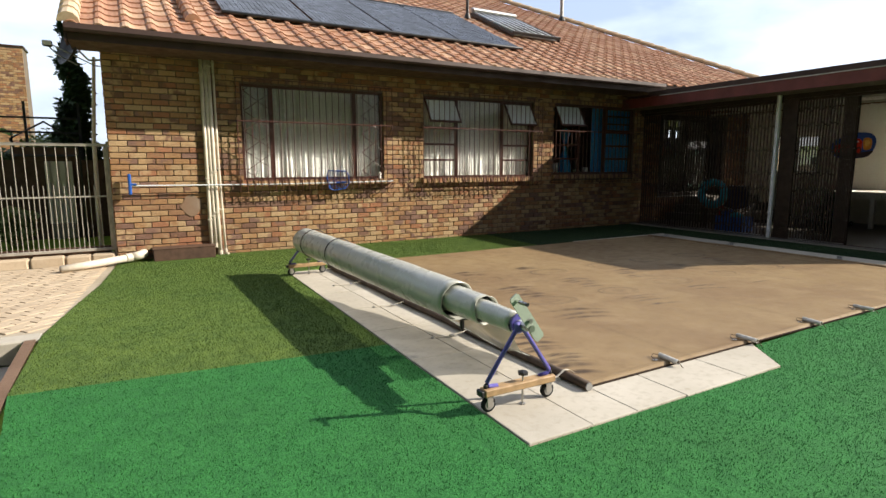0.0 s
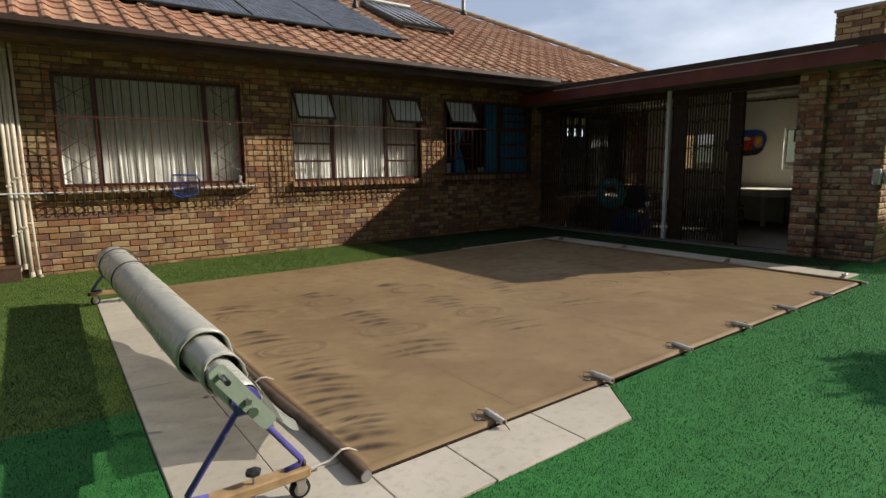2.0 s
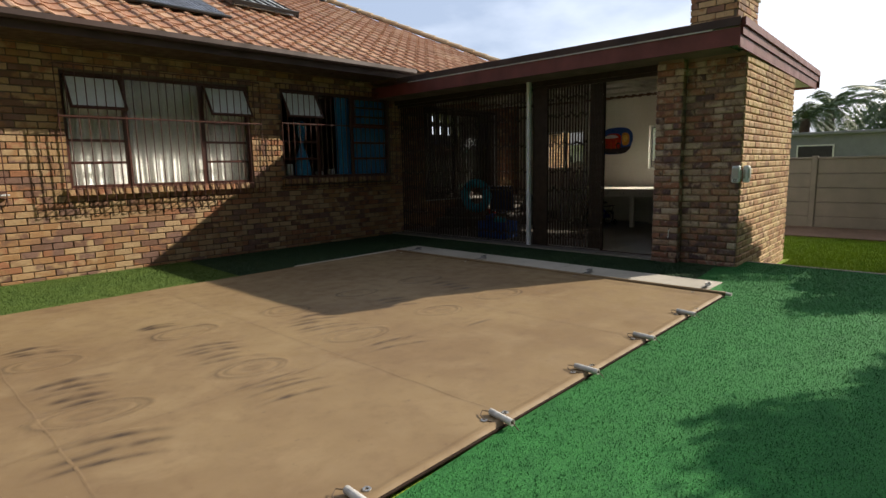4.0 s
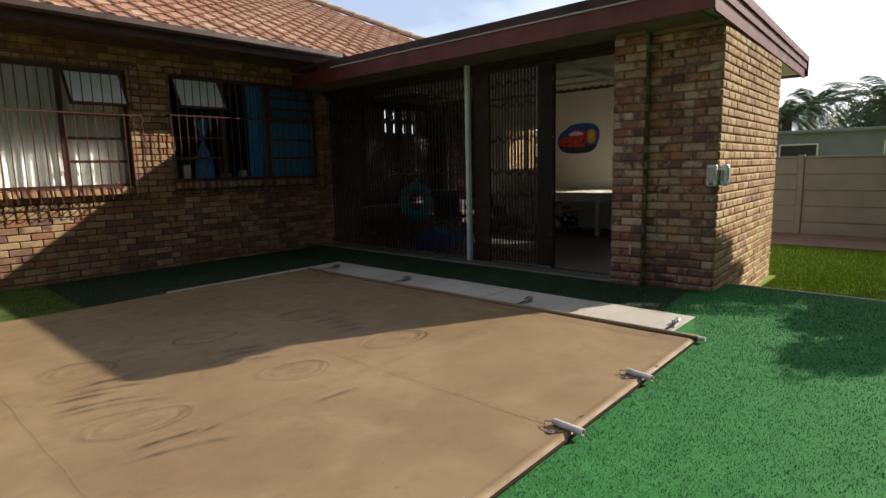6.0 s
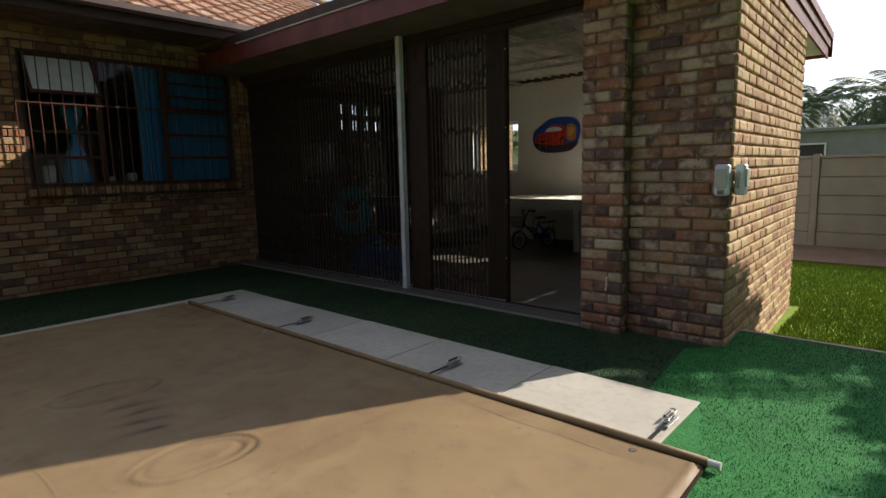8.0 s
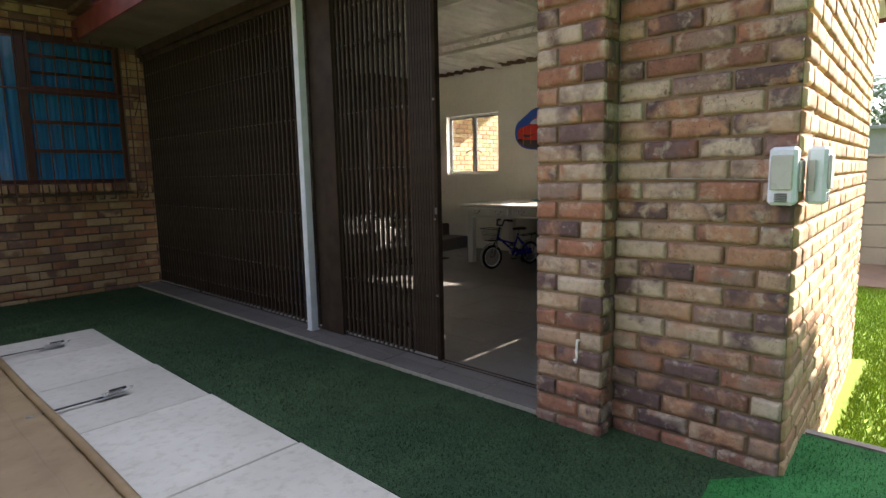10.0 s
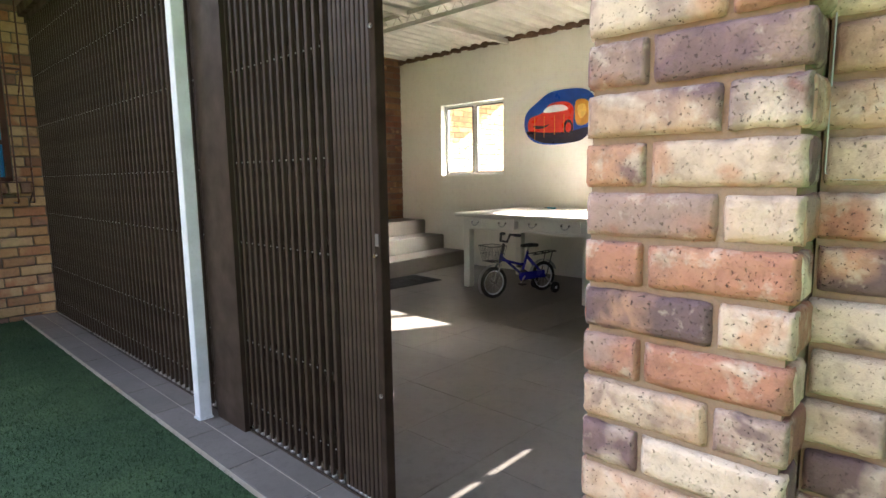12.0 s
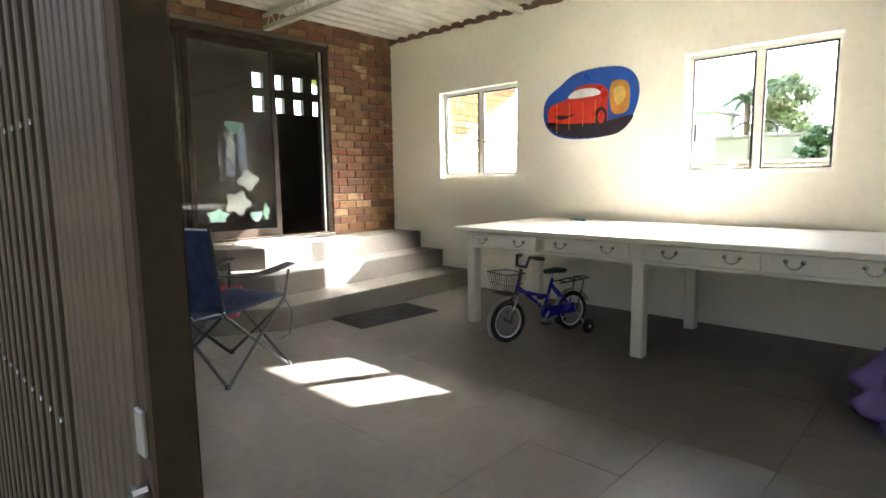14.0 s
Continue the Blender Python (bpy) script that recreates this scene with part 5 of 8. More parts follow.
# ---- gate of the veranda ----
def trellis(name, label, y0, y1, uprights, tight, seed):
    root = thing(name, (GATE_X, y0, 0.035), label, "security gate")
    L, H = y1 - y0, 2.47
    ys_ = []
    if tight:
        n1 = uprights - tight
        span = L - tight * 0.024
        ys_ = [i * 0.024 for i in range(tight)] + [tight * 0.024 + span * (i + 0.5) / n1 for i in range(n1)]
    else:
        ys_ = [L * (i + 0.5) / uprights for i in range(uprights)]
    bmu = bmesh.new()
    box(bmu, -0.008, 0.008, -0.009, 0.009, 0.02, H, bevel=0.002)
    me = bpy.data.meshes.new("upright")
    bmu.to_mesh(me)
    bmu.free()
    me.materials.append(M["brown_steel"])
    for y in ys_:
        for s in (-1, 1):
            if tight and y < tight * 0.024 and s > 0:
                continue
            ob = new("upright", me)
            ob.parent = root
            ob.location = (0.0145 * s, y + 0.012 * s, 0)
    zs = (0.16, 0.42, 0.9, 1.2, 1.62, 2.05, 2.32)
    for z0 in zs:
        z = z0
        bm = bmesh.new()
        for k, (a, b) in enumerate(zip(ys_[tight:], ys_[tight + 1:])):
            g = b - a
            z = z0 + 0.022 * math.sin(k * 1.7 + z0 * 9) + 0.012 * math.sin(k * 4.1)
            hgt = 0.5 * math.sqrt(max(0.0005, 0.15 ** 2 - g * g))
            for s in (-1, 1):
                tube(bm, [(0.0, a, z - hgt * s * 0.6), (0.0, b, z + hgt * s * 0.6)], 0.0045, 4)
        part("lattice", bm, M["brown_steel"], root)
        bm = bmesh.new()
        for y in ys_[tight:]:
            for dx in (-0.0245, 0.0245):
                lathe(bm, [(0.004, -0.001), (0.003, 0.001), (0.0005, 0.0015)], 6, (dx, y, z), "x")
        part("rivet", bm, M["steel"], root)["kind"] = "stuff"
    bm = bmesh.new()
    for y in ys_:
        lathe(bm, [(0.001, 0.0), (0.012, 0.002), (0.013, 0.012), (0.006, 0.022)], 8, (0, y, -0.005))
    part("roller", bm, M["steel"], root)["kind"] = "stuff"
    return root, ys_, H


g1, ys1, H = trellis("trellis_gate", "dark brown steel trellis security gate drawn closed across the veranda", 6.10, 9.27, 49, 0, 1)
g2, ys2, H = trellis("trellis_gate_leaf", "dark brown steel trellis security gate half folded beside the white post", 4.87, 5.83, 24, 9, 2)
part("lock_post", boxes((-0.02, 0.02, -0.045, -0.015, 0.0, H), bevel=0.003), M["dark_cord"], g2)
part("lock_plate", boxes((-0.024, -0.02, -0.04, -0.022, 0.93, 0.97), bevel=0.001), M["threshold"], g2)
part("bolt", tubes([[(-0.022, -0.03, 0.90), (-0.034, -0.03, 0.90)]], 0.006, 8), M["chrome"], g2)
for z in (0.42, 1.62, 2.3):
    part("screw", lathe(bmesh.new(), [(0.008, -0.004), (0.007, 0.001), (0.001, 0.003)], 8, (-0.022, -0.03, z), "x"), M["steel"], g2)
structure("gate_track", boxes((GATE_X - 0.02, GATE_X - 0.012, 3.95, 9.31, 0.03, 0.036), (GATE_X + 0.012, GATE_X + 0.02, 3.95, 9.31, 0.03, 0.036)), M["brown_steel"], "narrow steel floor track of the gate")
structure("gate_top_track", boxes((GATE_X - 0.025, GATE_X + 0.025, 3.95, 9.31, 2.51, 2.558)), M["brown_steel"], "dark steel top track of the gate")
structure("gate_jamb", boxes((10.575, 10.6, 5.79, 6.06, 0.032, 2.56)), M["brown_steel"], "dark flat steel jamb behind the white post")
post = thing("veranda_post", (10.52, 6.10, 0.032), "white painted square steel post carrying the veranda roof", "post")
part("shaft", boxes((-0.03, 0.03, -0.03, 0.03, 0.008, 2.608), bevel=0.004), M["white_metal"], post)
part("foot", boxes((-0.034, 0.034, -0.034, 0.034, 0, 0.008)), M["white_metal"], post)

# threshold, in tiles
thr = structure("threshold", boxes((10.37, 10.66, 3.947, 9.34, -0.02, 0.026)), M["concrete"], "narrow grey tiled threshold under the gate")
y = 3.935
trnd = random.Random(3)
while y < 9.28:
    L = 0.4
    y2 = min(y + L, 9.34)
    for a, b in ((10.372, 10.50), (10.506, 10.655)):
        bm = boxes((a, b, y + 0.003, y2 - 0.003, 0.0, 0.030), bevel=0.002)
        part("threshold_tile", bm, M["threshold"], thr)
    y += L

# garden wall and the far things to the east
def precast_wall(x, y0, y1, z0, top):
    root = structure("garden_wall", boxes((x + 0.06, x + 0.065, y0, y1, z0, top - 0.05)), M["precast"], "precast concrete panel wall with posts")
    n = int((y1 - y0) / 1.55)
    for i in range(n + 1):
        y = y0 + (y1 - y0) * i / n
        part("post", boxes((x - 0.04, x + 0.09, y - 0.06, y + 0.06, z0, top + 0.03), bevel=0.012), M["precast"], root)
        if i < n:
            y2 = y0 + (y1 - y0) * (i + 1) / n
            rows = 5
            hh = (top - z0 - 0.05) / rows
            for r in range(rows):
                part("panel", boxes((x - 0.005, x + 0.045, y + 0.06, y2 - 0.06, z0 + r * hh + 0.004, z0 + (r + 1) * hh - 0.004), bevel=0.01), M["precast"], root)
            part("coping", boxes((x - 0.03, x + 0.08, y + 0.06, y2 - 0.06, top - 0.05, top), bevel=0.01), M["precast"], root)


precast_wall(18.6, -9.0, 24.0, -0.35, 1.38)
structure("garden_path", boxes((16.6, 18.55, -9, 24, -0.32, -0.262)), M["soil"], "bare reddish strip beside the garden wall")
structure("turf_edging", boxes((10.985, 11.03, -4.0, 2.92, -0.3, 0.008)), M["concrete"], "pale concrete edging")

bm = boxes((28, 36, -14, 9, -0.3, 2.28))
nb = thing("neighbour_building", (32, 0.9, -0.3), "low grey plastered building with a flat roof behind the garden wall", "building")
part("wall", boxes((-4, 4, -10, 5.2, 0, 2.5)), M["grey_plaster"], nb)
part("roof", boxes((-4.15, 4.15, -10.15, 5.35, 2.5, 2.62), bevel=0.02), M["grey_plaster"], nb)
for y in (-6, -3, 0.8, 3.8):
    w = part("window", boxes((-4.03, -3.99, y, y + 1.1, 1.55, 2.1)), M["black"], nb)
    part("frame", boxes((-4.05, -4.0, y - 0.05, y, 1.5, 2.15), (-4.05, -4.0, y + 1.1, y + 1.15, 1.5, 2.15), (-4.05, -4.0, y, y + 1.1, 2.1, 2.15), (-4.05, -4.0, y, y + 1.1, 1.5, 1.55)), M["white_paint"], w)
bm.free()

# neighbouring gable to the west
nh = thing("neighbour_house", (-6.75, 26.2, -0.3), "tall tan brick house end beyond the yard gate", "house")
ng = boxes((-3.5, 3.8, 0, 1.2, 0, 6.0))
part("wall", ng, M["mortar"], nh)
soup = Soup()
nrows = brick_rows(7.3, 0, 5.95, seed=31)
for c, z, l, q in nrows:
    soup.add(*BRICK_KINDS[int(q * 6)], Matrix.Translation((-3.5 + c, -0.004, z)) @ Matrix.Diagonal((l / 0.222, 1, 1, 1)))
part("bricks", soup, M["brick"], nh)["kind"] = "stuff"
part("roof", boxes((-3.6, 3.85, -0.03, 1.25, 6.0, 6.06)), M["maroon_dark"], nh)

# ---- the roller for the pool blanket ----
def bumpy_roll(bm, y0, y1, r0, r1, zc0, zc1, xc, n=60, seg=36, seed=0, spiral=0.012):
    rings = []
    for i in range(n + 1):
        u = i / n
        y = y0 + (y1 - y0) * u
        r, zc = r0 + (r1 - r0) * u, zc0 + (zc1 - zc0) * u
        ring = []
        for k in range(seg):
            a = 2 * math.pi * k / seg
            rr = r + spiral * (k / seg) + 0.004 * noise.noise((math.cos(a) * 2, y * 3, math.sin(a) * 2 + seed)) + 0.0025 * noise.noise((math.cos(a) * 7, y * 1.2, math.sin(a) * 7 + seed))
            ring.append(bm.verts.new((xc + rr * math.cos(a), y + 0.01 * math.sin(a * 2 + seed) * (u in (0, 1)), zc + rr * math.sin(a))))
        rings.append(ring)
    for a, b in zip(rings, rings[1:]):
        for k in range(seg):
            bm.faces.new((a[k], b[k], b[(k + 1) % seg], a[(k + 1) % seg]))
    for ring, s in ((rings[0], 1), (rings[-1], -1)):
        c = sum((v.co for v in ring), Vector()) / seg
        inner = [bm.verts.new(c + (v.co - c) * 0.93 + Vector((0, 0.004 * s, 0))) for v in ring]
        inner2 = [bm.verts.new(c + (v.co - c) * 0.9 + Vector((0, 0.22 * s, 0))) for v in ring]
        for k in range(seg):
            bm.faces.new((ring[k], inner[k], inner[(k + 1) % seg], ring[(k + 1) % seg]) if s < 0 else (ring[k], ring[(k + 1) % seg], inner[(k + 1) % seg], inner[k]))
            bm.faces.new((inner[k], inner2[k], inner2[(k + 1) % seg], inner[(k + 1) % seg]) if s < 0 else (inner[k], inner[(k + 1) % seg], inner2[(k + 1) % seg], inner2[k]))
        bm.faces.new(inner2 if s < 0 else inner2[::-1])
    return bm


roller = thing("pool_cover_roller", (1.92, 4.6, 0.012), "pool blanket reel with rolled pale bubble sheet on purple-blue wheeled stand", "pool roller")
OX, OY, OZ = 1.92, 4.6, 0.012


def loc(p):
    return (p[0] - OX, p[1] - OY, p[2] - OZ)


bm = bmesh.new()
bumpy_roll(bm, 3.22 - OY, 6.98 - OY, 0.130, 0.156, 0.447, 0.43, 0.02, seed=1)
part("rolled_sheet", bm, M["bubble"], roller, "pale grey-green bubble sheet", smooth=True)
bm = bmesh.new()
bumpy_roll(bm, 2.86 - OY, 3.7 - OY, 0.090, 0.092, 0.462, 0.452, 0.012, n=14, seed=4)
part("rolled_sheet_step", bm, M["bubble"], roller, smooth=True)
bm = bmesh.new()
bumpy_roll(bm, 2.52 - OY, 3.3 - OY, 0.058, 0.068, 0.468, 0.463, 0.0, n=14, seed=7)
part("rolled_sheet_core", bm, M["bubble"], roller, smooth=True)
part("end_disc", tubes([[loc((1.915, 2.495, 0.478)), loc((1.915, 2.512, 0.478))]], 0.056, 24), M["blue_paint"], roller, "violet plastic end disc")
part("axle_sleeve", tubes([[loc((1.907, 2.40, 0.482)), loc((1.912, 2.493, 0.479))]], 0.026, 14), M["white_metal"], roller)
part("axle", tubes([[loc((1.9, 2.36, 0.485)), loc((1.94, 7.05, 0.442))]], 0.02, 10), M["steel"], roller)
for y, r, z, x in ((6.62, 0.165, 0.433, 0.02), (5.72, 0.154, 0.438, 0.02), (3.52, 0.107, 0.456, 0.012)):
    bm = bmesh.new()
    tube(bm, [(x + 0.006 + (r + 0.0065) * math.cos(a), y - OY + 0.006 * math.sin(a * 2), z + (r + 0.0065) * math.sin(a)) for a in [2 * math.pi * k / 40 for k in range(40)]], 0.005, 6, closed=True)
    part("strap", bm, M["black"], roller)
# loose hanging flap of the sheet
bm = bmesh.new()
nu, nv = 44, 16
gridv = []
for i in range(nu + 1):
    u = i / nu
    y = 2.82 + 3.1 * u
    row = []
    reach = max(0.02, (1 - u ** 1.6) * min(1, 0.72 + u * 2.2))
    for k in range(nv + 1):
        v = k / nv
        x = 2.06 + 0.26 * v * reach + 0.012 * math.sin(9 * y + 5 * v)
        z = 0.40 - (0.355 * reach) * (math.sin(v * 1.45)) / math.sin(1.45) + 0.008 * math.sin(13 * y + 7 * v)
        row.append(bm.verts.new(loc((x, y + 0.04 * math.sin(4 * v), max(z, 0.022)))))
    gridv.append(row)
for i in range(nu):
    for k in range(nv):
        bm.faces.new((gridv[i][k], gridv[i + 1][k], gridv[i + 1][k + 1], gridv[i][k + 1]))
part("loose_flap", bm, M["clear_flap"], roller, smooth=True)
part("clamp", boxes((0.08, 0.16, 3.30 - OY, 3.37 - OY, 0.27, 0.31), (0.10, 0.13, 3.31 - OY, 3.34 - OY, 0.2, 0.27), bevel=0.008), M["black"], roller)


def stand(y, xl, xr, top, label):
    st = thing("roller_stand", (0, 0, 0), "", "")
    st.parent = roller
    for k in ("category", "label"):
        if k in st:
            del st[k]
    st.location = loc(((xl + xr) / 2, y, 0.012))
    w = (xr - xl) / 2
    part("base_bar", boxes((-w - 0.04, w + 0.04, -0.035, 0.035, 0.098, 0.14), bevel=0.006), M["wood"], st)
    part("bar_end", boxes((-w - 0.062, -w - 0.042, -0.03, 0.03, 0.1, 0.136), bevel=0.004), M["black"], st)
    bm = bmesh.new()
    for s in (-1, 1):
        tube(bm, [(s * (w - 0.06), 0.0, 0.142), (s * (w - 0.0), 0.0, 0.150), (s * (w + 0.012), 0.0, 0.172), (s * 0.03, 0, top - 0.02), (0, 0, top)], 0.013, 10)
    part("a_frame", bm, M["blue_paint"], st, smooth=True)
    part("bearing", boxes((-0.035, 0.035, -0.018, 0.018, top - 0.03, top + 0.03), bevel=0.01), M["blue_paint"], st)
    for s in (-1, 1):
        c = new("caster")
        c.parent = st
        c.location = (s * (w - 0.0), 0.0, 0)
        part("caster_fork", boxes((-0.02, 0.02, -0.023, -0.018, 0.035, 0.095), (-0.02, 0.02, 0.018, 0.023, 0.035, 0.095), (-0.025, 0.025, -0.023, 0.023, 0.088, 0.097), bevel=0.002), M["steel"], c)
        bm = bmesh.new()
        lathe(bm, [(0.012, -0.014), (0.036, -0.015), (0.043, -0.011), (0.045, 0), (0.043, 0.011), (0.036, 0.015), (0.012, 0.014), (0.012, -0.014)], 24, (0, 0, 0.0455), "y")
        part("caster_wheel", bm, M["rubber"], c, "black rubber wheel", smooth=True)
        bm = bmesh.new()
        lathe(bm, [(0.001, -0.018), (0.014, -0.018), (0.03, -0.0145)], 16, (0, 0, 0.0455), "y")
        lathe(bm, [(0.001, 0.018), (0.014, 0.018), (0.03, 0.0145)], 16, (0, 0, 0.0455), "y")
        part("caster_hub", bm, M["galv"], c)
        part("bolt", lathe(bmesh.new(), [(0.012, 0.14), (0.013, 0.155), (0.006, 0.168), (0.001, 0.17)], 8, (s * 0.02, 0, 0)), M["black"], c)
    part("jack_rod", tubes([[(0.02, -0.012, 0.006), (0.02, -0.012, 0.18)]], 0.006, 8), M["steel"], st)
    part("jack_foot", lathe(bmesh.new(), [(0.001, 0.0), (0.018, 0.0), (0.018, 0.007), (0.001, 0.009)], 12, (0.02, -0.012, 0)), M["steel"], st)
    bm = bmesh.new()
    lathe(bm, [(0.001, 0.176), (0.03, 0.18), (0.032, 0.196), (0.012, 0.204), (0.001, 0.205)], 6, (0.02, -0.012, 0))
    part("jack_knob", bm, M["black"], st)


stand(2.46, 1.68, 2.10, 0.46, "near")
stand(6.97, 1.74, 2.14, 0.42, "far")
# crank plate with its two pins
cr = new("crank")
cr.parent = roller
cr.location = loc((1.87, 2.37, 0.55))
cr.rotation_euler = (0, radians(-36), 0)
bm = bmesh.new()
prism(bm, [(-0.033, -0.15), (-0.023, -0.165), (0.023, -0.165), (0.033, -0.15), (0.033, 0.15), (0.022, 0.165), (-0.022, 0.165), (-0.033, 0.15)], -0.004, 0.004)
bm.transform(Matrix.Rotation(radians(90), 4, "X"))
part("plate", bm, M["plate_green"], cr)
part("handle_pin", tubes([[(0.0, -0.004, 0.13), (0.0, -0.09, 0.13)]], 0.011, 10), M["chrome"], cr)
part("grip", tubes([[(0.0, -0.03, 0.13), (0.0, -0.10, 0.13)]], 0.011, 12), M["black"], cr)
part("nut", tubes([[(0.0, -0.006, -0.02), (0.0, -0.022, -0.02)]], 0.013, 6), M["steel"], cr)

# ---- edge of the cover: batten, straps, tubes and ropes ----
batten = thing("cover_batten", (2.38, 2.4, 0.012), "brown covered pipe along the edge of the pool cover", "pipe")
bm = bmesh.new()
tube(bm, [(0.0 - 0.004 * i + 0.006 * math.sin(i), 0.2 * i * 1.2, 0.03) for i in range(21)], 0.029, 12)
part("pipe", bm, M["batten"], batten, smooth=True)
part("end_cap", tubes([[(0, -0.008, 0.026), (0, 0.012, 0.026)]], 0.026, 14), M["galv"], batten)
for k, (y, x) in enumerate(((2.62, 2.1), (3.75, 2.05), (4.9, 2.02), (6.05, 2.0), (7.05, 2.0))):
    s = thing("tie_strap", (2.2, y, 0.013), "pale webbing strap tying the cover edge to the paving", "strap", "straps along the cover edge")
    bm = bmesh.new()
    pts = [(x - 2.2, 0.05, 0.004), (x - 2.13, 0.03, 0.006), (-0.02, 0.0, 0.012), (0.10, -0.02, 0.035), (0.16, -0.022, 0.07), (0.2, -0.024, 0.066), (0.24, -0.024, 0.04)]
    for (xa, ya, za), (xb, yb, zb) in zip(pts, pts[1:]):
        a = [bm.verts.new(p) for p in ((xa, ya - 0.007, za), (xb, yb - 0.007, zb), (xb, yb + 0.007, zb), (xa, ya + 0.007, za))]
        b = [bm.verts.new(p) for p in ((xa, ya - 0.007, za + 0.003), (xb, yb - 0.007, zb + 0.003), (xb, yb + 0.007, zb + 0.003), (xa, ya + 0.007, za + 0.003))]
        bm.faces.new(a[::-1]), bm.faces.new(b)
        for i in range(4):
            bm.faces.new((a[i], a[(i + 1) % 4], b[(i + 1) % 4], b[i]))
    part("webbing", bm, M["pvc"], s)
    part("buckle", boxes((-0.02, 0.02, -0.016, 0.016, 0.01, 0.022), bevel=0.003), M["steel"], s)
    part("anchor", lathe(bmesh.new(), [(0.001, 0.012), (0.012, 0.01), (0.014, 0.0)], 10, (x - 2.2, 0.05, 0)), M["steel"], s)


def edge_y(x):
    return CY0 + 0.08 * (x - CX0) / 6.4


for k, x in enumerate((3.21, 4.13, 5.08, 5.99, 6.88, 7.76)):
    a = -6 + 5 * math.sin(k * 2.3)
    r = thing("tie_tube", (x, edge_y(x) + 0.03, 0.026), "short white plastic tube on the rope at the cover's edge", "tube", "tubes along the cover edge", a)
    bm = bmesh.new()
    lathe(bm, [(0.013, -0.085), (0.018, -0.085), (0.018, 0.085), (0.013, 0.085), (0.013, -0.085)], 16, (0, 0, 0.02), "y")
    part("tube", bm, M["tube_grey"], r, smooth=False)
    bm = bmesh.new()
    tube(bm, [(-0.0, 0.085, 0.02), (-0.03, 0.12, 0.022), (-0.06, 0.1, 0.012), (-0.075, 0.05, 0.006), (-0.05, 0.0, 0.006), (-0.02, 0.0, 0.006)], 0.003, 6)
    tube(bm, [(0.0, 0.09, 0.02), (0.0, -0.09, 0.02), (0.01, -0.12, -0.01)], 0.003, 6)
    part("rope", bm, M["bark"], r)
    part("eyelet", lathe(bmesh.new(), [(0.009, 0.0), (0.018, 0.001), (0.018, 0.004), (0.009, 0.005)], 12, (-0.075, 0.05, 0.004)), M["steel"], r)
for x, y in ((9.07, 2.78), (9.02, 4.16), (9.05, 5.87), (9.08, 7.24)):
    r = thing("strap_tensioner", (x, y, 0.024), "steel spring tensioner with dark strap on the paving", "tensioner", "tensioners along the far paving")
    bm = bmesh.new()
    tube(bm, [(-0.06 + 0.1 * i / 60, 0.011 * math.cos(i * 0.9), 0.016 + 0.011 * math.sin(i * 0.9)) for i in range(61)], 0.0028, 5)
    part("spring", bm, M["steel"], r)
    part("plate", boxes((-0.09, 0.06, -0.022, 0.022, 0.0, 0.004), bevel=0.001), M["galv"], r)
    part("hook", tubes([[(0.04, 0, 0.016), (0.08, 0, 0.02), (0.1, 0.02, 0.02), (0.09, 0.035, 0.02)]], 0.005, 6), M["steel"], r)
    part("strap", boxes((-0.34, -0.06, -0.01, 0.01, 0.006, 0.009)), M["black"], r)
    part("lever", boxes((-0.02, 0.07, 0.022, 0.03, 0.01, 0.03), bevel=0.003), M["black"], r)
r = thing("edge_pipe", (CX1 + 0.005, CY0 + 0.07, 0.012), "long pipe sleeved in the cover's hem beside the far paving", "pipe")
part("sleeve", tubes([[(0.004 * math.sin(i * 0.7), i * 0.244, 0.024) for i in range(21)]], 0.021, 10), M["cover"], r, "brown fabric sleeve", smooth=True)
part("pipe_end", tubes([[(0, -0.055, 0.024), (0, -0.004, 0.024)]], 0.017, 12), M["tube_grey"], r, "pale plastic pipe end")

# ---- along the house wall ----
for k, (x, r, top) in enumerate(((1.10, 0.027, 3.0), (1.155, 0.022, 3.0), (1.205, 0.03, 3.0), (1.27, 0.018, 3.0))):
    p = thing("downpipe", (x, WALL_Y - 0.06, 0.0), "cream white plastic pipe running down the brick wall", "pipe", "pipes on the house wall")
    lean = (0.0, 0.012, 0.02, 0.035)[k]
    low = (0.1, 0.12, 0.0, 0.02)[k]
    part("pipe", tubes([[(0, 0, top), (0, 0, 1.5), (lean * 0.6, 0, 0.6), (lean, 0, low)]], r, 12), M["pvc"], p, smooth=True)
    for z in (2.75, 1.18, 0.55):
        zz = z + 0.05 * k
        part("clip", boxes((-r - 0.006, r + 0.006, -r - 0.004, 0.055, zz, zz + 0.022), bevel=0.002), M["pvc"], p)
    part("collar", tubes([[(lean, 0, low), (lean, 0, low + 0.07)]], r + 0.006, 12), M["pvc"], p)
part("elbow", tubes([[(0.035, 0, 0.03), (0.05, -0.03, 0.02), (0.06, -0.09, 0.02)]], 0.02, 10), M["pvc"], p)

pole = thing("pool_net", (2.1, WALL_Y - 0.13, 1.1), "long thin pool pole with blue leaf net on wall brackets", "pool net")
part("pole", tubes([[(-2.05, 0, 0.0), (0.0, 0, -0.012), (2.1, 0, 0.01)]], 0.011, 8), M["white_metal"], pole)
bm = bmesh.new()
fr = [(0.88, 0.2), (1.2, 0.19), (1.245, 0.12), (1.25, -0.02), (1.18, -0.1), (0.98, -0.13), (0.9, -0.1), (0.86, 0.08)]
tube(bm, [(x, -0.02, z) for x, z in fr], 0.012, 8, closed=True)
part("net_frame", bm, M["blue_plastic"], pole, "blue plastic frame", smooth=True)
bm = bmesh.new()
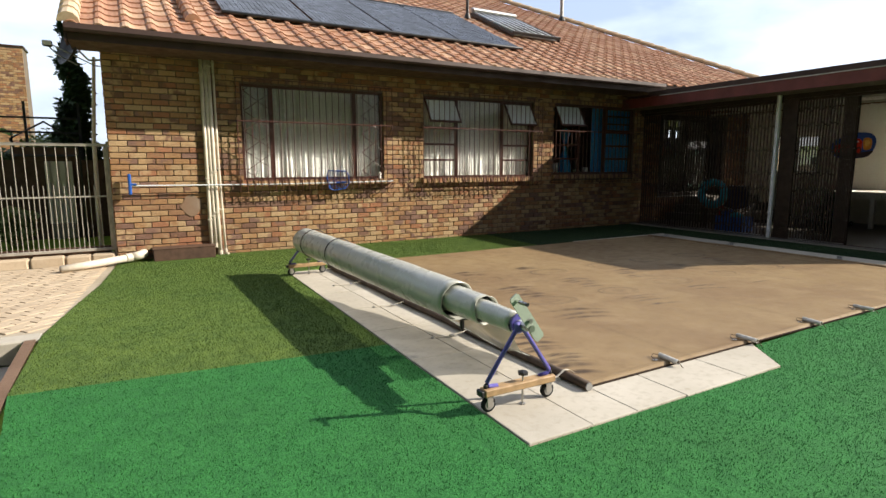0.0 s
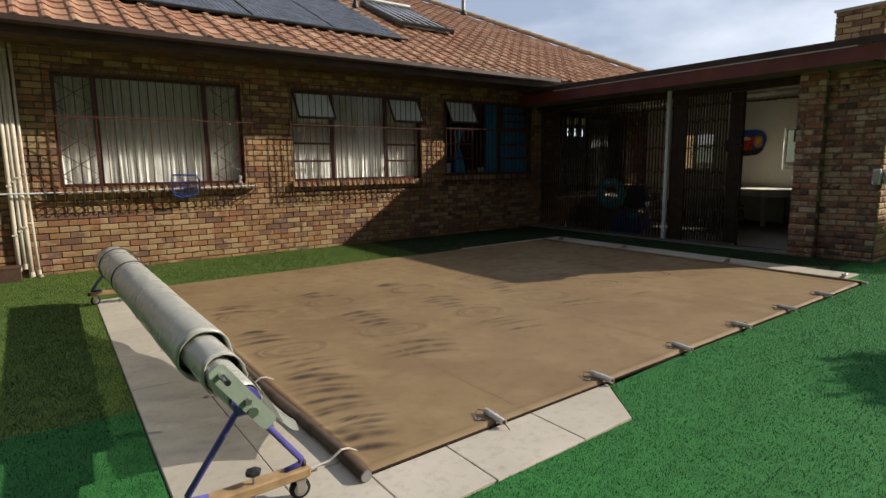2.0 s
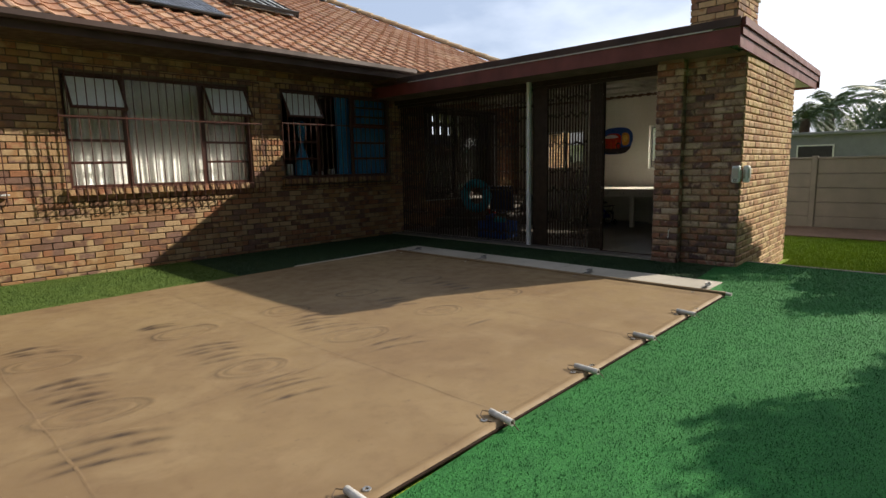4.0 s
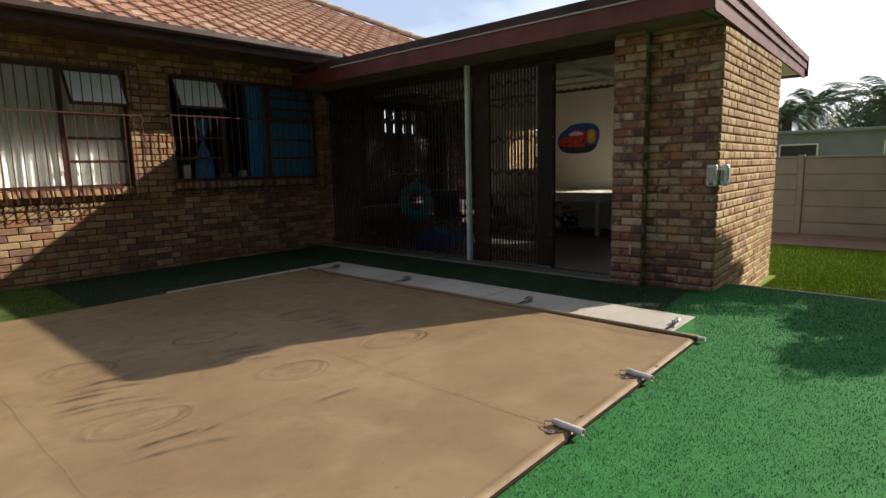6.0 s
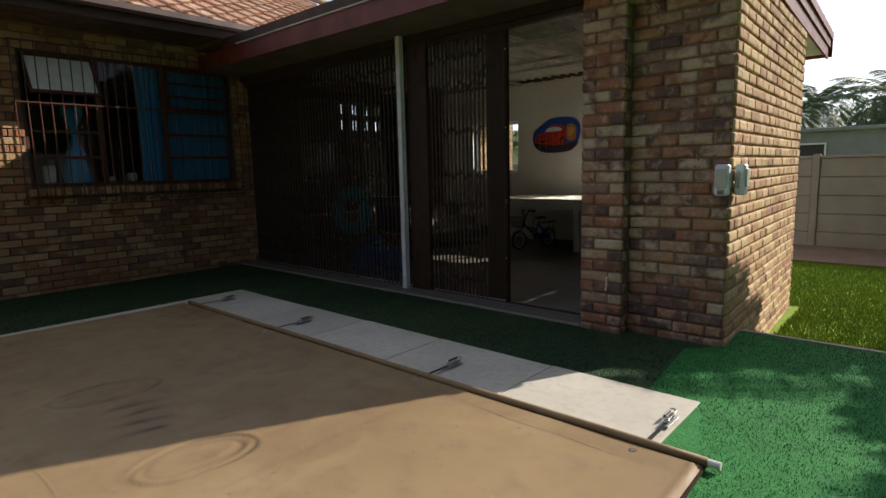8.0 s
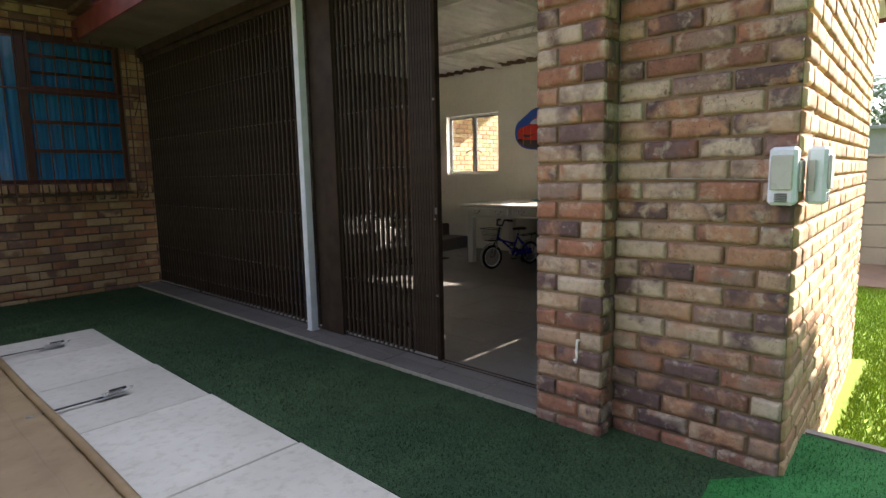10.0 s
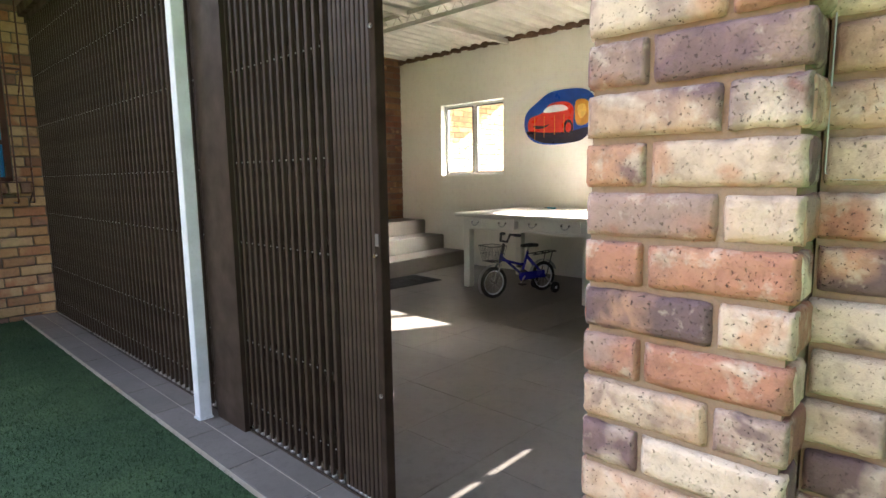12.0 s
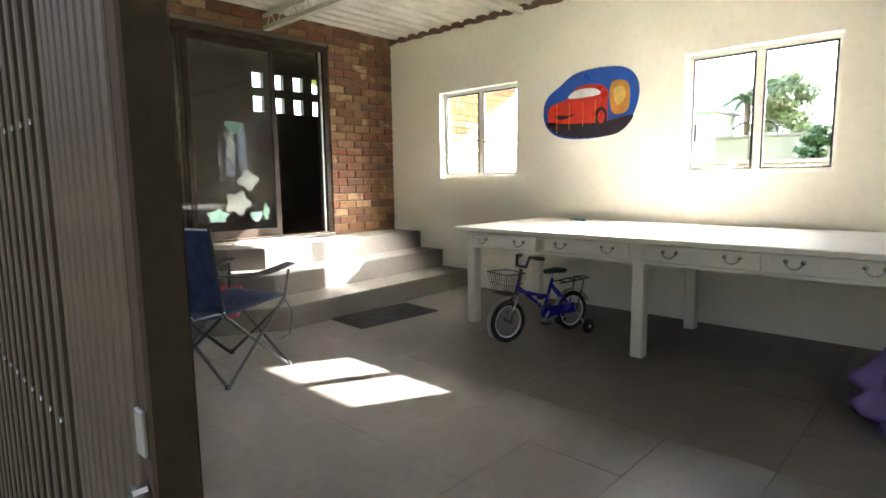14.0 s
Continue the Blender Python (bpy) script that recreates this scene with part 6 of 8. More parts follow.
for i in range(9):
    u = i / 8
    tube(bm, [(0.89 + 0.33 * u, -0.02, 0.19), (0.90 + 0.3 * u, 0.03, 0.05), (0.93 + 0.25 * u, -0.015, -0.1 + 0.02 * u)], 0.0025, 4)
    tube(bm, [(0.88, -0.02, 0.18 - 0.27 * u), (1.05, 0.03, 0.17 - 0.26 * u), (1.23, -0.02, 0.17 - 0.24 * u)], 0.0025, 4)
part("mesh", bm, M["blue_plastic"], pole)
part("net_socket", tubes([[(1.02, 0, -0.005), (1.2, -0.02, 0.0)]], 0.016, 8), M["blue_plastic"], pole)
for x in (-1.0, 0.4, 1.9):
    part("bracket", tubes([[(x, 0.12, -0.03), (x, 0.0, -0.026), (x, -0.02, -0.01), (x, -0.02, 0.015)]], 0.004, 6), M["steel"], pole)
br = thing("pool_brush", (0.05, WALL_Y - 0.14, 1.12), "blue plastic pool brush hanging on the end of a pole", "brush")
part("head", boxes((-0.022, 0.022, -0.02, 0.02, -0.15, 0.15), bevel=0.012), M["blue_plastic"], br)
part("bristles", boxes((-0.016, 0.016, 0.021, 0.05, -0.14, 0.14)), M["bike_blue"], br)
part("socket", tubes([[(0.022, 0, 0), (0.09, 0, 0)]], 0.015, 8), M["blue_plastic"], br)
orn = thing("sill_ornament", (3.98, WALL_Y - 0.02, 1.15), "small white plaster ornament on the window sill", "ornament")
part("figure", lathe(bmesh.new(), [(0.001, 0), (0.035, 0.0), (0.03, 0.02), (0.018, 0.05), (0.028, 0.08), (0.024, 0.11), (0.001, 0.125)], 16), M["white_paint"], orn, smooth=True)

pl = thing("timber_planter", (0.7, WALL_Y - 0.2, 0.0), "low dark brown timber box at the foot of the wall", "planter box")
part("front_board", boxes((-0.42, 0.42, -0.12, -0.09, 0, 0.17), bevel=0.005), M["wood_dark"], pl)
part("side_board", boxes((-0.42, -0.395, -0.088, 0.16, 0, 0.17), bevel=0.005), M["wood_dark"], pl)
part("side_board", boxes((0.395, 0.42, -0.088, 0.16, 0, 0.17), bevel=0.005), M["wood_dark"], pl)
part("lid", boxes((-0.43, 0.43, -0.125, 0.165, 0.171, 0.185), bevel=0.004), M["wood_dark"], pl)
dp = thing("drain_pipe", (-0.2, WALL_Y - 0.35, 0.0), "thick cream plastic drain pipe lying on the ground with an elbow", "pipe")
part("pipe", tubes([[(-0.62, -0.32, 0.045), (-0.3, -0.17, 0.06), (0.2, 0.06, 0.09)]], 0.05, 16), M["pvc"], dp, smooth=True)
part("elbow", tubes([[(0.2, 0.06, 0.09), (0.3, 0.11, 0.105), (0.36, 0.16, 0.12), (0.36, 0.28, 0.12)]], [0.06, 0.062, 0.06, 0.055], 16), M["pvc"], dp, smooth=True)
part("collar", tubes([[(0.13, 0.03, 0.086), (0.2, 0.06, 0.09)]], 0.062, 16), M["pvc"], dp)

fl = thing("flood_light", (-0.25, WALL_Y - 0.02, 2.75), "small floodlight on a thin bent arm at the house corner", "outdoor lamp")
part("arm", tubes([[(0.08, 0, 0.0), (0.0, -0.04, 0.0), (-0.25, -0.06, 0.12), (-0.46, -0.08, 0.22)]], 0.009, 8), M["galv"], fl)
part("lamp_body", boxes((-0.57, -0.46, -0.13, -0.03, 0.2, 0.27), bevel=0.012), M["black"], fl)
part("lamp_glass", boxes((-0.56, -0.47, -0.136, -0.131, 0.21, 0.26)), M["white_paint"], fl)
part("cable", tubes([[(-0.46, -0.06, 0.21), (-0.4, -0.05, 0.05), (-0.25, -0.05, -0.02), (-0.1, -0.03, 0.02)]], 0.003, 5), M["black"], fl)

# dish at the corner, seen nearly edge on
sd = thing("satellite_dish", (-0.16, WALL_Y + 0.12, 2.86), "small dark grey satellite dish on a bent arm", "satellite dish")
bm = lathe(bmesh.new(), [(0.001, 0.0), (0.1, 0.012), (0.2, 0.045), (0.28, 0.09), (0.285, 0.094), (0.28, 0.1), (0.2, 0.057), (0.1, 0.024), (0.001, 0.012)], 28)
bm.transform(Matrix.Translation((-0.30, -0.05, 0.12)) @ Matrix.Rotation(radians(25), 4, "Z") @ Matrix.Rotation(radians(-70), 4, "Y"))
part("bowl", bm, M["black"], sd, smooth=True)
part("arm", tubes([[(0.0, 0.0, 0.0), (-0.16, -0.02, -0.02), (-0.27, -0.04, 0.1)]], 0.014, 8), M["galv"], sd)
part("feed_arm", tubes([[(-0.3, -0.05, -0.1), (-0.5, -0.14, 0.0), (-0.6, -0.18, 0.1)]], 0.009, 6), M["galv"], sd)

# rough repair on the bricks
rep = bmesh.new()
rr = random.Random(14)
ring = [(0.86 + 0.16 * math.cos(a) * rr.uniform(0.75, 1.1), 0.78 + 0.17 * math.sin(a) * rr.uniform(0.75, 1.1)) for a in [2 * math.pi * k / 14 for k in range(14)]]
ra = [rep.verts.new((x, WALL_Y - 0.026, z)) for x, z in ring]
rb_ = [rep.verts.new((x + 0.004, WALL_Y - 0.002, z)) for x, z in ring]
rep.faces.new(ra[::-1])
for k in range(14):
    rep.faces.new((ra[k], ra[(k + 1) % 14], rb_[(k + 1) % 14], rb_[k]))
part("cement_patch", rep, M["mortar_pier"], wall_south, "rough sandy cement patch over the bricks")

# ---- yard gate and what is beyond ----
yg = thing("yard_gate", (-1.7, 9.5, 0.16), "galvanised steel tube gate with vertical bars and short spears", "gate")
part("frame", boxes((-1.5, 1.49, -0.02, 0.02, 0.0, 0.04), (-1.5, 1.49, -0.02, 0.02, 1.5, 1.54), (-1.5, -1.46, -0.02, 0.02, 0.04, 1.5), (1.45, 1.49, -0.02, 0.02, 0.04, 1.5), bevel=0.004), M["pale_steel"], yg)
part("mid_rail", boxes((-1.46, 1.45, -0.012, 0.012, 0.78, 0.8)), M["pale_steel"], yg)
for i in range(24):
    x = -1.4 + i * 0.12
    part("bar", tubes([[(x, 0, 0.04), (x, 0, 1.5)]], 0.005, 6), M["pale_steel"], yg)
    if i < 23:
        part("spear", tubes([[(x + 0.06, 0, 0.04), (x + 0.06, 0, 0.93), (x + 0.06, 0, 0.96)]], [0.005, 0.005, 0.001], 6), M["pale_steel"], yg)
part("kick_plate", boxes((-1.5, 1.45, 0.021, 0.026, -0.05, 0.07)), M["wood_dark"], yg)
gp = thing("gate_post", (-0.2, 9.5, -0.03), "grey steel gate post against the brick corner", "post")
part("shaft", boxes((-0.012, 0.02, -0.03, 0.03, 0, 1.76), bevel=0.003), M["galv"], gp)
kerb = structure("gate_kerb", boxes((-3.4, -0.2, 9.36, 9.66, -0.3, 0.09)), M["slab_joint"], "rough stone kerb under the gate")
krnd = random.Random(8)
x = -3.4
while x < -0.3:
    w = krnd.uniform(0.2, 0.42)
    bm = boxes((x + 0.008, min(x + w, -0.21) - 0.008, 9.32, 9.64, -0.03, 0.11 + krnd.uniform(-0.02, 0.02)), bevel=0.02)
    for v in bm.verts:
        v.co += Vector([krnd.uniform(-0.008, 0.008) for _ in range(3)])
    part("stone", bm, M["paver"], kerb, "yellow sandstone")
    x += w
tall = thing("leaning_pole", (-0.42, 10.6, -0.03), "pale leaning timber pole", "pole")
part("shaft", tubes([[(0, 0, 0), (0.03, 0, 1.8), (0.13, 0, 3.1)]], [0.035, 0.03, 0.025], 8), M["pvc"], tall)
structure("yard_wall", boxes((-9.0, -0.17, 13.2, 13.4, -0.03, 1.5)), M["wood_dark"], "dark weathered boundary wall")
wd = thing("white_door_panel", (-1.1, 13.1, -0.02), "weathered white panel leaning on the dark wall", "panel")
part("panel", boxes((-0.22, 0.22, -0.02, 0.02, 0.3, 1.75), bevel=0.004), M["plaster"], wd)
for i in range(3):
    part("batten", boxes((-0.16 + i * 0.13, -0.12 + i * 0.13, -0.032, -0.021, 0.32, 1.72)), M["slab"], wd)
part("foot", boxes((-0.2, 0.2, -0.05, 0.05, 0.0, 0.3), bevel=0.01), M["concrete"], wd)
shed = thing("wire_rack", (-1.2, 12.4, -0.03), "dark timber rack with a pitched wire frame", "rack")
part("frame", tubes([[(-0.5, 0, 0), (-0.5, 0, 1.9), (0.0, 0, 2.2), (0.5, 0, 1.85), (0.5, 0, 0)], [(-0.5, 0, 1.6), (0.5, 0, 1.6)]], 0.02, 6), M["black"], shed)
part("boards", boxes((-0.48, 0.48, 0.022, 0.04, 1.5, 1.75)), M["wood_dark"], shed)
fence = thing("rail_fence", (-2.6, 14.6, -0.03), "dark steel rail fence above the yard wall", "fence")
for i in range(5):
    part("fence_post", boxes((-2 + i * 0.95, -1.95 + i * 0.95, -0.02, 0.02, 0, 2.75)), M["black"], fence)
for z in (2.1, 2.4):
    part("fence_rail", boxes((-2, 1.85, 0.022, 0.04, z, z + 0.04)), M["black"], fence)
tarp = thing("blue_tarpaulin", (-3.0, 15.5, 0), "blue tarpaulin over a frame beyond the fence", "tarpaulin")
bm = bmesh.new()
tg = [[bm.verts.new((-0.9 + i * 0.15, j * 0.3, 2.25 + 0.06 * math.sin(i * 1.3 + j) - 0.02 * abs(i - 6))) for i in range(13)] for j in range(4)]
for j in range(3):
    for i in range(12):
        bm.faces.new((tg[j][i], tg[j][i + 1], tg[j + 1][i + 1], tg[j + 1][i]))
part("sheet", bm, M["cyan"], tarp, smooth=True)
part("frame", tubes([[(-0.9, 0, 0), (-0.9, 0, 2.15), (0.9, 0, 2.15), (0.9, 0, 0)]], 0.02, 6), M["black"], tarp)

# sunken steps and pavers at the left
structure("retaining_edge", boxes((-0.80, -0.725, -4, 5.4, -0.9, -0.0)), M["soil"], "brown retaining edge under the turf")
pit = structure("pit_steps", boxes((-3.0, -0.81, 4.9, 5.40, -0.9, -0.19), (-3.0, -0.81, 4.4, 4.897, -0.9, -0.38), (-3.0, -0.81, 3.9, 4.397, -0.9, -0.57), bevel=0.012), M["concrete"], "rough concrete steps going down beside the turf")
part("edge_slab", boxes((-3.0, -0.70, 5.401, 5.62, -0.19, -0.004), bevel=0.01), M["slab"], pit)
CURVE = [(-0.70, 5.62), (-0.6, 6.2), (-0.5, 6.62), (-0.36, 7.5), (-0.24, 8.5), (-0.2, 9.32)]
pv_poly = [(-4.0, 5.62)] + CURVE + [(-4.0, 9.32)]
bm = prism(bmesh.new(), pv_poly, -0.027, -0.012)
pavers = structure("yard_paving", bm, M["slab_joint"], "sandy clay pavers laid diagonally")
prn = random.Random(4)
bm0 = boxes((-0.104, 0.104, -0.052, 0.052, -0.05, 0.0), bevel=0.004)
pm = bpy.data.meshes.new("paver")
bm0.to_mesh(pm)
bm0.free()
pm.materials.append(M["paver"])
spots = []
ca, sa = math.cos(radians(38)), math.sin(radians(38))
for i in range(-40, 40):
    for j in range(-60, 60):
        u, v = i * 0.216 + (0.108 if j % 2 else 0), j * 0.110
        x, y = -2.0 + u * ca - v * sa, 7.2 + u * sa + v * ca
        if all(inside(x + dx, y + dy, pv_poly) for dx, dy in ((0.07, 0), (-0.07, 0), (0, 0.07), (0, -0.07))):
            spots.append((x, y))
spots.sort(key=lambda p: math.hypot(p[0] + 0.3, p[1] - 5.2))
for x, y in spots[:300]:
    ob = new("paver", pm)
    ob.parent = pavers
    ob.location = (x, y, 0.0 + prn.uniform(-0.004, 0.002))
    ob.rotation_euler = (prn.uniform(-0.01, 0.01), prn.uniform(-0.01, 0.01), radians(38) + prn.uniform(-0.02, 0.02))
soup = Soup()
pv = [v.co.copy() for v in pm.vertices]
pf = [list(f.vertices) for f in pm.polygons]
for x, y in spots[300:]:
    soup.add(pv, pf, Matrix.Translation((x, y, prn.uniform(-0.004, 0.002))) @ Matrix.Rotation(radians(38), 4, "Z"))
part("pavers", soup, M["paver"], pavers)["kind"] = "stuff"

# ---- on the pier ----
for k, (x, y, rz, lab) in enumerate(((10.455, 2.962, 0, "grey white beam sensor box on the brick corner"), (10.56, 2.875, 90, "grey white beam sensor box on a bracket round the corner"))):
    s = thing("beam_sensor", (x, y, 1.07), lab, "alarm sensor", "sensors on the brick corner", rz)
    part("body", boxes((-0.035, 0.03, -0.045, 0.045, 0, 0.21), bevel=0.012), M["white_metal"], s)
    part("lens", boxes((-0.046, -0.036, -0.036, 0.036, 0.055, 0.18), bevel=0.004), M["bubble"], s)
    part("grille", boxes(*[(-0.040, -0.0355, -0.02, 0.02, 0.012 + i * 0.007, 0.015 + i * 0.007) for i in range(5)]), M["black"], s)
    part("bracket", boxes((0.0, 0.05, -0.055, -0.046, 0.05, 0.16)) if k == 0 else boxes((-0.0, 0.02, 0.046, 0.06, 0.05, 0.16)), M["galv"], s)
hk = thing("wall_hook", (10.345, 3.72, 0.36), "small white plastic hook on the pilaster", "hook")
part("hook", tubes([[(0.0, 0.0, 0.08), (-0.015, 0.0, 0.085), (-0.02, 0, 0.06), (-0.012, 0.004, 0.0), (-0.02, 0.006, -0.02), (-0.03, 0.004, -0.005)]], 0.006, 8), M["white_paint"], hk)
wire = thing("thin_wire", (10.485, 3.612, 0.9), "thin pale wire clipped along the mortar joint", "cable")
part("cable", tubes([[(0, 0, 1.74), (-0.002, 0, 0.9), (0, 0.001, 0.285), (-0.003, -0.02, 0.275), (-0.003, -0.3, 0.27), (-0.003, -0.6, 0.262)]], 0.0014, 6), M["galv"], wire)

# ---- furniture of the veranda room ----
T = thing("drawer_table", (13.80, 5.87, FLOOR), "long cream painted table with four shallow drawers and brass-coloured drop handles", "table")
part("tabletop", boxes((-0.03, 1.22, -1.47, 1.5, 0.755, 0.79), bevel=0.006), M["table_paint"], T)
part("apron", boxes((0.055, 0.075, -1.36, 1.36, 0.62, 0.754), (1.08, 1.1, -1.36, 1.36, 0.62, 0.754), (0.075, 1.08, 1.34, 1.36, 0.62, 0.754), (0.075, 1.08, -1.36, -1.34, 0.62, 0.754)), M["table_paint"], T)
part("rail", boxes((0.04, 0.054, -1.36, 1.36, 0.62, 0.64)), M["table_paint"], T)
for x, y in ((0.05, 1.4), (0.05, 0.0), (0.05, -1.4), (0.98, 1.4), (0.98, 0.0), (0.98, -1.4)):
    part("leg", boxes((x, x + 0.08, y - 0.04, y + 0.04, 0.0, 0.754), bevel=0.005), M["table_paint"], T)
for k, (a, b) in enumerate(((0.72, 1.34), (0.06, 0.70), (-0.70, -0.06), (-1.34, -0.72))):
    d = new("drawer")
    d.parent = T
    out = -0.07 if k == 0 else 0.0
    d.location = (0.046 + out, (a + b) / 2, 0.645)
    w = (b - a) / 2
    part("drawer_front", boxes((-0.010, 0.008, -w + 0.003, w - 0.003, 0.0, 0.1), bevel=0.003), M["table_paint"], d)
    part("drawer_box", boxes((0.008, 0.4, -w + 0.02, -w + 0.03, 0.01, 0.08), (0.008, 0.4, w - 0.03, w - 0.02, 0.01, 0.08), (0.008, 0.4, -w + 0.03, w - 0.03, 0.01, 0.016)), M["table_paint"], d)
    for y in (-w * 0.55, w * 0.55):
        bm = tubes([[(-0.018, y - 0.04, 0.062), (-0.03, y - 0.035, 0.045), (-0.034, y - 0.02, 0.032), (-0.036, y, 0.028), (-0.034, y + 0.02, 0.032), (-0.03, y + 0.035, 0.045), (-0.018, y + 0.04, 0.062)]], 0.0055, 6)
        part("drawer_handle", bm, M["steel"], d, smooth=True)
        for s in (-0.04, 0.04):
            part("handle_boss", lathe(bmesh.new(), [(0.001, -0.028), (0.010, -0.025), (0.014, -0.018), (0.006, -0.011)], 10, (0, y + s, 0.064), "x"), M["chrome"], d, smooth=True)
kn = thing("box_cutter", (14.82, 6.86, FLOOR + 0.791), "small blue plastic cutter lying on the table", "knife", rz=70)
part("handle", boxes((-0.09, 0.05, -0.012, 0.012, 0, 0.018), bevel=0.005), M["cyan"], kn)
part("tip", boxes((0.05, 0.1, -0.007, 0.007, 0.004, 0.012), bevel=0.002), M["black"], kn)

mat_ = thing("door_mat", (13.55, 8.0, FLOOR), "thin dark rubber mat at the foot of the steps", "mat", rz=-3)
bm = boxes((-0.42, 0.42, -0.24, 0.24, 0, 0.008), bevel=0.003)
part("pad", bm, M["rubber"], mat_)
part("ribs", boxes(*[(-0.4, 0.4, -0.22 + i * 0.03, -0.208 + i * 0.03, 0.0085, 0.011) for i in range(15)]), M["rubber"], mat_)


# bicycle, along its own x, front wheel at -x
def bicycle(at, rz):
    B = thing("small_bicycle", at, "small purple-blue child's bicycle with a wire basket and training wheels", "bicycle", rz=rz)
    R = 0.152

    def wheel(x, name):
        w = new(name)
        w.parent = B
        w.location = (x, 0, R)
        bm = bmesh.new()
        tube(bm, [((R - 0.018) * math.cos(a), 0, (R - 0.018) * math.sin(a)) for a in [2 * math.pi * k / 36 for k in range(36)]], 0.018, 10, closed=True)
        part("tyre", bm, M["rubber"], w, smooth=True)
        bm = bmesh.new()
        tube(bm, [((R - 0.038) * math.cos(a), 0, (R - 0.038) * math.sin(a)) for a in [2 * math.pi * k / 36 for k in range(36)]], 0.007, 6, closed=True)
        part("rim", bm, M["white_metal"], w, smooth=True)
        bm = bmesh.new()
        for k in range(14):
            a = 2 * math.pi * k / 14
            tube(bm, [(0.012 * math.cos(a + 0.5), 0.014 * (-1) ** k, 0.012 * math.sin(a + 0.5)), ((R - 0.042) * math.cos(a), 0, (R - 0.042) * math.sin(a))], 0.0014, 4)
        part("spokes", bm, M["steel"], w)
        part("hub", tubes([[(0, -0.03, 0), (0, 0.03, 0)]], 0.015, 10), M["chrome"], w)
        return w

    wheel(-0.32, "front_wheel")
    wheel(0.30, "rear_wheel")
    hd = Vector((-0.235, 0, 0.40))
    part("fork", tubes([[(-0.32, 0.032, R), (-0.285, 0.032, 0.27), (-0.262, 0.026, 0.32), (-0.255, 0, 0.34)], [(-0.32, -0.032, R), (-0.285, -0.032, 0.27), (-0.262, -0.026, 0.32), (-0.255, 0, 0.34)]], 0.012, 8), M["chrome"], B, smooth=True)
    part("frame", tubes([[(-0.25, 0, 0.35), (-0.222, 0, 0.43)], [(-0.235, 0, 0.40), (0.02, 0, 0.20)], [(-0.24, 0, 0.37), (0.0, 0, 0.30), (0.07, 0, 0.30)], [(0.02, 0, 0.19), (0.10, 0, 0.42)], [(0.02, 0, 0.19), (0.30, 0.035, R)], [(0.02, 0, 0.19), (0.30, -0.035, R)], [(0.085, 0, 0.38), (0.30, 0.035, R)], [(0.085, 0, 0.38), (0.30, -0.035, R)]], 0.0125, 10), M["bike_blue"], B, smooth=True)
    part("handlebar", tubes([[(-0.222, 0, 0.43), (-0.20, 0, 0.52)], [(-0.12, -0.11, 0.60), (-0.18, -0.07, 0.61), (-0.20, -0.05, 0.54), (-0.20, 0.05, 0.54), (-0.18, 0.07, 0.61), (-0.12, 0.11, 0.60)]], 0.0125, 8), M["black"], B, smooth=True)
    for s in (-1, 1):
        part("grip", tubes([[(-0.15, s * 0.09, 0.605), (-0.095, s * 0.13, 0.598)]], 0.015, 10), M["black"], B)
    bm = bmesh.new()
    pts = [(-0.03, 0.0), (-0.02, 0.02), (0.04, 0.03), (0.11, 0.06), (0.15, 0.062), (0.165, 0.03)]
    prism(bm, [(x, y) for x, y in pts] + [(x, -y) for x, y in pts[::-1][:-1]], 0.0, 0.03)
    bmesh.ops.bevel(bm, geom=bm.edges[:], offset=0.008, segments=2, affect="EDGES")
    bmesh.ops.translate(bm, verts=bm.verts, vec=(0.04, 0, 0.465))
    part("saddle", bm, M["black"], B, "black and white saddle", smooth=True)
    part("seat_post", tubes([[(0.10, 0, 0.42), (0.115, 0, 0.467)]], 0.01, 8), M["chrome"], B)
    bm = tubes([[(0.13, 0.045, 0.385), (0.43, 0.05, 0.40), (0.45, 0.0, 0.40), (0.43, -0.05, 0.40), (0.13, -0.045, 0.385)], [(0.2, 0.045, 0.388), (0.2, -0.045, 0.388)], [(0.3, 0.05, 0.393), (0.3, -0.05, 0.393)], [(0.38, 0.05, 0.397), (0.38, -0.05, 0.397)], [(0.38, 0.05, 0.397), (0.31, 0.04, R)], [(0.38, -0.05, 0.397), (0.31, -0.04, R)]], 0.0055, 6)
    part("carrier", bm, M["black"], B)
    for x, a0, a1 in ((-0.32, 20, 150), (0.30, 20, 190)):
        bm = bmesh.new()
        for k in range(16):
            a, b = radians(a0 + (a1 - a0) * k / 16), radians(a0 + (a1 - a0) * (k + 1) / 16)
            if x < 0:
                a, b = math.pi - a + 0.9, math.pi - b + 0.9
            q = [bm.verts.new((x + 0.172 * math.cos(t_), y, R + 0.172 * math.sin(t_))) for t_, y in ((a, -0.022), (b, -0.022), (b, 0.022), (a, 0.022))]
            bm.faces.new(q)
        part("mudguard", bm, M["galv"], B, smooth=True)
    bm = bmesh.new()
    lathe(bm, [(0.001, -0.02), (0.06, -0.018), (0.06, -0.012), (0.001, -0.01)], 20, (0.02, -0.02, 0.19), "y")
    part("chainring", bm, M["black"], B)
    part("chain_guard", boxes((-0.04, 0.28, -0.05, -0.044, 0.15, 0.225), bevel=0.01), M["bike_blue"], B)
    part("crank_arm", tubes([[(0.02, -0.055, 0.19), (-0.04, -0.06, 0.12)], [(0.02, 0.04, 0.19), (0.08, 0.06, 0.26)]], 0.008, 6), M["steel"], B)
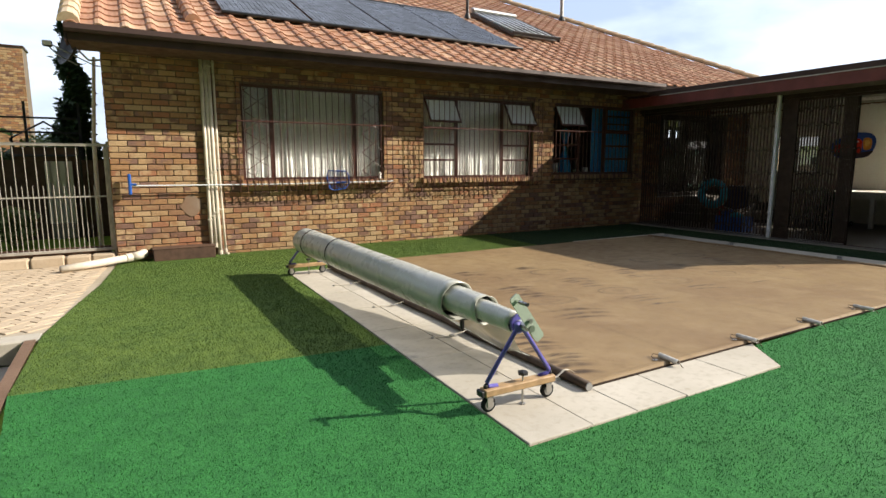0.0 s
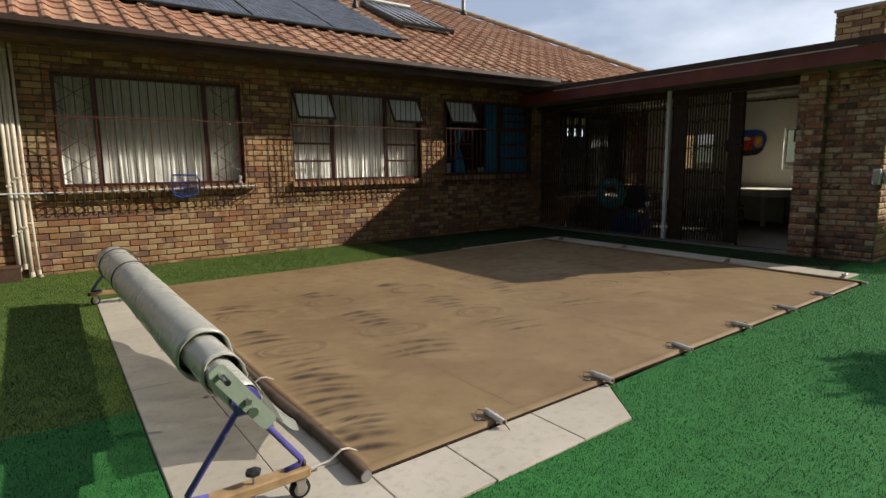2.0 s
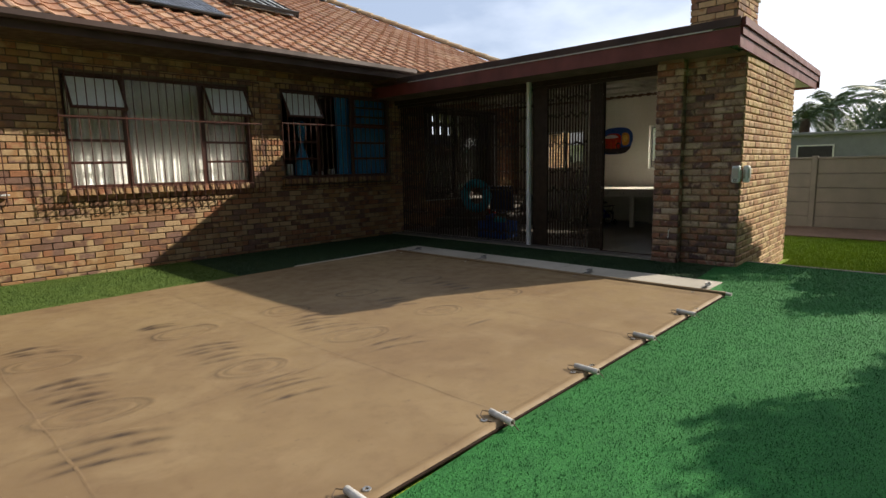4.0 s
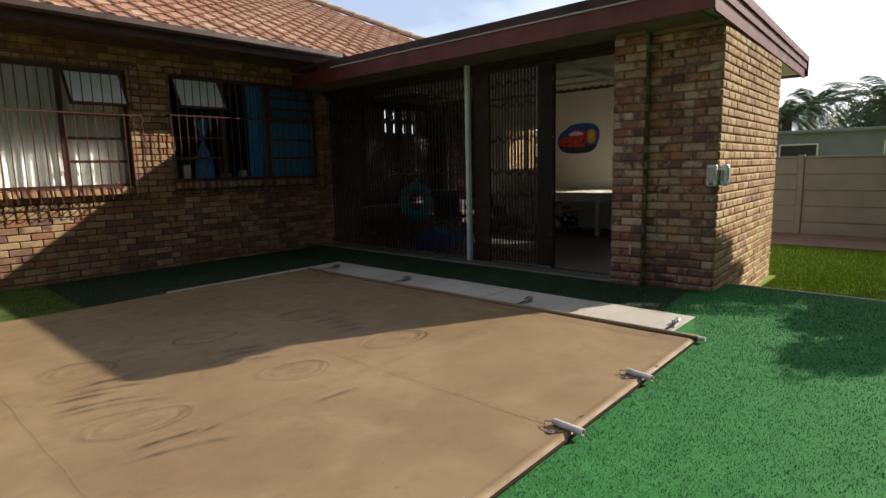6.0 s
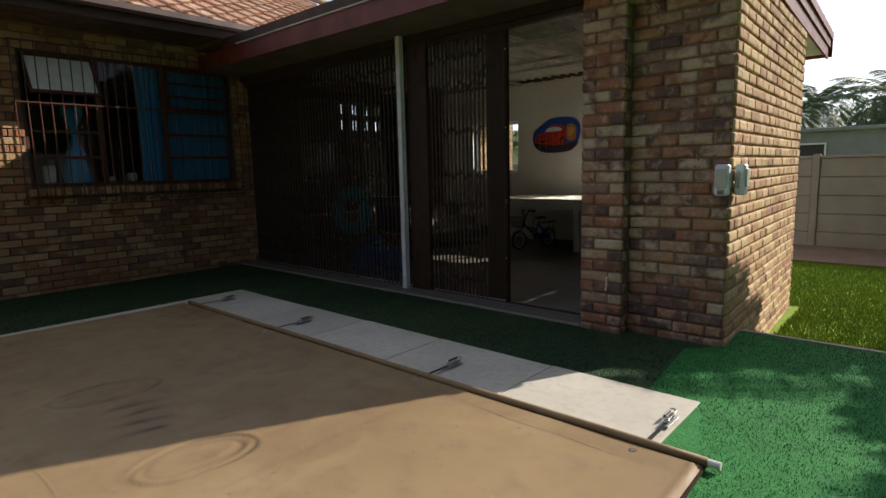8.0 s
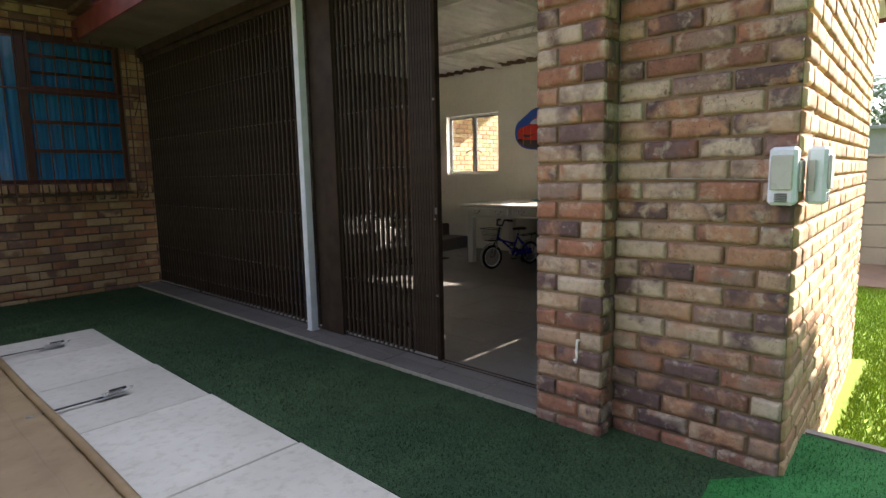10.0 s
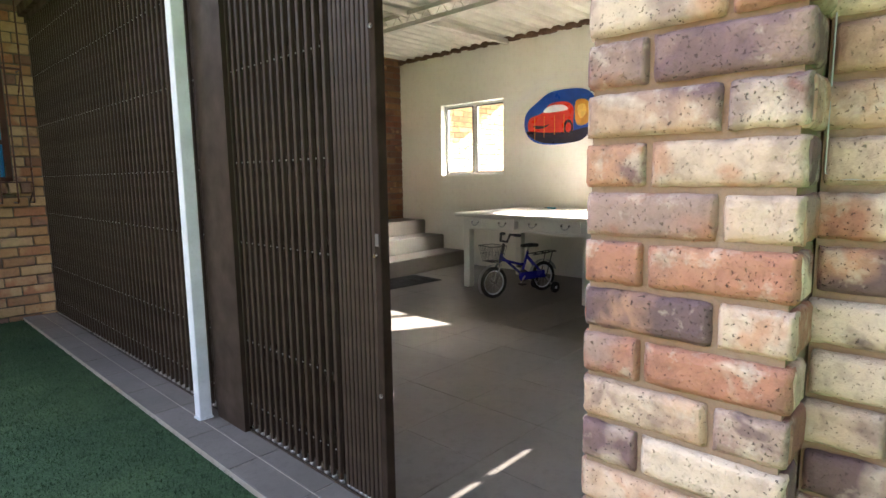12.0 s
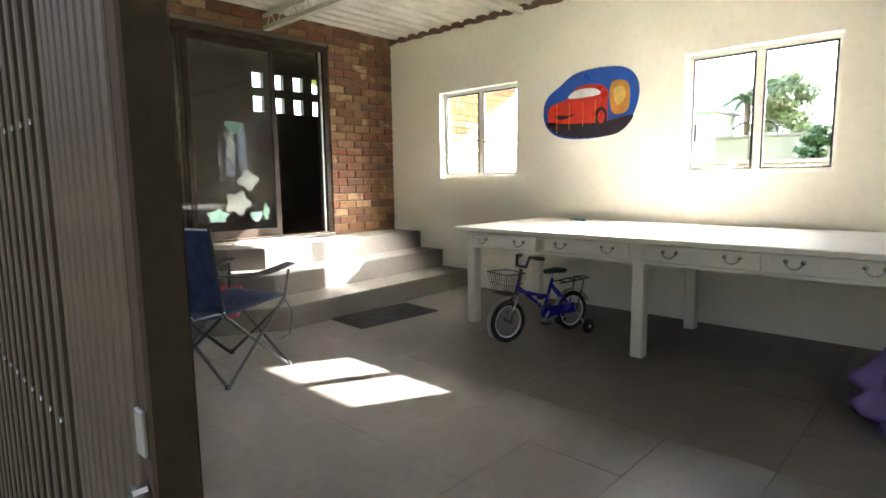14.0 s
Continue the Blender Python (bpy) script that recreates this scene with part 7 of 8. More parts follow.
    for r_ in ((-0.075, -0.01, -0.12, -0.065, 0.11, 0.13), (0.05, 0.11, 0.065, 0.12, 0.25, 0.27)):
        part("pedal", boxes(r_, bevel=0.004), M["black"], B)
    for s in (-1, 1):
        tw = new("training_wheel")
        tw.parent = B
        tw.location = (0.33, s * 0.15, 0.055)
        bm = bmesh.new()
        lathe(bm, [(0.014, -0.014), (0.045, -0.015), (0.055, -0.008), (0.055, 0.008), (0.045, 0.015), (0.014, 0.014)], 22, (0, 0, 0), "y")
        part("tyre", bm, M["rubber"], tw, smooth=True)
        part("stay", tubes([[(0, 0, 0), (0, -s * 0.05, 0.02), (-0.03, -s * 0.11, 0.097)]], 0.007, 6), M["steel"], tw)
        part("hub", lathe(bmesh.new(), [(0.001, -0.016), (0.014, -0.016), (0.014, 0.016), (0.001, 0.016)], 10, (0, 0, 0), "y"), M["white_metal"], tw)
    # wire basket
    bk = new("basket")
    bk.parent = B
    bk.location = (-0.335, 0, 0.36)
    bm = bmesh.new()
    for z, sx, sy in ((0.15, 0.085, 0.11), (0.075, 0.072, 0.095), (0.0, 0.058, 0.08)):
        tube(bm, [(-sx, -sy, z), (sx, -sy, z), (sx, sy, z), (-sx, sy, z)], 0.004 if z > 0.1 else 0.002, 5, closed=True)
    for k in range(-4, 5):
        u = k / 4
        for s in (-1, 1):
            tube(bm, [(0.058 * u, s * 0.08, 0), (0.085 * u, s * 0.11, 0.15)], 0.0016, 4)
            tube(bm, [(s * 0.058, 0.08 * u, 0), (s * 0.085, 0.11 * u, 0.15)], 0.0016, 4)
        tube(bm, [(-0.058, 0.08 * u, 0), (0.058, 0.08 * u, 0)], 0.0016, 4)
        tube(bm, [(0.058 * u, -0.08, 0), (0.058 * u, 0.08, 0)], 0.0016, 4)
    part("wire", bm, M["black"], bk)
    return B


bicycle((13.90, 6.62, FLOOR), -15)

# folding camp chair
C = thing("camp_chair", (11.98, 7.66, FLOOR), "navy blue folding camp chair with a drooping seat", "chair", rz=15)
legs = [[(0.24, 0.26, 0.0), (-0.22, 0.24, 0.42)], [(0.24, -0.26, 0.0), (-0.22, -0.24, 0.42)], [(-0.24, 0.26, 0.0), (0.24, 0.25, 0.44)], [(-0.24, -0.26, 0.0), (0.24, -0.25, 0.44)],
        [(0.24, 0.26, 0.01), (0.24, -0.25, 0.42)], [(0.24, -0.26, 0.01), (0.24, 0.25, 0.42)], [(-0.24, 0.26, 0.01), (-0.24, -0.25, 0.42)], [(-0.24, -0.26, 0.01), (-0.24, 0.25, 0.42)]]
for l in legs:
    part("leg", tubes([l], 0.0105, 8), M["black"], C)
for s in (-1, 1):
    part("upright", tubes([[(-0.22, s * 0.24, 0.42), (-0.30, s * 0.26, 0.92)], [(0.24, s * 0.25, 0.42), (0.27, s * 0.27, 0.62)]], 0.009, 8), M["black"], C)
    bm = bmesh.new()
    ag = [[bm.verts.new((-0.27 + 0.56 * i / 10, s * 0.27 + dy, 0.66 - 0.03 * math.sin(math.pi * i / 10) + dz)) for i in range(11)] for dy, dz in ((-0.04, 0), (0.04, 0), (0.04, -0.012), (-0.04, -0.012))]
    for k in range(4):
        for i in range(10):
            bm.faces.new((ag[k][i], ag[k][i + 1], ag[(k + 1) % 4][i + 1], ag[(k + 1) % 4][i]))
    part("armrest", bm, M["black"], C)
    for (x, y) in ((0.24, 0.26 * s), (-0.24, 0.26 * s)):
        part("foot", lathe(bmesh.new(), [(0.001, 0.0), (0.02, 0.0), (0.014, 0.03), (0.001, 0.032)], 10, (x, y, 0)), M["black"], C)


def cloth_grid(fn, nu, nv, thick=0.004):
    bm = bmesh.new()
    top = [[bm.verts.new(fn(i / nu, j / nv)) for i in range(nu + 1)] for j in range(nv + 1)]
    low = [[bm.verts.new(Vector(fn(i / nu, j / nv)) + Vector((0.0, 0.0, -thick))) for i in range(nu + 1)] for j in range(nv + 1)]
    for j in range(nv):
        for i in range(nu):
            bm.faces.new((top[j][i], top[j][i + 1], top[j + 1][i + 1], top[j + 1][i]))
            bm.faces.new((low[j][i], low[j + 1][i], low[j + 1][i + 1], low[j][i + 1]))
    for i in range(nu):
        bm.faces.new((top[0][i + 1], top[0][i], low[0][i], low[0][i + 1]))
        bm.faces.new((top[nv][i], top[nv][i + 1], low[nv][i + 1], low[nv][i]))
    for j in range(nv):
        bm.faces.new((top[j][0], top[j + 1][0], low[j + 1][0], low[j][0]))
        bm.faces.new((top[j + 1][nu], top[j][nu], low[j][nu], low[j + 1][nu]))
    return bm


part("seat", cloth_grid(lambda u, v: (-0.24 + 0.5 * u, -0.25 + 0.5 * v, 0.42 + 0.04 * u - 0.07 * math.sin(math.pi * v) * math.sin(math.pi * min(1, u + 0.2))), 12, 12), M["navy_cloth"], C, smooth=True)
part("backrest", cloth_grid(lambda u, v: (-0.235 - 0.07 * u - 0.03 * math.sin(math.pi * v), -0.255 + 0.51 * v, 0.44 + 0.47 * u), 10, 12), M["navy_cloth"], C, smooth=True)
part("piping", tubes([[(-0.225, -0.255, 0.44), (-0.23, 0.0, 0.37), (-0.225, 0.255, 0.44)], [(-0.305, -0.255, 0.915), (-0.335, 0.0, 0.915), (-0.305, 0.255, 0.915)]], 0.006, 6), M["white_metal"], C)
part("cup_loop", tubes([[(0.2, -0.3, 0.44), (0.22, -0.33, 0.36), (0.2, -0.32, 0.22), (0.14, -0.3, 0.2)]], 0.004, 6), M["black"], C)
rb = thing("red_bucket", (12.28, 8.28, 0.208), "small red plastic bucket on the bottom step", "bucket")
part("body", lathe(bmesh.new(), [(0.001, 0.0), (0.075, 0.0), (0.1, 0.2), (0.107, 0.205), (0.094, 0.198), (0.07, 0.006), (0.001, 0.005)], 24), M["red"], rb, smooth=True)
part("rim", lathe(bmesh.new(), [(0.1, 0.196), (0.108, 0.196), (0.108, 0.208), (0.1, 0.208), (0.1, 0.196)], 24), M["red"], rb)

# steel dog bowl
bw = thing("steel_bowl", (12.74, 4.29, FLOOR), "polished steel pet bowl with a flared base, holding water", "bowl")
part("bowl", lathe(bmesh.new(), [(0.150, 0.0), (0.154, 0.003), (0.150, 0.010), (0.126, 0.066), (0.124, 0.075), (0.118, 0.077), (0.11, 0.07), (0.1, 0.03), (0.085, 0.012), (0.001, 0.01)], 48), M["chrome"], bw, smooth=True)
part("water", lathe(bmesh.new(), [(0.1005, 0.032), (0.0001, 0.032)], 32), M["glass"], bw)
part("base_ring", lathe(bmesh.new(), [(0.146, 0.0), (0.157, 0.0), (0.157, 0.008), (0.15, 0.0085)], 48), M["rubber"], bw, smooth=True)

# crumpled purple towel heap
tw = thing("purple_towel", (13.92, 4.36, FLOOR), "crumpled purple towel heaped over a low box on the floor", "towel")
nn_, mm_ = 72, 60
bm = bmesh.new()
tg = []
for j in range(mm_ + 1):
    row = []
    ph = math.pi * 0.56 * j / mm_
    for i in range(nn_):
        th = 2 * math.pi * i / nn_
        d = Vector((math.cos(th) * math.sin(ph), math.sin(th) * math.sin(ph), math.cos(ph)))
        f = 1 + 0.16 * noise.noise(d * 2.1 + Vector((3, 1, 0))) + 0.13 * math.sin(7 * th + 5 * math.sin(ph * 4) + 3 * noise.noise(d * 3)) * math.sin(ph) ** 2 + 0.06 * abs(noise.noise(d * 6))
        p = Vector((d.x * 0.46 * f, d.y * 0.34 * f, max(0.012, 0.05 + d.z * 0.34 * f)))
        row.append(bm.verts.new(p))
    tg.append(row)
for j in range(mm_):
    for i in range(nn_):
        bm.faces.new((tg[j][i], tg[j + 1][i], tg[j + 1][(i + 1) % nn_], tg[j][(i + 1) % nn_]))
part("fabric", bm, M["towel"], tw, smooth=True)
rbx = thing("red_box", (13.62, 4.12, FLOOR), "low red plastic box partly under the towel", "box")
part("body", boxes((-0.14, 0.12, -0.12, 0.08, 0, 0.09), bevel=0.012), M["red"], rbx)

# inflatable toys behind the closed gate
for nm, p, s, c, lab in (("beach_ring", (11.15, 7.75, FLOOR + 0.62), 0.24, "cyan", "cyan inflatable ring standing behind the gate"),):
    rg = thing(nm, (p[0], p[1], FLOOR), lab, "inflatable toy", rz=15)
    bm = bmesh.new()
    tube(bm, [(0.02 * math.cos(a), s * math.cos(a), 0.75 + s * math.sin(a)) for a in [2 * math.pi * k / 28 for k in range(28)]], 0.085, 14, closed=True)
    part("ring", bm, M["cyan"], rg, smooth=True)
    part("stool_seat", boxes((-0.14, 0.14, -0.2, 0.2, 0.40, 0.43), bevel=0.01), M["wood_dark"], rg)
    for x, y in ((-0.11, -0.17), (0.11, -0.17), (-0.11, 0.17), (0.11, 0.17)):
        part("stool_leg", boxes((x - 0.015, x + 0.015, y - 0.015, y + 0.015, 0, 0.4)), M["wood_dark"], rg)
tb = thing("toy_box", (11.1, 7.2, FLOOR), "open plastic tub of green, yellow and blue toys behind the gate", "toy tub")
part("tub", boxes((-0.2, 0.2, -0.3, -0.28, 0, 0.3), (-0.2, 0.2, 0.28, 0.3, 0, 0.3), (-0.2, -0.18, -0.28, 0.28, 0, 0.3), (0.18, 0.2, -0.28, 0.28, 0, 0.3), (-0.18, 0.18, -0.28, 0.28, 0, 0.02)), M["blue_plastic"], tb)
M["lime"] = painted("lime plastic", (0.30, 0.42, 0.04), 0.45, 0, 0.15)
for k in range(9):
    a = k * 2.4
    bm = bmesh.new()
    bmesh.ops.create_icosphere(bm, subdivisions=2, radius=0.085, matrix=Matrix.Translation((0.09 * math.cos(a), 0.17 * math.sin(a * 1.7), 0.3 + 0.03 * (k % 3))) @ Matrix.Diagonal((1, 1.3, 0.8, 1)))
    part("toy", bm, (M["lime"], M["cyan"], M["blue_plastic"])[k % 3], tb, smooth=True)

# poster on the wall: an irregular rounded sheet with plain shapes
PX = ROOM_X1 - 0.004
outline = [(6.44, 1.95), (6.45, 1.80), (6.53, 1.64), (6.68, 1.555), (6.95, 1.53), (7.2, 1.56), (7.33, 1.65), (7.375, 1.78), (7.34, 1.92), (7.2, 2.02), (7.05, 2.11), (6.85, 2.135), (6.62, 2.12), (6.5, 2.06)]


def smooth_poly(pts, k=4):
    out, n = [], len(pts)
    for i in range(n):
        p0, p1, p2, p3 = pts[i - 1], pts[i], pts[(i + 1) % n], pts[(i + 2) % n]
        for s in range(k):
            t = s / k
            out.append(tuple(0.5 * (2 * p1[c] + (p2[c] - p0[c]) * t + (2 * p0[c] - 5 * p1[c] + 4 * p2[c] - p3[c]) * t * t + (3 * p1[c] - p0[c] - 3 * p2[c] + p3[c]) * t ** 3) for c in (0, 1)))
    return out


def flat_shape(pts, x, mat, name, parent, th=0.002):
    bm = bmesh.new()
    a = [bm.verts.new((x, y, z)) for y, z in pts]
    b = [bm.verts.new((x - th, y, z)) for y, z in pts]
    bm.faces.new(a), bm.faces.new(b[::-1])
    for i in range(len(pts)):
        j = (i + 1) % len(pts)
        bm.faces.new((a[i], a[j], b[j], b[i]))
    bmesh.ops.recalc_face_normals(bm, faces=bm.faces[:])
    part(name, bm, mat, parent)


po = thing("foil_poster", (0, 0, 0), "rounded blue foil poster with red and yellow shapes on cream wall", "poster")
M["poster_blue"] = painted("blue foil", (0.02, 0.09, 0.42), 0.35, 0, 0.2)
M["poster_red"] = painted("red foil", (0.52, 0.035, 0.02), 0.35, 0, 0.25)
M["poster_gold"] = painted("yellow foil", (0.62, 0.28, 0.04), 0.35, 0, 0.3)
M["sticker_gold"] = painted("pale yellow foil", (0.75, 0.50, 0.12), 0.35, 0, 0.3)
M["poster_dark"] = painted("dark foil", (0.03, 0.025, 0.04), 0.35, 0, 0.2)
flat_shape(smooth_poly(outline), PX, M["poster_blue"], "sheet", po)
flat_shape(smooth_poly([(7.3, 1.84), (7.31, 1.7), (7.18, 1.615), (6.95, 1.60), (6.74, 1.62), (6.72, 1.80), (6.72, 1.93), (6.82, 2.0), (7.02, 1.99), (7.12, 1.90)]), PX - 0.0025, M["poster_red"], "red_shape", po)
flat_shape(smooth_poly([(7.1, 1.90), (7.03, 1.965), (6.85, 1.965), (6.80, 1.905)]), PX - 0.005, M["white_metal"], "pale_shape", po)
flat_shape(smooth_poly([(6.69, 1.99), (6.54, 1.98), (6.52, 1.80), (6.57, 1.73), (6.68, 1.75)]), PX - 0.0025, M["poster_gold"], "gold_shape", po)
flat_shape(smooth_poly([(7.335, 1.70), (7.28, 1.63), (7.1, 1.555), (6.8, 1.54), (6.6, 1.57), (6.48, 1.69), (6.56, 1.70), (6.8, 1.665), (7.1, 1.675)]), PX - 0.005, M["poster_dark"], "dark_shape", po)
flat_shape([(6.78 + 0.06 * math.cos(a), 1.71 + 0.09 * math.sin(a)) for a in [2 * math.pi * k / 20 for k in range(20)]], PX - 0.006, M["poster_dark"], "dark_disc", po)
flat_shape([(6.775 + 0.035 * math.cos(a), 1.71 + 0.055 * math.sin(a)) for a in [2 * math.pi * k / 16 for k in range(16)]], PX - 0.009, M["poster_red"], "red_disc", po)
flat_shape(smooth_poly([(7.24, 1.76), (7.1, 1.75), (7.02, 1.765), (7.1, 1.725), (7.2, 1.72)]), PX - 0.006, M["poster_dark"], "dark_bar", po)

for k, yy in enumerate((7.22, 7.09, 6.95, 6.83)):
    flat_shape([(yy, 1.60 + 0.02 * k), (yy + 0.006, 1.60 + 0.02 * k), (yy + 0.006, 1.86), (yy, 1.86)], PX - 0.0092, M["poster_gold"], "fold_line", po, 0.001)
flat_shape(smooth_poly([(6.66, 1.94), (6.58, 1.95), (6.56, 1.86), (6.62, 1.80), (6.66, 1.86)]), PX - 0.005, M["sticker_gold"], "pale_gold_shape", po)

# stickers on the glass leaf
st = thing("glass_stickers", (0, 0, 0), "faded white and pale green plant stickers on the sliding glass", "stickers")
M["sticker_green"] = painted("pale green sticker", (0.25, 0.42, 0.33), 0.6, 0, 0.15)
SYY = DY + 0.045 - 0.006


def sticker(cx, cz, w, h, mat, seed, lobes=5):
    bm = bmesh.new()
    pts = []
    for k in range(24):
        a = 2 * math.pi * k / 24
        r = 1 + 0.22 * math.sin(lobes * a + seed)
        pts.append((cx + w * r * math.cos(a), cz + h * r * math.sin(a)))
    a = [bm.verts.new((x, SYY, z)) for x, z in pts]
    b = [bm.verts.new((x, SYY - 0.001, z)) for x, z in pts]
    bm.faces.new(a), bm.faces.new(b[::-1])
    for i in range(24):
        bm.faces.new((a[i], a[(i + 1) % 24], b[(i + 1) % 24], b[i]))
    bmesh.ops.recalc_face_normals(bm, faces=bm.faces[:])
    part("sticker", bm, mat, st)


sticker(13.08, 1.72, 0.09, 0.06, M["sticker_green"], 0.3, 3)
sticker(13.04, 1.5, 0.05, 0.12, M["sticker_white"], 0.3, 4)
sticker(13.2, 1.2, 0.10, 0.09, M["sticker_white"], 1.0, 4)
sticker(13.08, 0.98, 0.12, 0.11, M["sticker_white"], 2.0, 5)
sticker(12.87, 0.86, 0.10, 0.06, M["sticker_green"], 0.5, 5)
sticker(13.27, 0.84, 0.06, 0.05, M["sticker_green"], 0.0, 3)
sticker(13.38, 0.88, 0.03, 0.08, M["sticker_green"], 1.0, 4)

# ---- trees and far planting ----
def leaf_cloud(centres, n, size, seed, flat=0.8):
    """Many small bent leaves about a set of clump centres (x, y, z, radius)."""
    rnd = random.Random(seed)
    s = Soup()
    v, f = s.v, s.f
    tot = sum(c[3] ** 2 for c in centres)
    for cx, cy, cz, r in centres:
        for _ in range(int(n * r * r / tot)):
            while True:
                d = Vector((rnd.uniform(-1, 1), rnd.uniform(-1, 1), rnd.uniform(-1, 1)))
                if 0.2 < d.length < 1:
                    break
            d *= (0.55 + 0.45 * rnd.random() ** 0.5)
            p = Vector((cx, cy, cz)) + Vector((d.x * r, d.y * r, d.z * r * flat))
            a = Vector((rnd.gauss(0, 1), rnd.gauss(0, 1), rnd.gauss(0, 0.6))).normalized()
            b = a.orthogonal().normalized()
            l, w = size * rnd.uniform(0.6, 1.4), size * rnd.uniform(0.25, 0.5)
            k = len(v)
            v += [tuple(p), tuple(p + a * l * 0.5 + b * w), tuple(p + a * l), tuple(p + a * l * 0.5 - b * w)]
            f.append((k, k + 1, k + 2, k + 3))
    return s


def tree(at, h, spread, label, seed, leafmat, n=9000, size=0.12, name="garden_tree", trunk=0.16, low=0.35):
    rnd = random.Random(seed)
    t = thing(name, at, label, "tree")
    bm = bmesh.new()
    tube(bm, [(0, 0, -0.1), (0.05, 0.02, h * 0.2), (-0.04, 0.05, h * low), (0.03, 0.0, h * 0.7)], [trunk, trunk * 0.8, trunk * 0.65, trunk * 0.25], 10)
    cs = []
    for k in range(9):
        a = k * 2.399
        r = spread * rnd.uniform(0.35, 0.85)
        z = h * rnd.uniform(low + 0.12, 0.9)
        e = Vector((r * math.cos(a), r * math.sin(a), z))
        tube(bm, [(0, 0, h * low * rnd.uniform(0.8, 1.2)), e * 0.55 + Vector((0, 0, h * 0.12)), e], [trunk * 0.4, trunk * 0.22, trunk * 0.06], 6)
        cs.append((e.x, e.y, e.z, spread * rnd.uniform(0.28, 0.5)))
        cs.append((e.x * 0.5 + rnd.uniform(-0.3, 0.3), e.y * 0.5, e.z + h * 0.08, spread * rnd.uniform(0.25, 0.42)))
    part("trunk", bm, M["bark"], t)
    part("crown", leaf_cloud(cs, n, size, seed), leafmat, t)
    return t


def palm(at, h, fr, label, seed, n=26, trunk=0.14, leaf=0.36):
    rnd = random.Random(seed)
    t = thing("palm_tree", at, label, "palm tree", "palms")
    bm = bmesh.new()
    tube(bm, [(0.02 * math.sin(i * 1.3), 0, h * i / 16 - (0.1 if i == 0 else 0)) for i in range(17)], [trunk * (1.25 - 0.3 * i / 16 + 0.06 * (i % 2)) for i in range(17)], 12)
    part("trunk", bm, M["bark"], t)
    s = Soup()
    bm = bmesh.new()
    for k in range(n):
        a = k * 2.399 + rnd.uniform(-0.2, 0.2)
        rise = rnd.uniform(-0.35, 0.95)
        L = fr * rnd.uniform(0.8, 1.1)
        pts = []
        for i in range(9):
            u = i / 8
            r = L * u * (1 - 0.12 * u)
            z = h + L * (rise * u - (0.55 + 0.35 * (1 - rise)) * u * u)
            pts.append(Vector((r * math.cos(a), r * math.sin(a), z)))
        tube(bm, pts, [0.022 * (1 - 0.8 * i / 8) for i in range(9)], 5)
        side = Vector((-math.sin(a), math.cos(a), 0))
        m = 30
        for i in range(2, m):
            u = i / m
            q = u * 8
            b = min(7, int(q))
            p = pts[b].lerp(pts[b + 1], q - b)
            d = (pts[b + 1] - pts[b]).normalized()
            ll = leaf * fr * 0.55 * math.sin(math.pi * min(1, 0.12 + u * 0.85)) * rnd.uniform(0.85, 1.1)
            for sg in (-1, 1):
                tip = p + side * sg * ll * 0.8 + d * ll * 0.45 + Vector((0, 0, -ll * rnd.uniform(0.2, 0.5)))
                s.add([p - d * 0.01 * fr, p + d * 0.01 * fr, p.lerp(tip, 0.5) + d * 0.013 * fr + Vector((0, 0, 0.02)), tip], [(0, 1, 2), (0, 2, 3)])
    part("frond_stem", bm, M["palm"], t)
    part("frond_leaves", s, M["palm"], t)
    return t


palm((14.5, -0.35, -0.28), 2.9, 1.6, "palm with arching feathery fronds beside the turf", 3, 24)
tree((10.65, -2.05, -0.02), 3.9, 1.3, "round leafy garden tree beside the turf", 31, M["leaf"], 16000, 0.11, trunk=0.09, low=0.45)
tree((13.9, -0.4, -0.28), 3.7, 0.95, "round leafy garden tree beside the turf", 33, M["leaf"], 7000, 0.11, trunk=0.09, low=0.5)
tree((15.2, 0.5, -0.28), 4.0, 0.55, "slim leafy garden tree beside the lawn", 35, M["leaf"], 7000, 0.12, trunk=0.08, low=0.55)
palm((34.0, 3.2, -0.3), 3.9, 2.6, "tall palm with drooping fronds behind the grey building", 5, 34, 0.2)
palm((37.5, 6.4, -0.3), 4.2, 2.7, "tall palm with drooping fronds behind the grey building", 6, 34, 0.2)
palm((33.0, 6.6, -0.3), 3.4, 2.0, "palm beyond the garden wall", 8, 30, 0.2)
palm((31.5, 10.1, -0.3), 4.0, 1.3, "leafy palm beyond the garden wall", 9, 34, 0.1)
tree((31.8, 9.2, -0.3), 4.9, 1.15, "leafy garden tree beyond the garden wall", 19, M["leaf_bright"], 6000, 0.16, trunk=0.1, low=0.45)
tree((26.5, 7.2, -0.3), 2.7, 0.45, "small dark clipped tree beyond the garden wall", 21, M["leaf"], 5000, 0.1, trunk=0.06, low=0.3)
tree((33.5, 19.9, -0.3), 4.6, 1.1, "leafy garden tree beyond the garden wall", 23, M["leaf_bright"], 6000, 0.16, trunk=0.1, low=0.4)
an = thing("garden_outbuilding", (29.0, 8.4, -0.3), "low pale grey plastered outbuilding behind the garden wall", "building")
part("wall", boxes((-0.9, 0.9, -1.95, 1.6, 0, 2.52)), M["concrete"], an)
part("coping", boxes((-0.95, 0.95, -2.0, 1.65, 2.522, 2.6), bevel=0.01), M["precast"], an)
for y in (-0.6, 0.7):
    part("pilaster", boxes((-0.96, -0.902, y, y + 0.2, 0, 2.5)), M["concrete"], an)
an = thing("garden_outbuilding", (30.0, 11.6, -0.3), "small pale plastered outbuilding with one dark window behind the garden wall", "building")
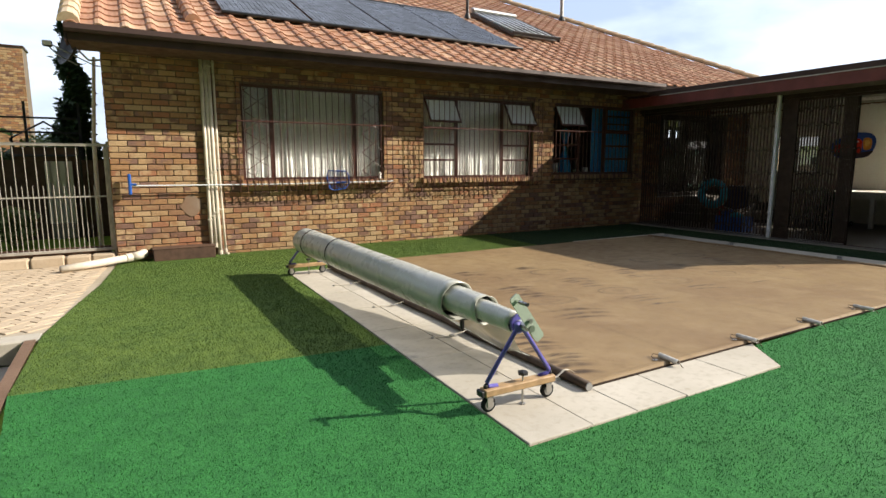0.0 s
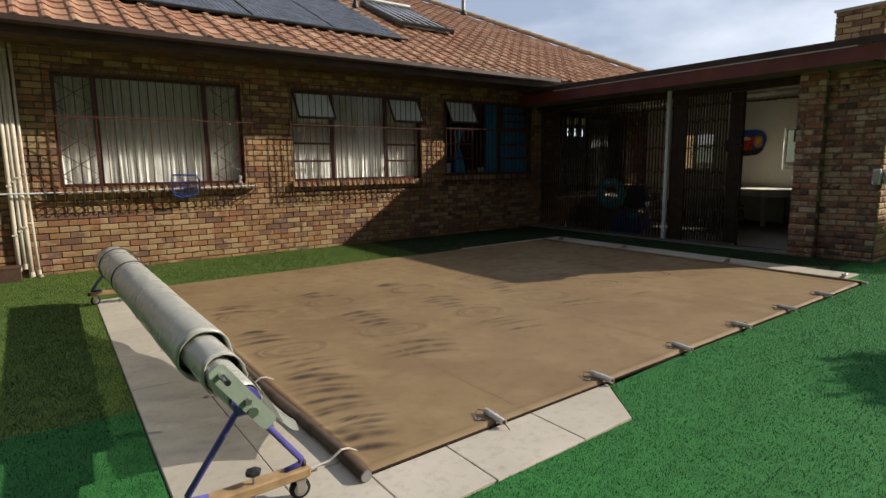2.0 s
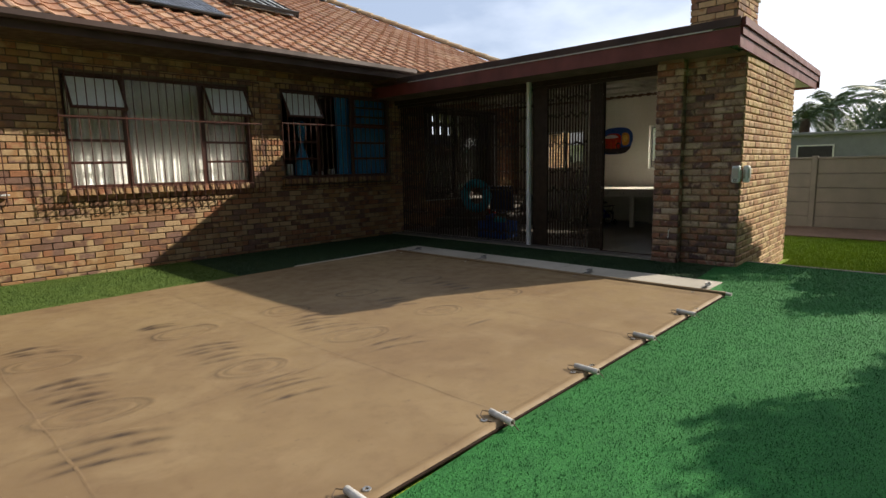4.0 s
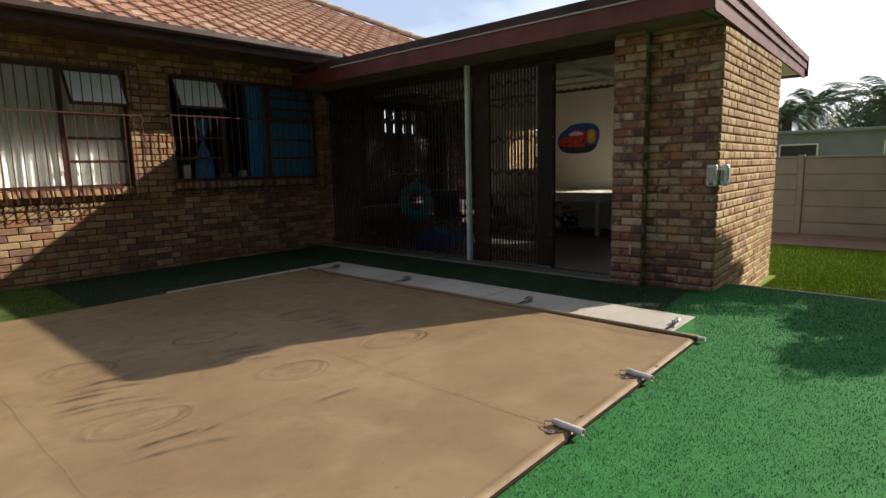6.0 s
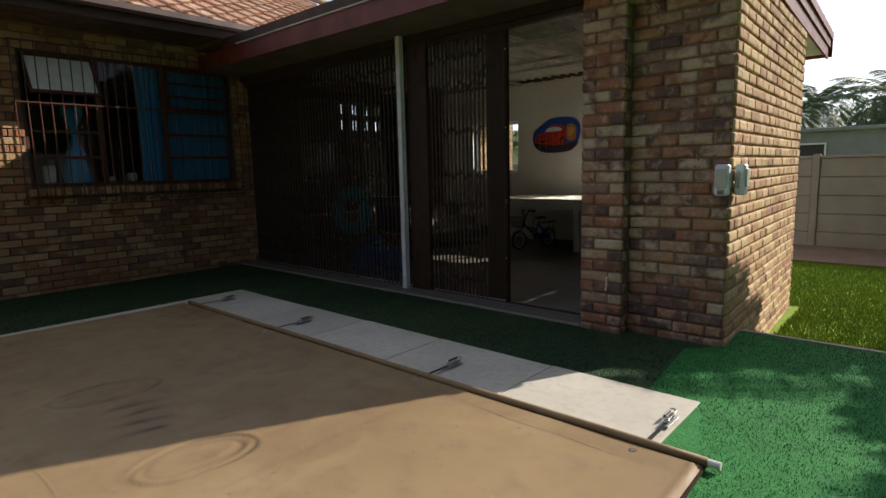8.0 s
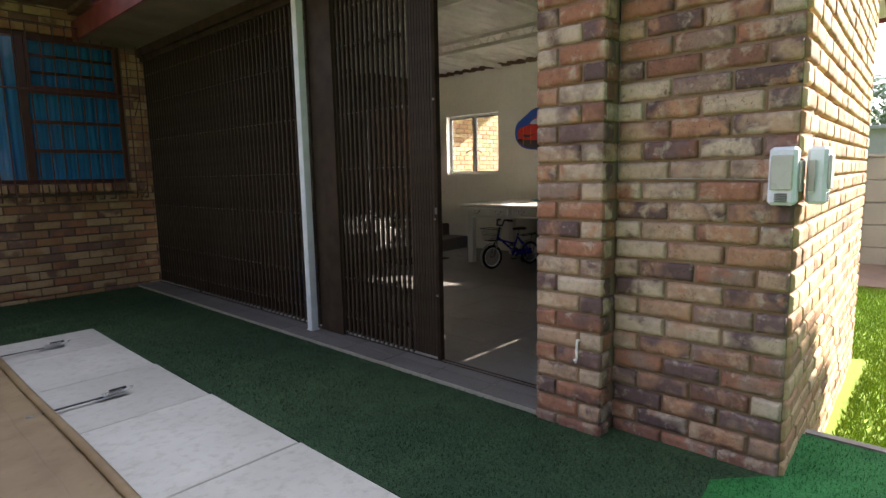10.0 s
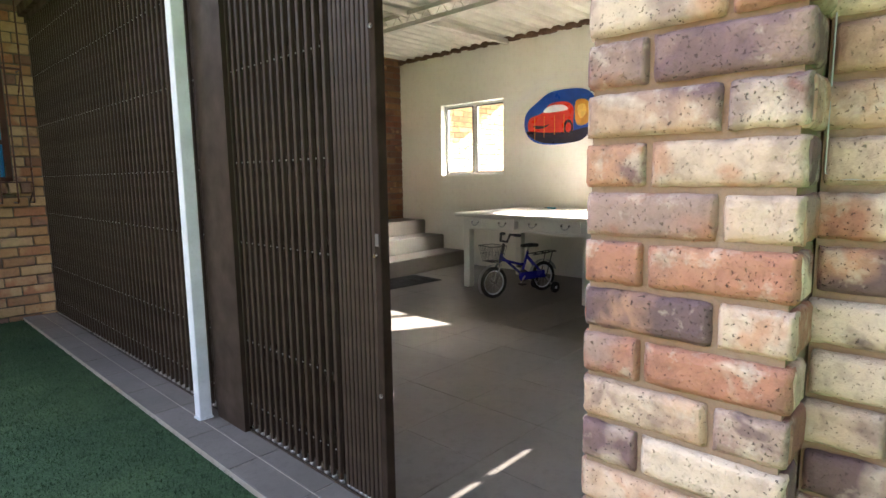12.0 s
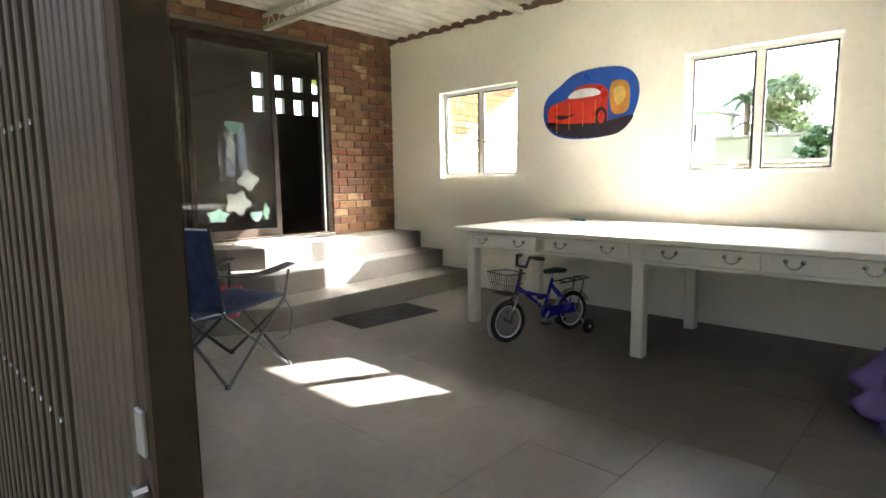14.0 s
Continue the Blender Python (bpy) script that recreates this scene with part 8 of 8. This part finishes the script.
part("wall", boxes((-0.9, 0.9, -1.3, 1.9, 0, 3.4)), M["plaster"], an)
w = part("window", boxes((-0.93, -0.901, -0.7, -0.1, 2.55, 3.1)), M["black"], an)
part("roof", boxes((-1.05, 1.05, -1.42, 2.02, 3.402, 3.5), bevel=0.01), M["grey_plaster"], an)
tree((32.0, 22.5, -0.3), 4.4, 2.0, "green garden tree beyond the wall", 12, M["leaf"], 9000, 0.18)
tree((42.0, 2.0, -0.3), 4.2, 4.0, "wide dark green tree far behind the wall", 13, M["leaf"], 12000, 0.26)
tree((44.0, -6.0, -0.3), 4.4, 4.6, "wide dark green tree far behind the wall", 15, M["leaf"], 12000, 0.28)
ph_ = thing("pale_house", (36.0, 15.5, -0.3), "pale plastered house with a low grey roof far behind the wall", "house")
part("wall", boxes((-3, 3, -3.5, 5, 0, 2.7)), M["plaster"], ph_)
bm = prism(bmesh.new(), [(-3.4, -4), (3.4, -4), (3.4, 5.5), (-3.4, 5.5)], 2.7, 3.7)
for v in bm.verts:
    if v.co.z > 3:
        v.co.x *= 0.05
part("roof", bm, M["grey_plaster"], ph_)
for y in (-2.4, 0.4, 3.0):
    w = part("window", boxes((-3.03, -2.99, y, y + 1.2, 1.0, 2.1)), M["black"], ph_)
    part("sill", boxes((-3.08, -3.031, y - 0.05, y + 1.25, 0.93, 0.99)), M["concrete"], w)
# conifer and shrubs in the yard
rnd_ = random.Random(2)
cy = thing("conifer", (-0.9, 15.6, -0.03), "tall narrow dark conifer behind the yard", "tree")
part("trunk", tubes([[(0, 0, -0.05), (0, 0, 3.6)]], 0.09, 8), M["bark"], cy)
part("crown", leaf_cloud([(rnd_.uniform(-0.12, 0.12), rnd_.uniform(-0.1, 0.1), 0.5 + 0.22 * k, 0.62 - 0.028 * k + rnd_.uniform(-0.05, 0.05)) for k in range(19)], 14000, 0.13, 7, 0.9), M["cypress"], cy)
for k, (x, y, r, mt) in enumerate(((-2.1, 15.2, 0.9, "leaf"), (-1.5, 17.0, 1.3, "leaf_bright"), (-3.4, 14.2, 0.9, "leaf"), (-1.75, 12.2, 0.35, "leaf_bright"))):
    b = thing("shrub", (x, y, -0.03), "leafy green shrub in the yard", "shrub", "shrubs in the yard")
    part("stems", tubes([[(0, 0, 0), (0.1, 0.05, r * 0.7)], [(0, 0, 0), (-0.12, 0.0, r * 0.8)], [(0, 0, 0), (0.0, -0.1, r * 0.9)]], 0.015, 6), M["bark"], b)
    cs = [(rnd_.uniform(-0.5, 0.5) * r, rnd_.uniform(-0.4, 0.4) * r, r * rnd_.uniform(0.6, 1.7), r * rnd_.uniform(0.35, 0.55)) for _ in range(9)]
    part("leaves", leaf_cloud(cs, 5000, 0.1, 20 + k), M[mt], b)
# unseen trees and wall added behind the walk, closing it and dimming skylight
for k, (x, y, h, s) in enumerate(((-7, -3, 5.8, 3.4), (-8, 2.5, 6.0, 3.4), (-3, -8.5, 5.8, 3.4), (3.5, -10.5, 5.4, 3.4), (-8.5, 8.0, 5.0, 3.0), (8.5, -9.5, 4.6, 3.0))):
    tree((x, y, -0.03), h, s, "large leafy tree added unseen behind the walk to dim skylight", 40 + k, M["leaf"], 14000, 0.26, trunk=0.22, low=0.2)
structure("added_wall_back", boxes((-12, 22, -12.2, -12.0, -0.3, 1.7), (-12.2, -12.0, -12.0, 18, -0.3, 1.7)), M["precast"], "plain wall added unseen behind the walk to close the garden")

# ---- blades of the turf and the lawn ----
def blade_sheet(name, poly, n, z, mat, seed, size, region):
    s = blades(poly, n, z, mat, seed, size, region)
    ob = part(name, s, mat)
    ob["kind"] = "stuff"
    ob["label"] = "short blades of grass"


blade_sheet("turf_blades", VIVID, 300000, 0.004, M["turf_vivid"], 1, 0.012, (-0.7, 11.0, -0.5, 4.1))
blade_sheet("turf_blades_olive", OLIVE, 260000, 0.003, M["turf_olive"], 2, 0.014, (-0.75, 6.3, 3.8, WALL_Y))
blade_sheet("turf_blades_shaded", SHADED, 170000, 0.003, M["turf_shaded"], 6, 0.013, (6.2, 10.4, 3.0, WALL_Y))
blade_sheet("lawn_blades", [(11.05, -3.5), (16.6, -3.5), (16.6, 2.9), (11.05, 2.9)], 120000, -0.31, M["lawn"], 3, 0.045, (11.05, 16.6, -1.5, 2.9))
blade_sheet("lawn_blades_far", [(13.4, 2.9), (16.6, 2.9), (16.6, 9.0), (15.25, 9.0), (15.25, 3.85), (13.4, 3.75)], 90000, -0.31, M["lawn"], 5, 0.045, (13.4, 16.6, 2.9, 9.0))

# ---- floor tiles, last the bricks ----
floor = bpy.data.objects["floor"]
fl = [(x0_, x1_) for x0_, x1_ in [(10.665 + 0.44 * i, min(10.665 + 0.44 * (i + 1), 15.045)) for i in range(10)]]
for j in range(13):
    y0_, y1_ = 3.955 + 0.44 * j, min(3.955 + 0.44 * (j + 1), 9.54)
    for a, b in fl:
        if y1_ - y0_ < 0.05 or b - a < 0.05:
            continue
        if y0_ > 8.75 and a > 12.3:
            continue
        z = FLOOR + random.Random(int(a * 100) + j).uniform(-0.0006, 0.0004)
        part("floor_tile", boxes((a + 0.0009, b - 0.0009, y0_ + 0.0009, y1_ - 0.0009, 0.0, z), bevel=0.0005), M["floor_tile"], floor)

holes = [(a - WALL_X0, b - WALL_X0, c - 0.1, d) for a, b, c, d in WINDOWS]
lay_bricks((WALL_X0, WALL_Y, -0.04), (1, 0, 0), (0, -1, 0), [r for r in brick_rows(WALL_X1 - WALL_X0, 0, 3.06, [(a, b, c + 0.04, d + 0.04) for a, b, c, d in holes], seed=41)], (M["brick"], M["brick_one"]), wall_south, 300, (9.0, WALL_Y, 0.6), 1.8)
lay_bricks((WALL_X0, WALL_Y + 8, -0.04), (0, -1, 0), (-1, 0, 0), brick_rows(8.0, 0, 3.06, seed=42), (M["brick"], M["brick_one"]), wall_west)
north_rows = brick_rows(6.8, 0, 2.98, [(DOOR[0] - 10.75, DOOR[1] - 10.75, DOOR[2] - 0.02, DOOR[3] - 0.02)], seed=43)
lay_bricks((10.75, ROOM_Y1, 0.02), (1, 0, 0), (0, -1, 0), [q for q in north_rows if q[0] > 4.45], (M["side"], M["side_one"]), wall_north)
# roofed stretch of the same wall, in the shade-darkened palette
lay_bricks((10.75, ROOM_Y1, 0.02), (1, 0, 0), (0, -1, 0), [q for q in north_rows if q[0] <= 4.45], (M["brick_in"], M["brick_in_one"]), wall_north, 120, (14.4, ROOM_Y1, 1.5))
# veranda front: pier face, pilaster and the sunlit side
rows = brick_rows(0.695, 0, 2.66, seed=51, half=0.005)
lay_bricks((PIER_X, 3.625, -0.03), (0, -1, 0), (-1, 0, 0), rows, (M["pier"], M["pier_one"]), wall_pier, 300, (PIER_X, 3.3, 1.0), 1.7, kinds=WORN_KINDS)
rows = []
prnd = random.Random(52)
for r in range(31):
    z = (r + 0.5) * 0.085
    a = 0.222 if r % 2 else 0.106
    rows.append((a / 2 + 0.002, z, a, prnd.random()))
    b = 0.340 - a - 0.012
    rows.append((a + 0.012 + b / 2, z, b, prnd.random()))
lay_bricks((10.362, 3.953, -0.03), (0, -1, 0), (-1, 0, 0), rows, (M["pier"], M["pier_one"]), pilaster, 300, (10.36, 3.7, 1.0), 1.5, kinds=WORN_KINDS)
rows = [((0.106 if r % 2 else 0.07) / 2 + 0.0, (r + 0.5) * 0.085, 0.106 if r % 2 else 0.07, prnd.random()) for r in range(31)]
lay_bricks((10.362, 3.623, -0.03), (1, 0, 0), (0, -1, 0), rows, (M["pier"], M["pier_one"]), pilaster, 60, (10.36, 3.7, 1.0), kinds=WORN_KINDS)
rows = brick_rows(0.385, 0, 2.66, seed=53, half=0.05)
lay_bricks((10.745, 3.947, -0.03), (-1, 0, 0), (0, 1, 0), rows, (M["pier"], M["pier_one"]), pilaster, 80, (10.5, 3.93, 1.0), kinds=WORN_KINDS)
lay_bricks((PIER_X, PIER_Y, -0.455), (1, 0.03, 0), (0.03, -1, 0), brick_rows(2.85, 0, 3.08, seed=54), (M["side"], M["side_one"]), wall_side, 300, (PIER_X, PIER_Y, 1.3), 1.5, kinds=WORN_KINDS)
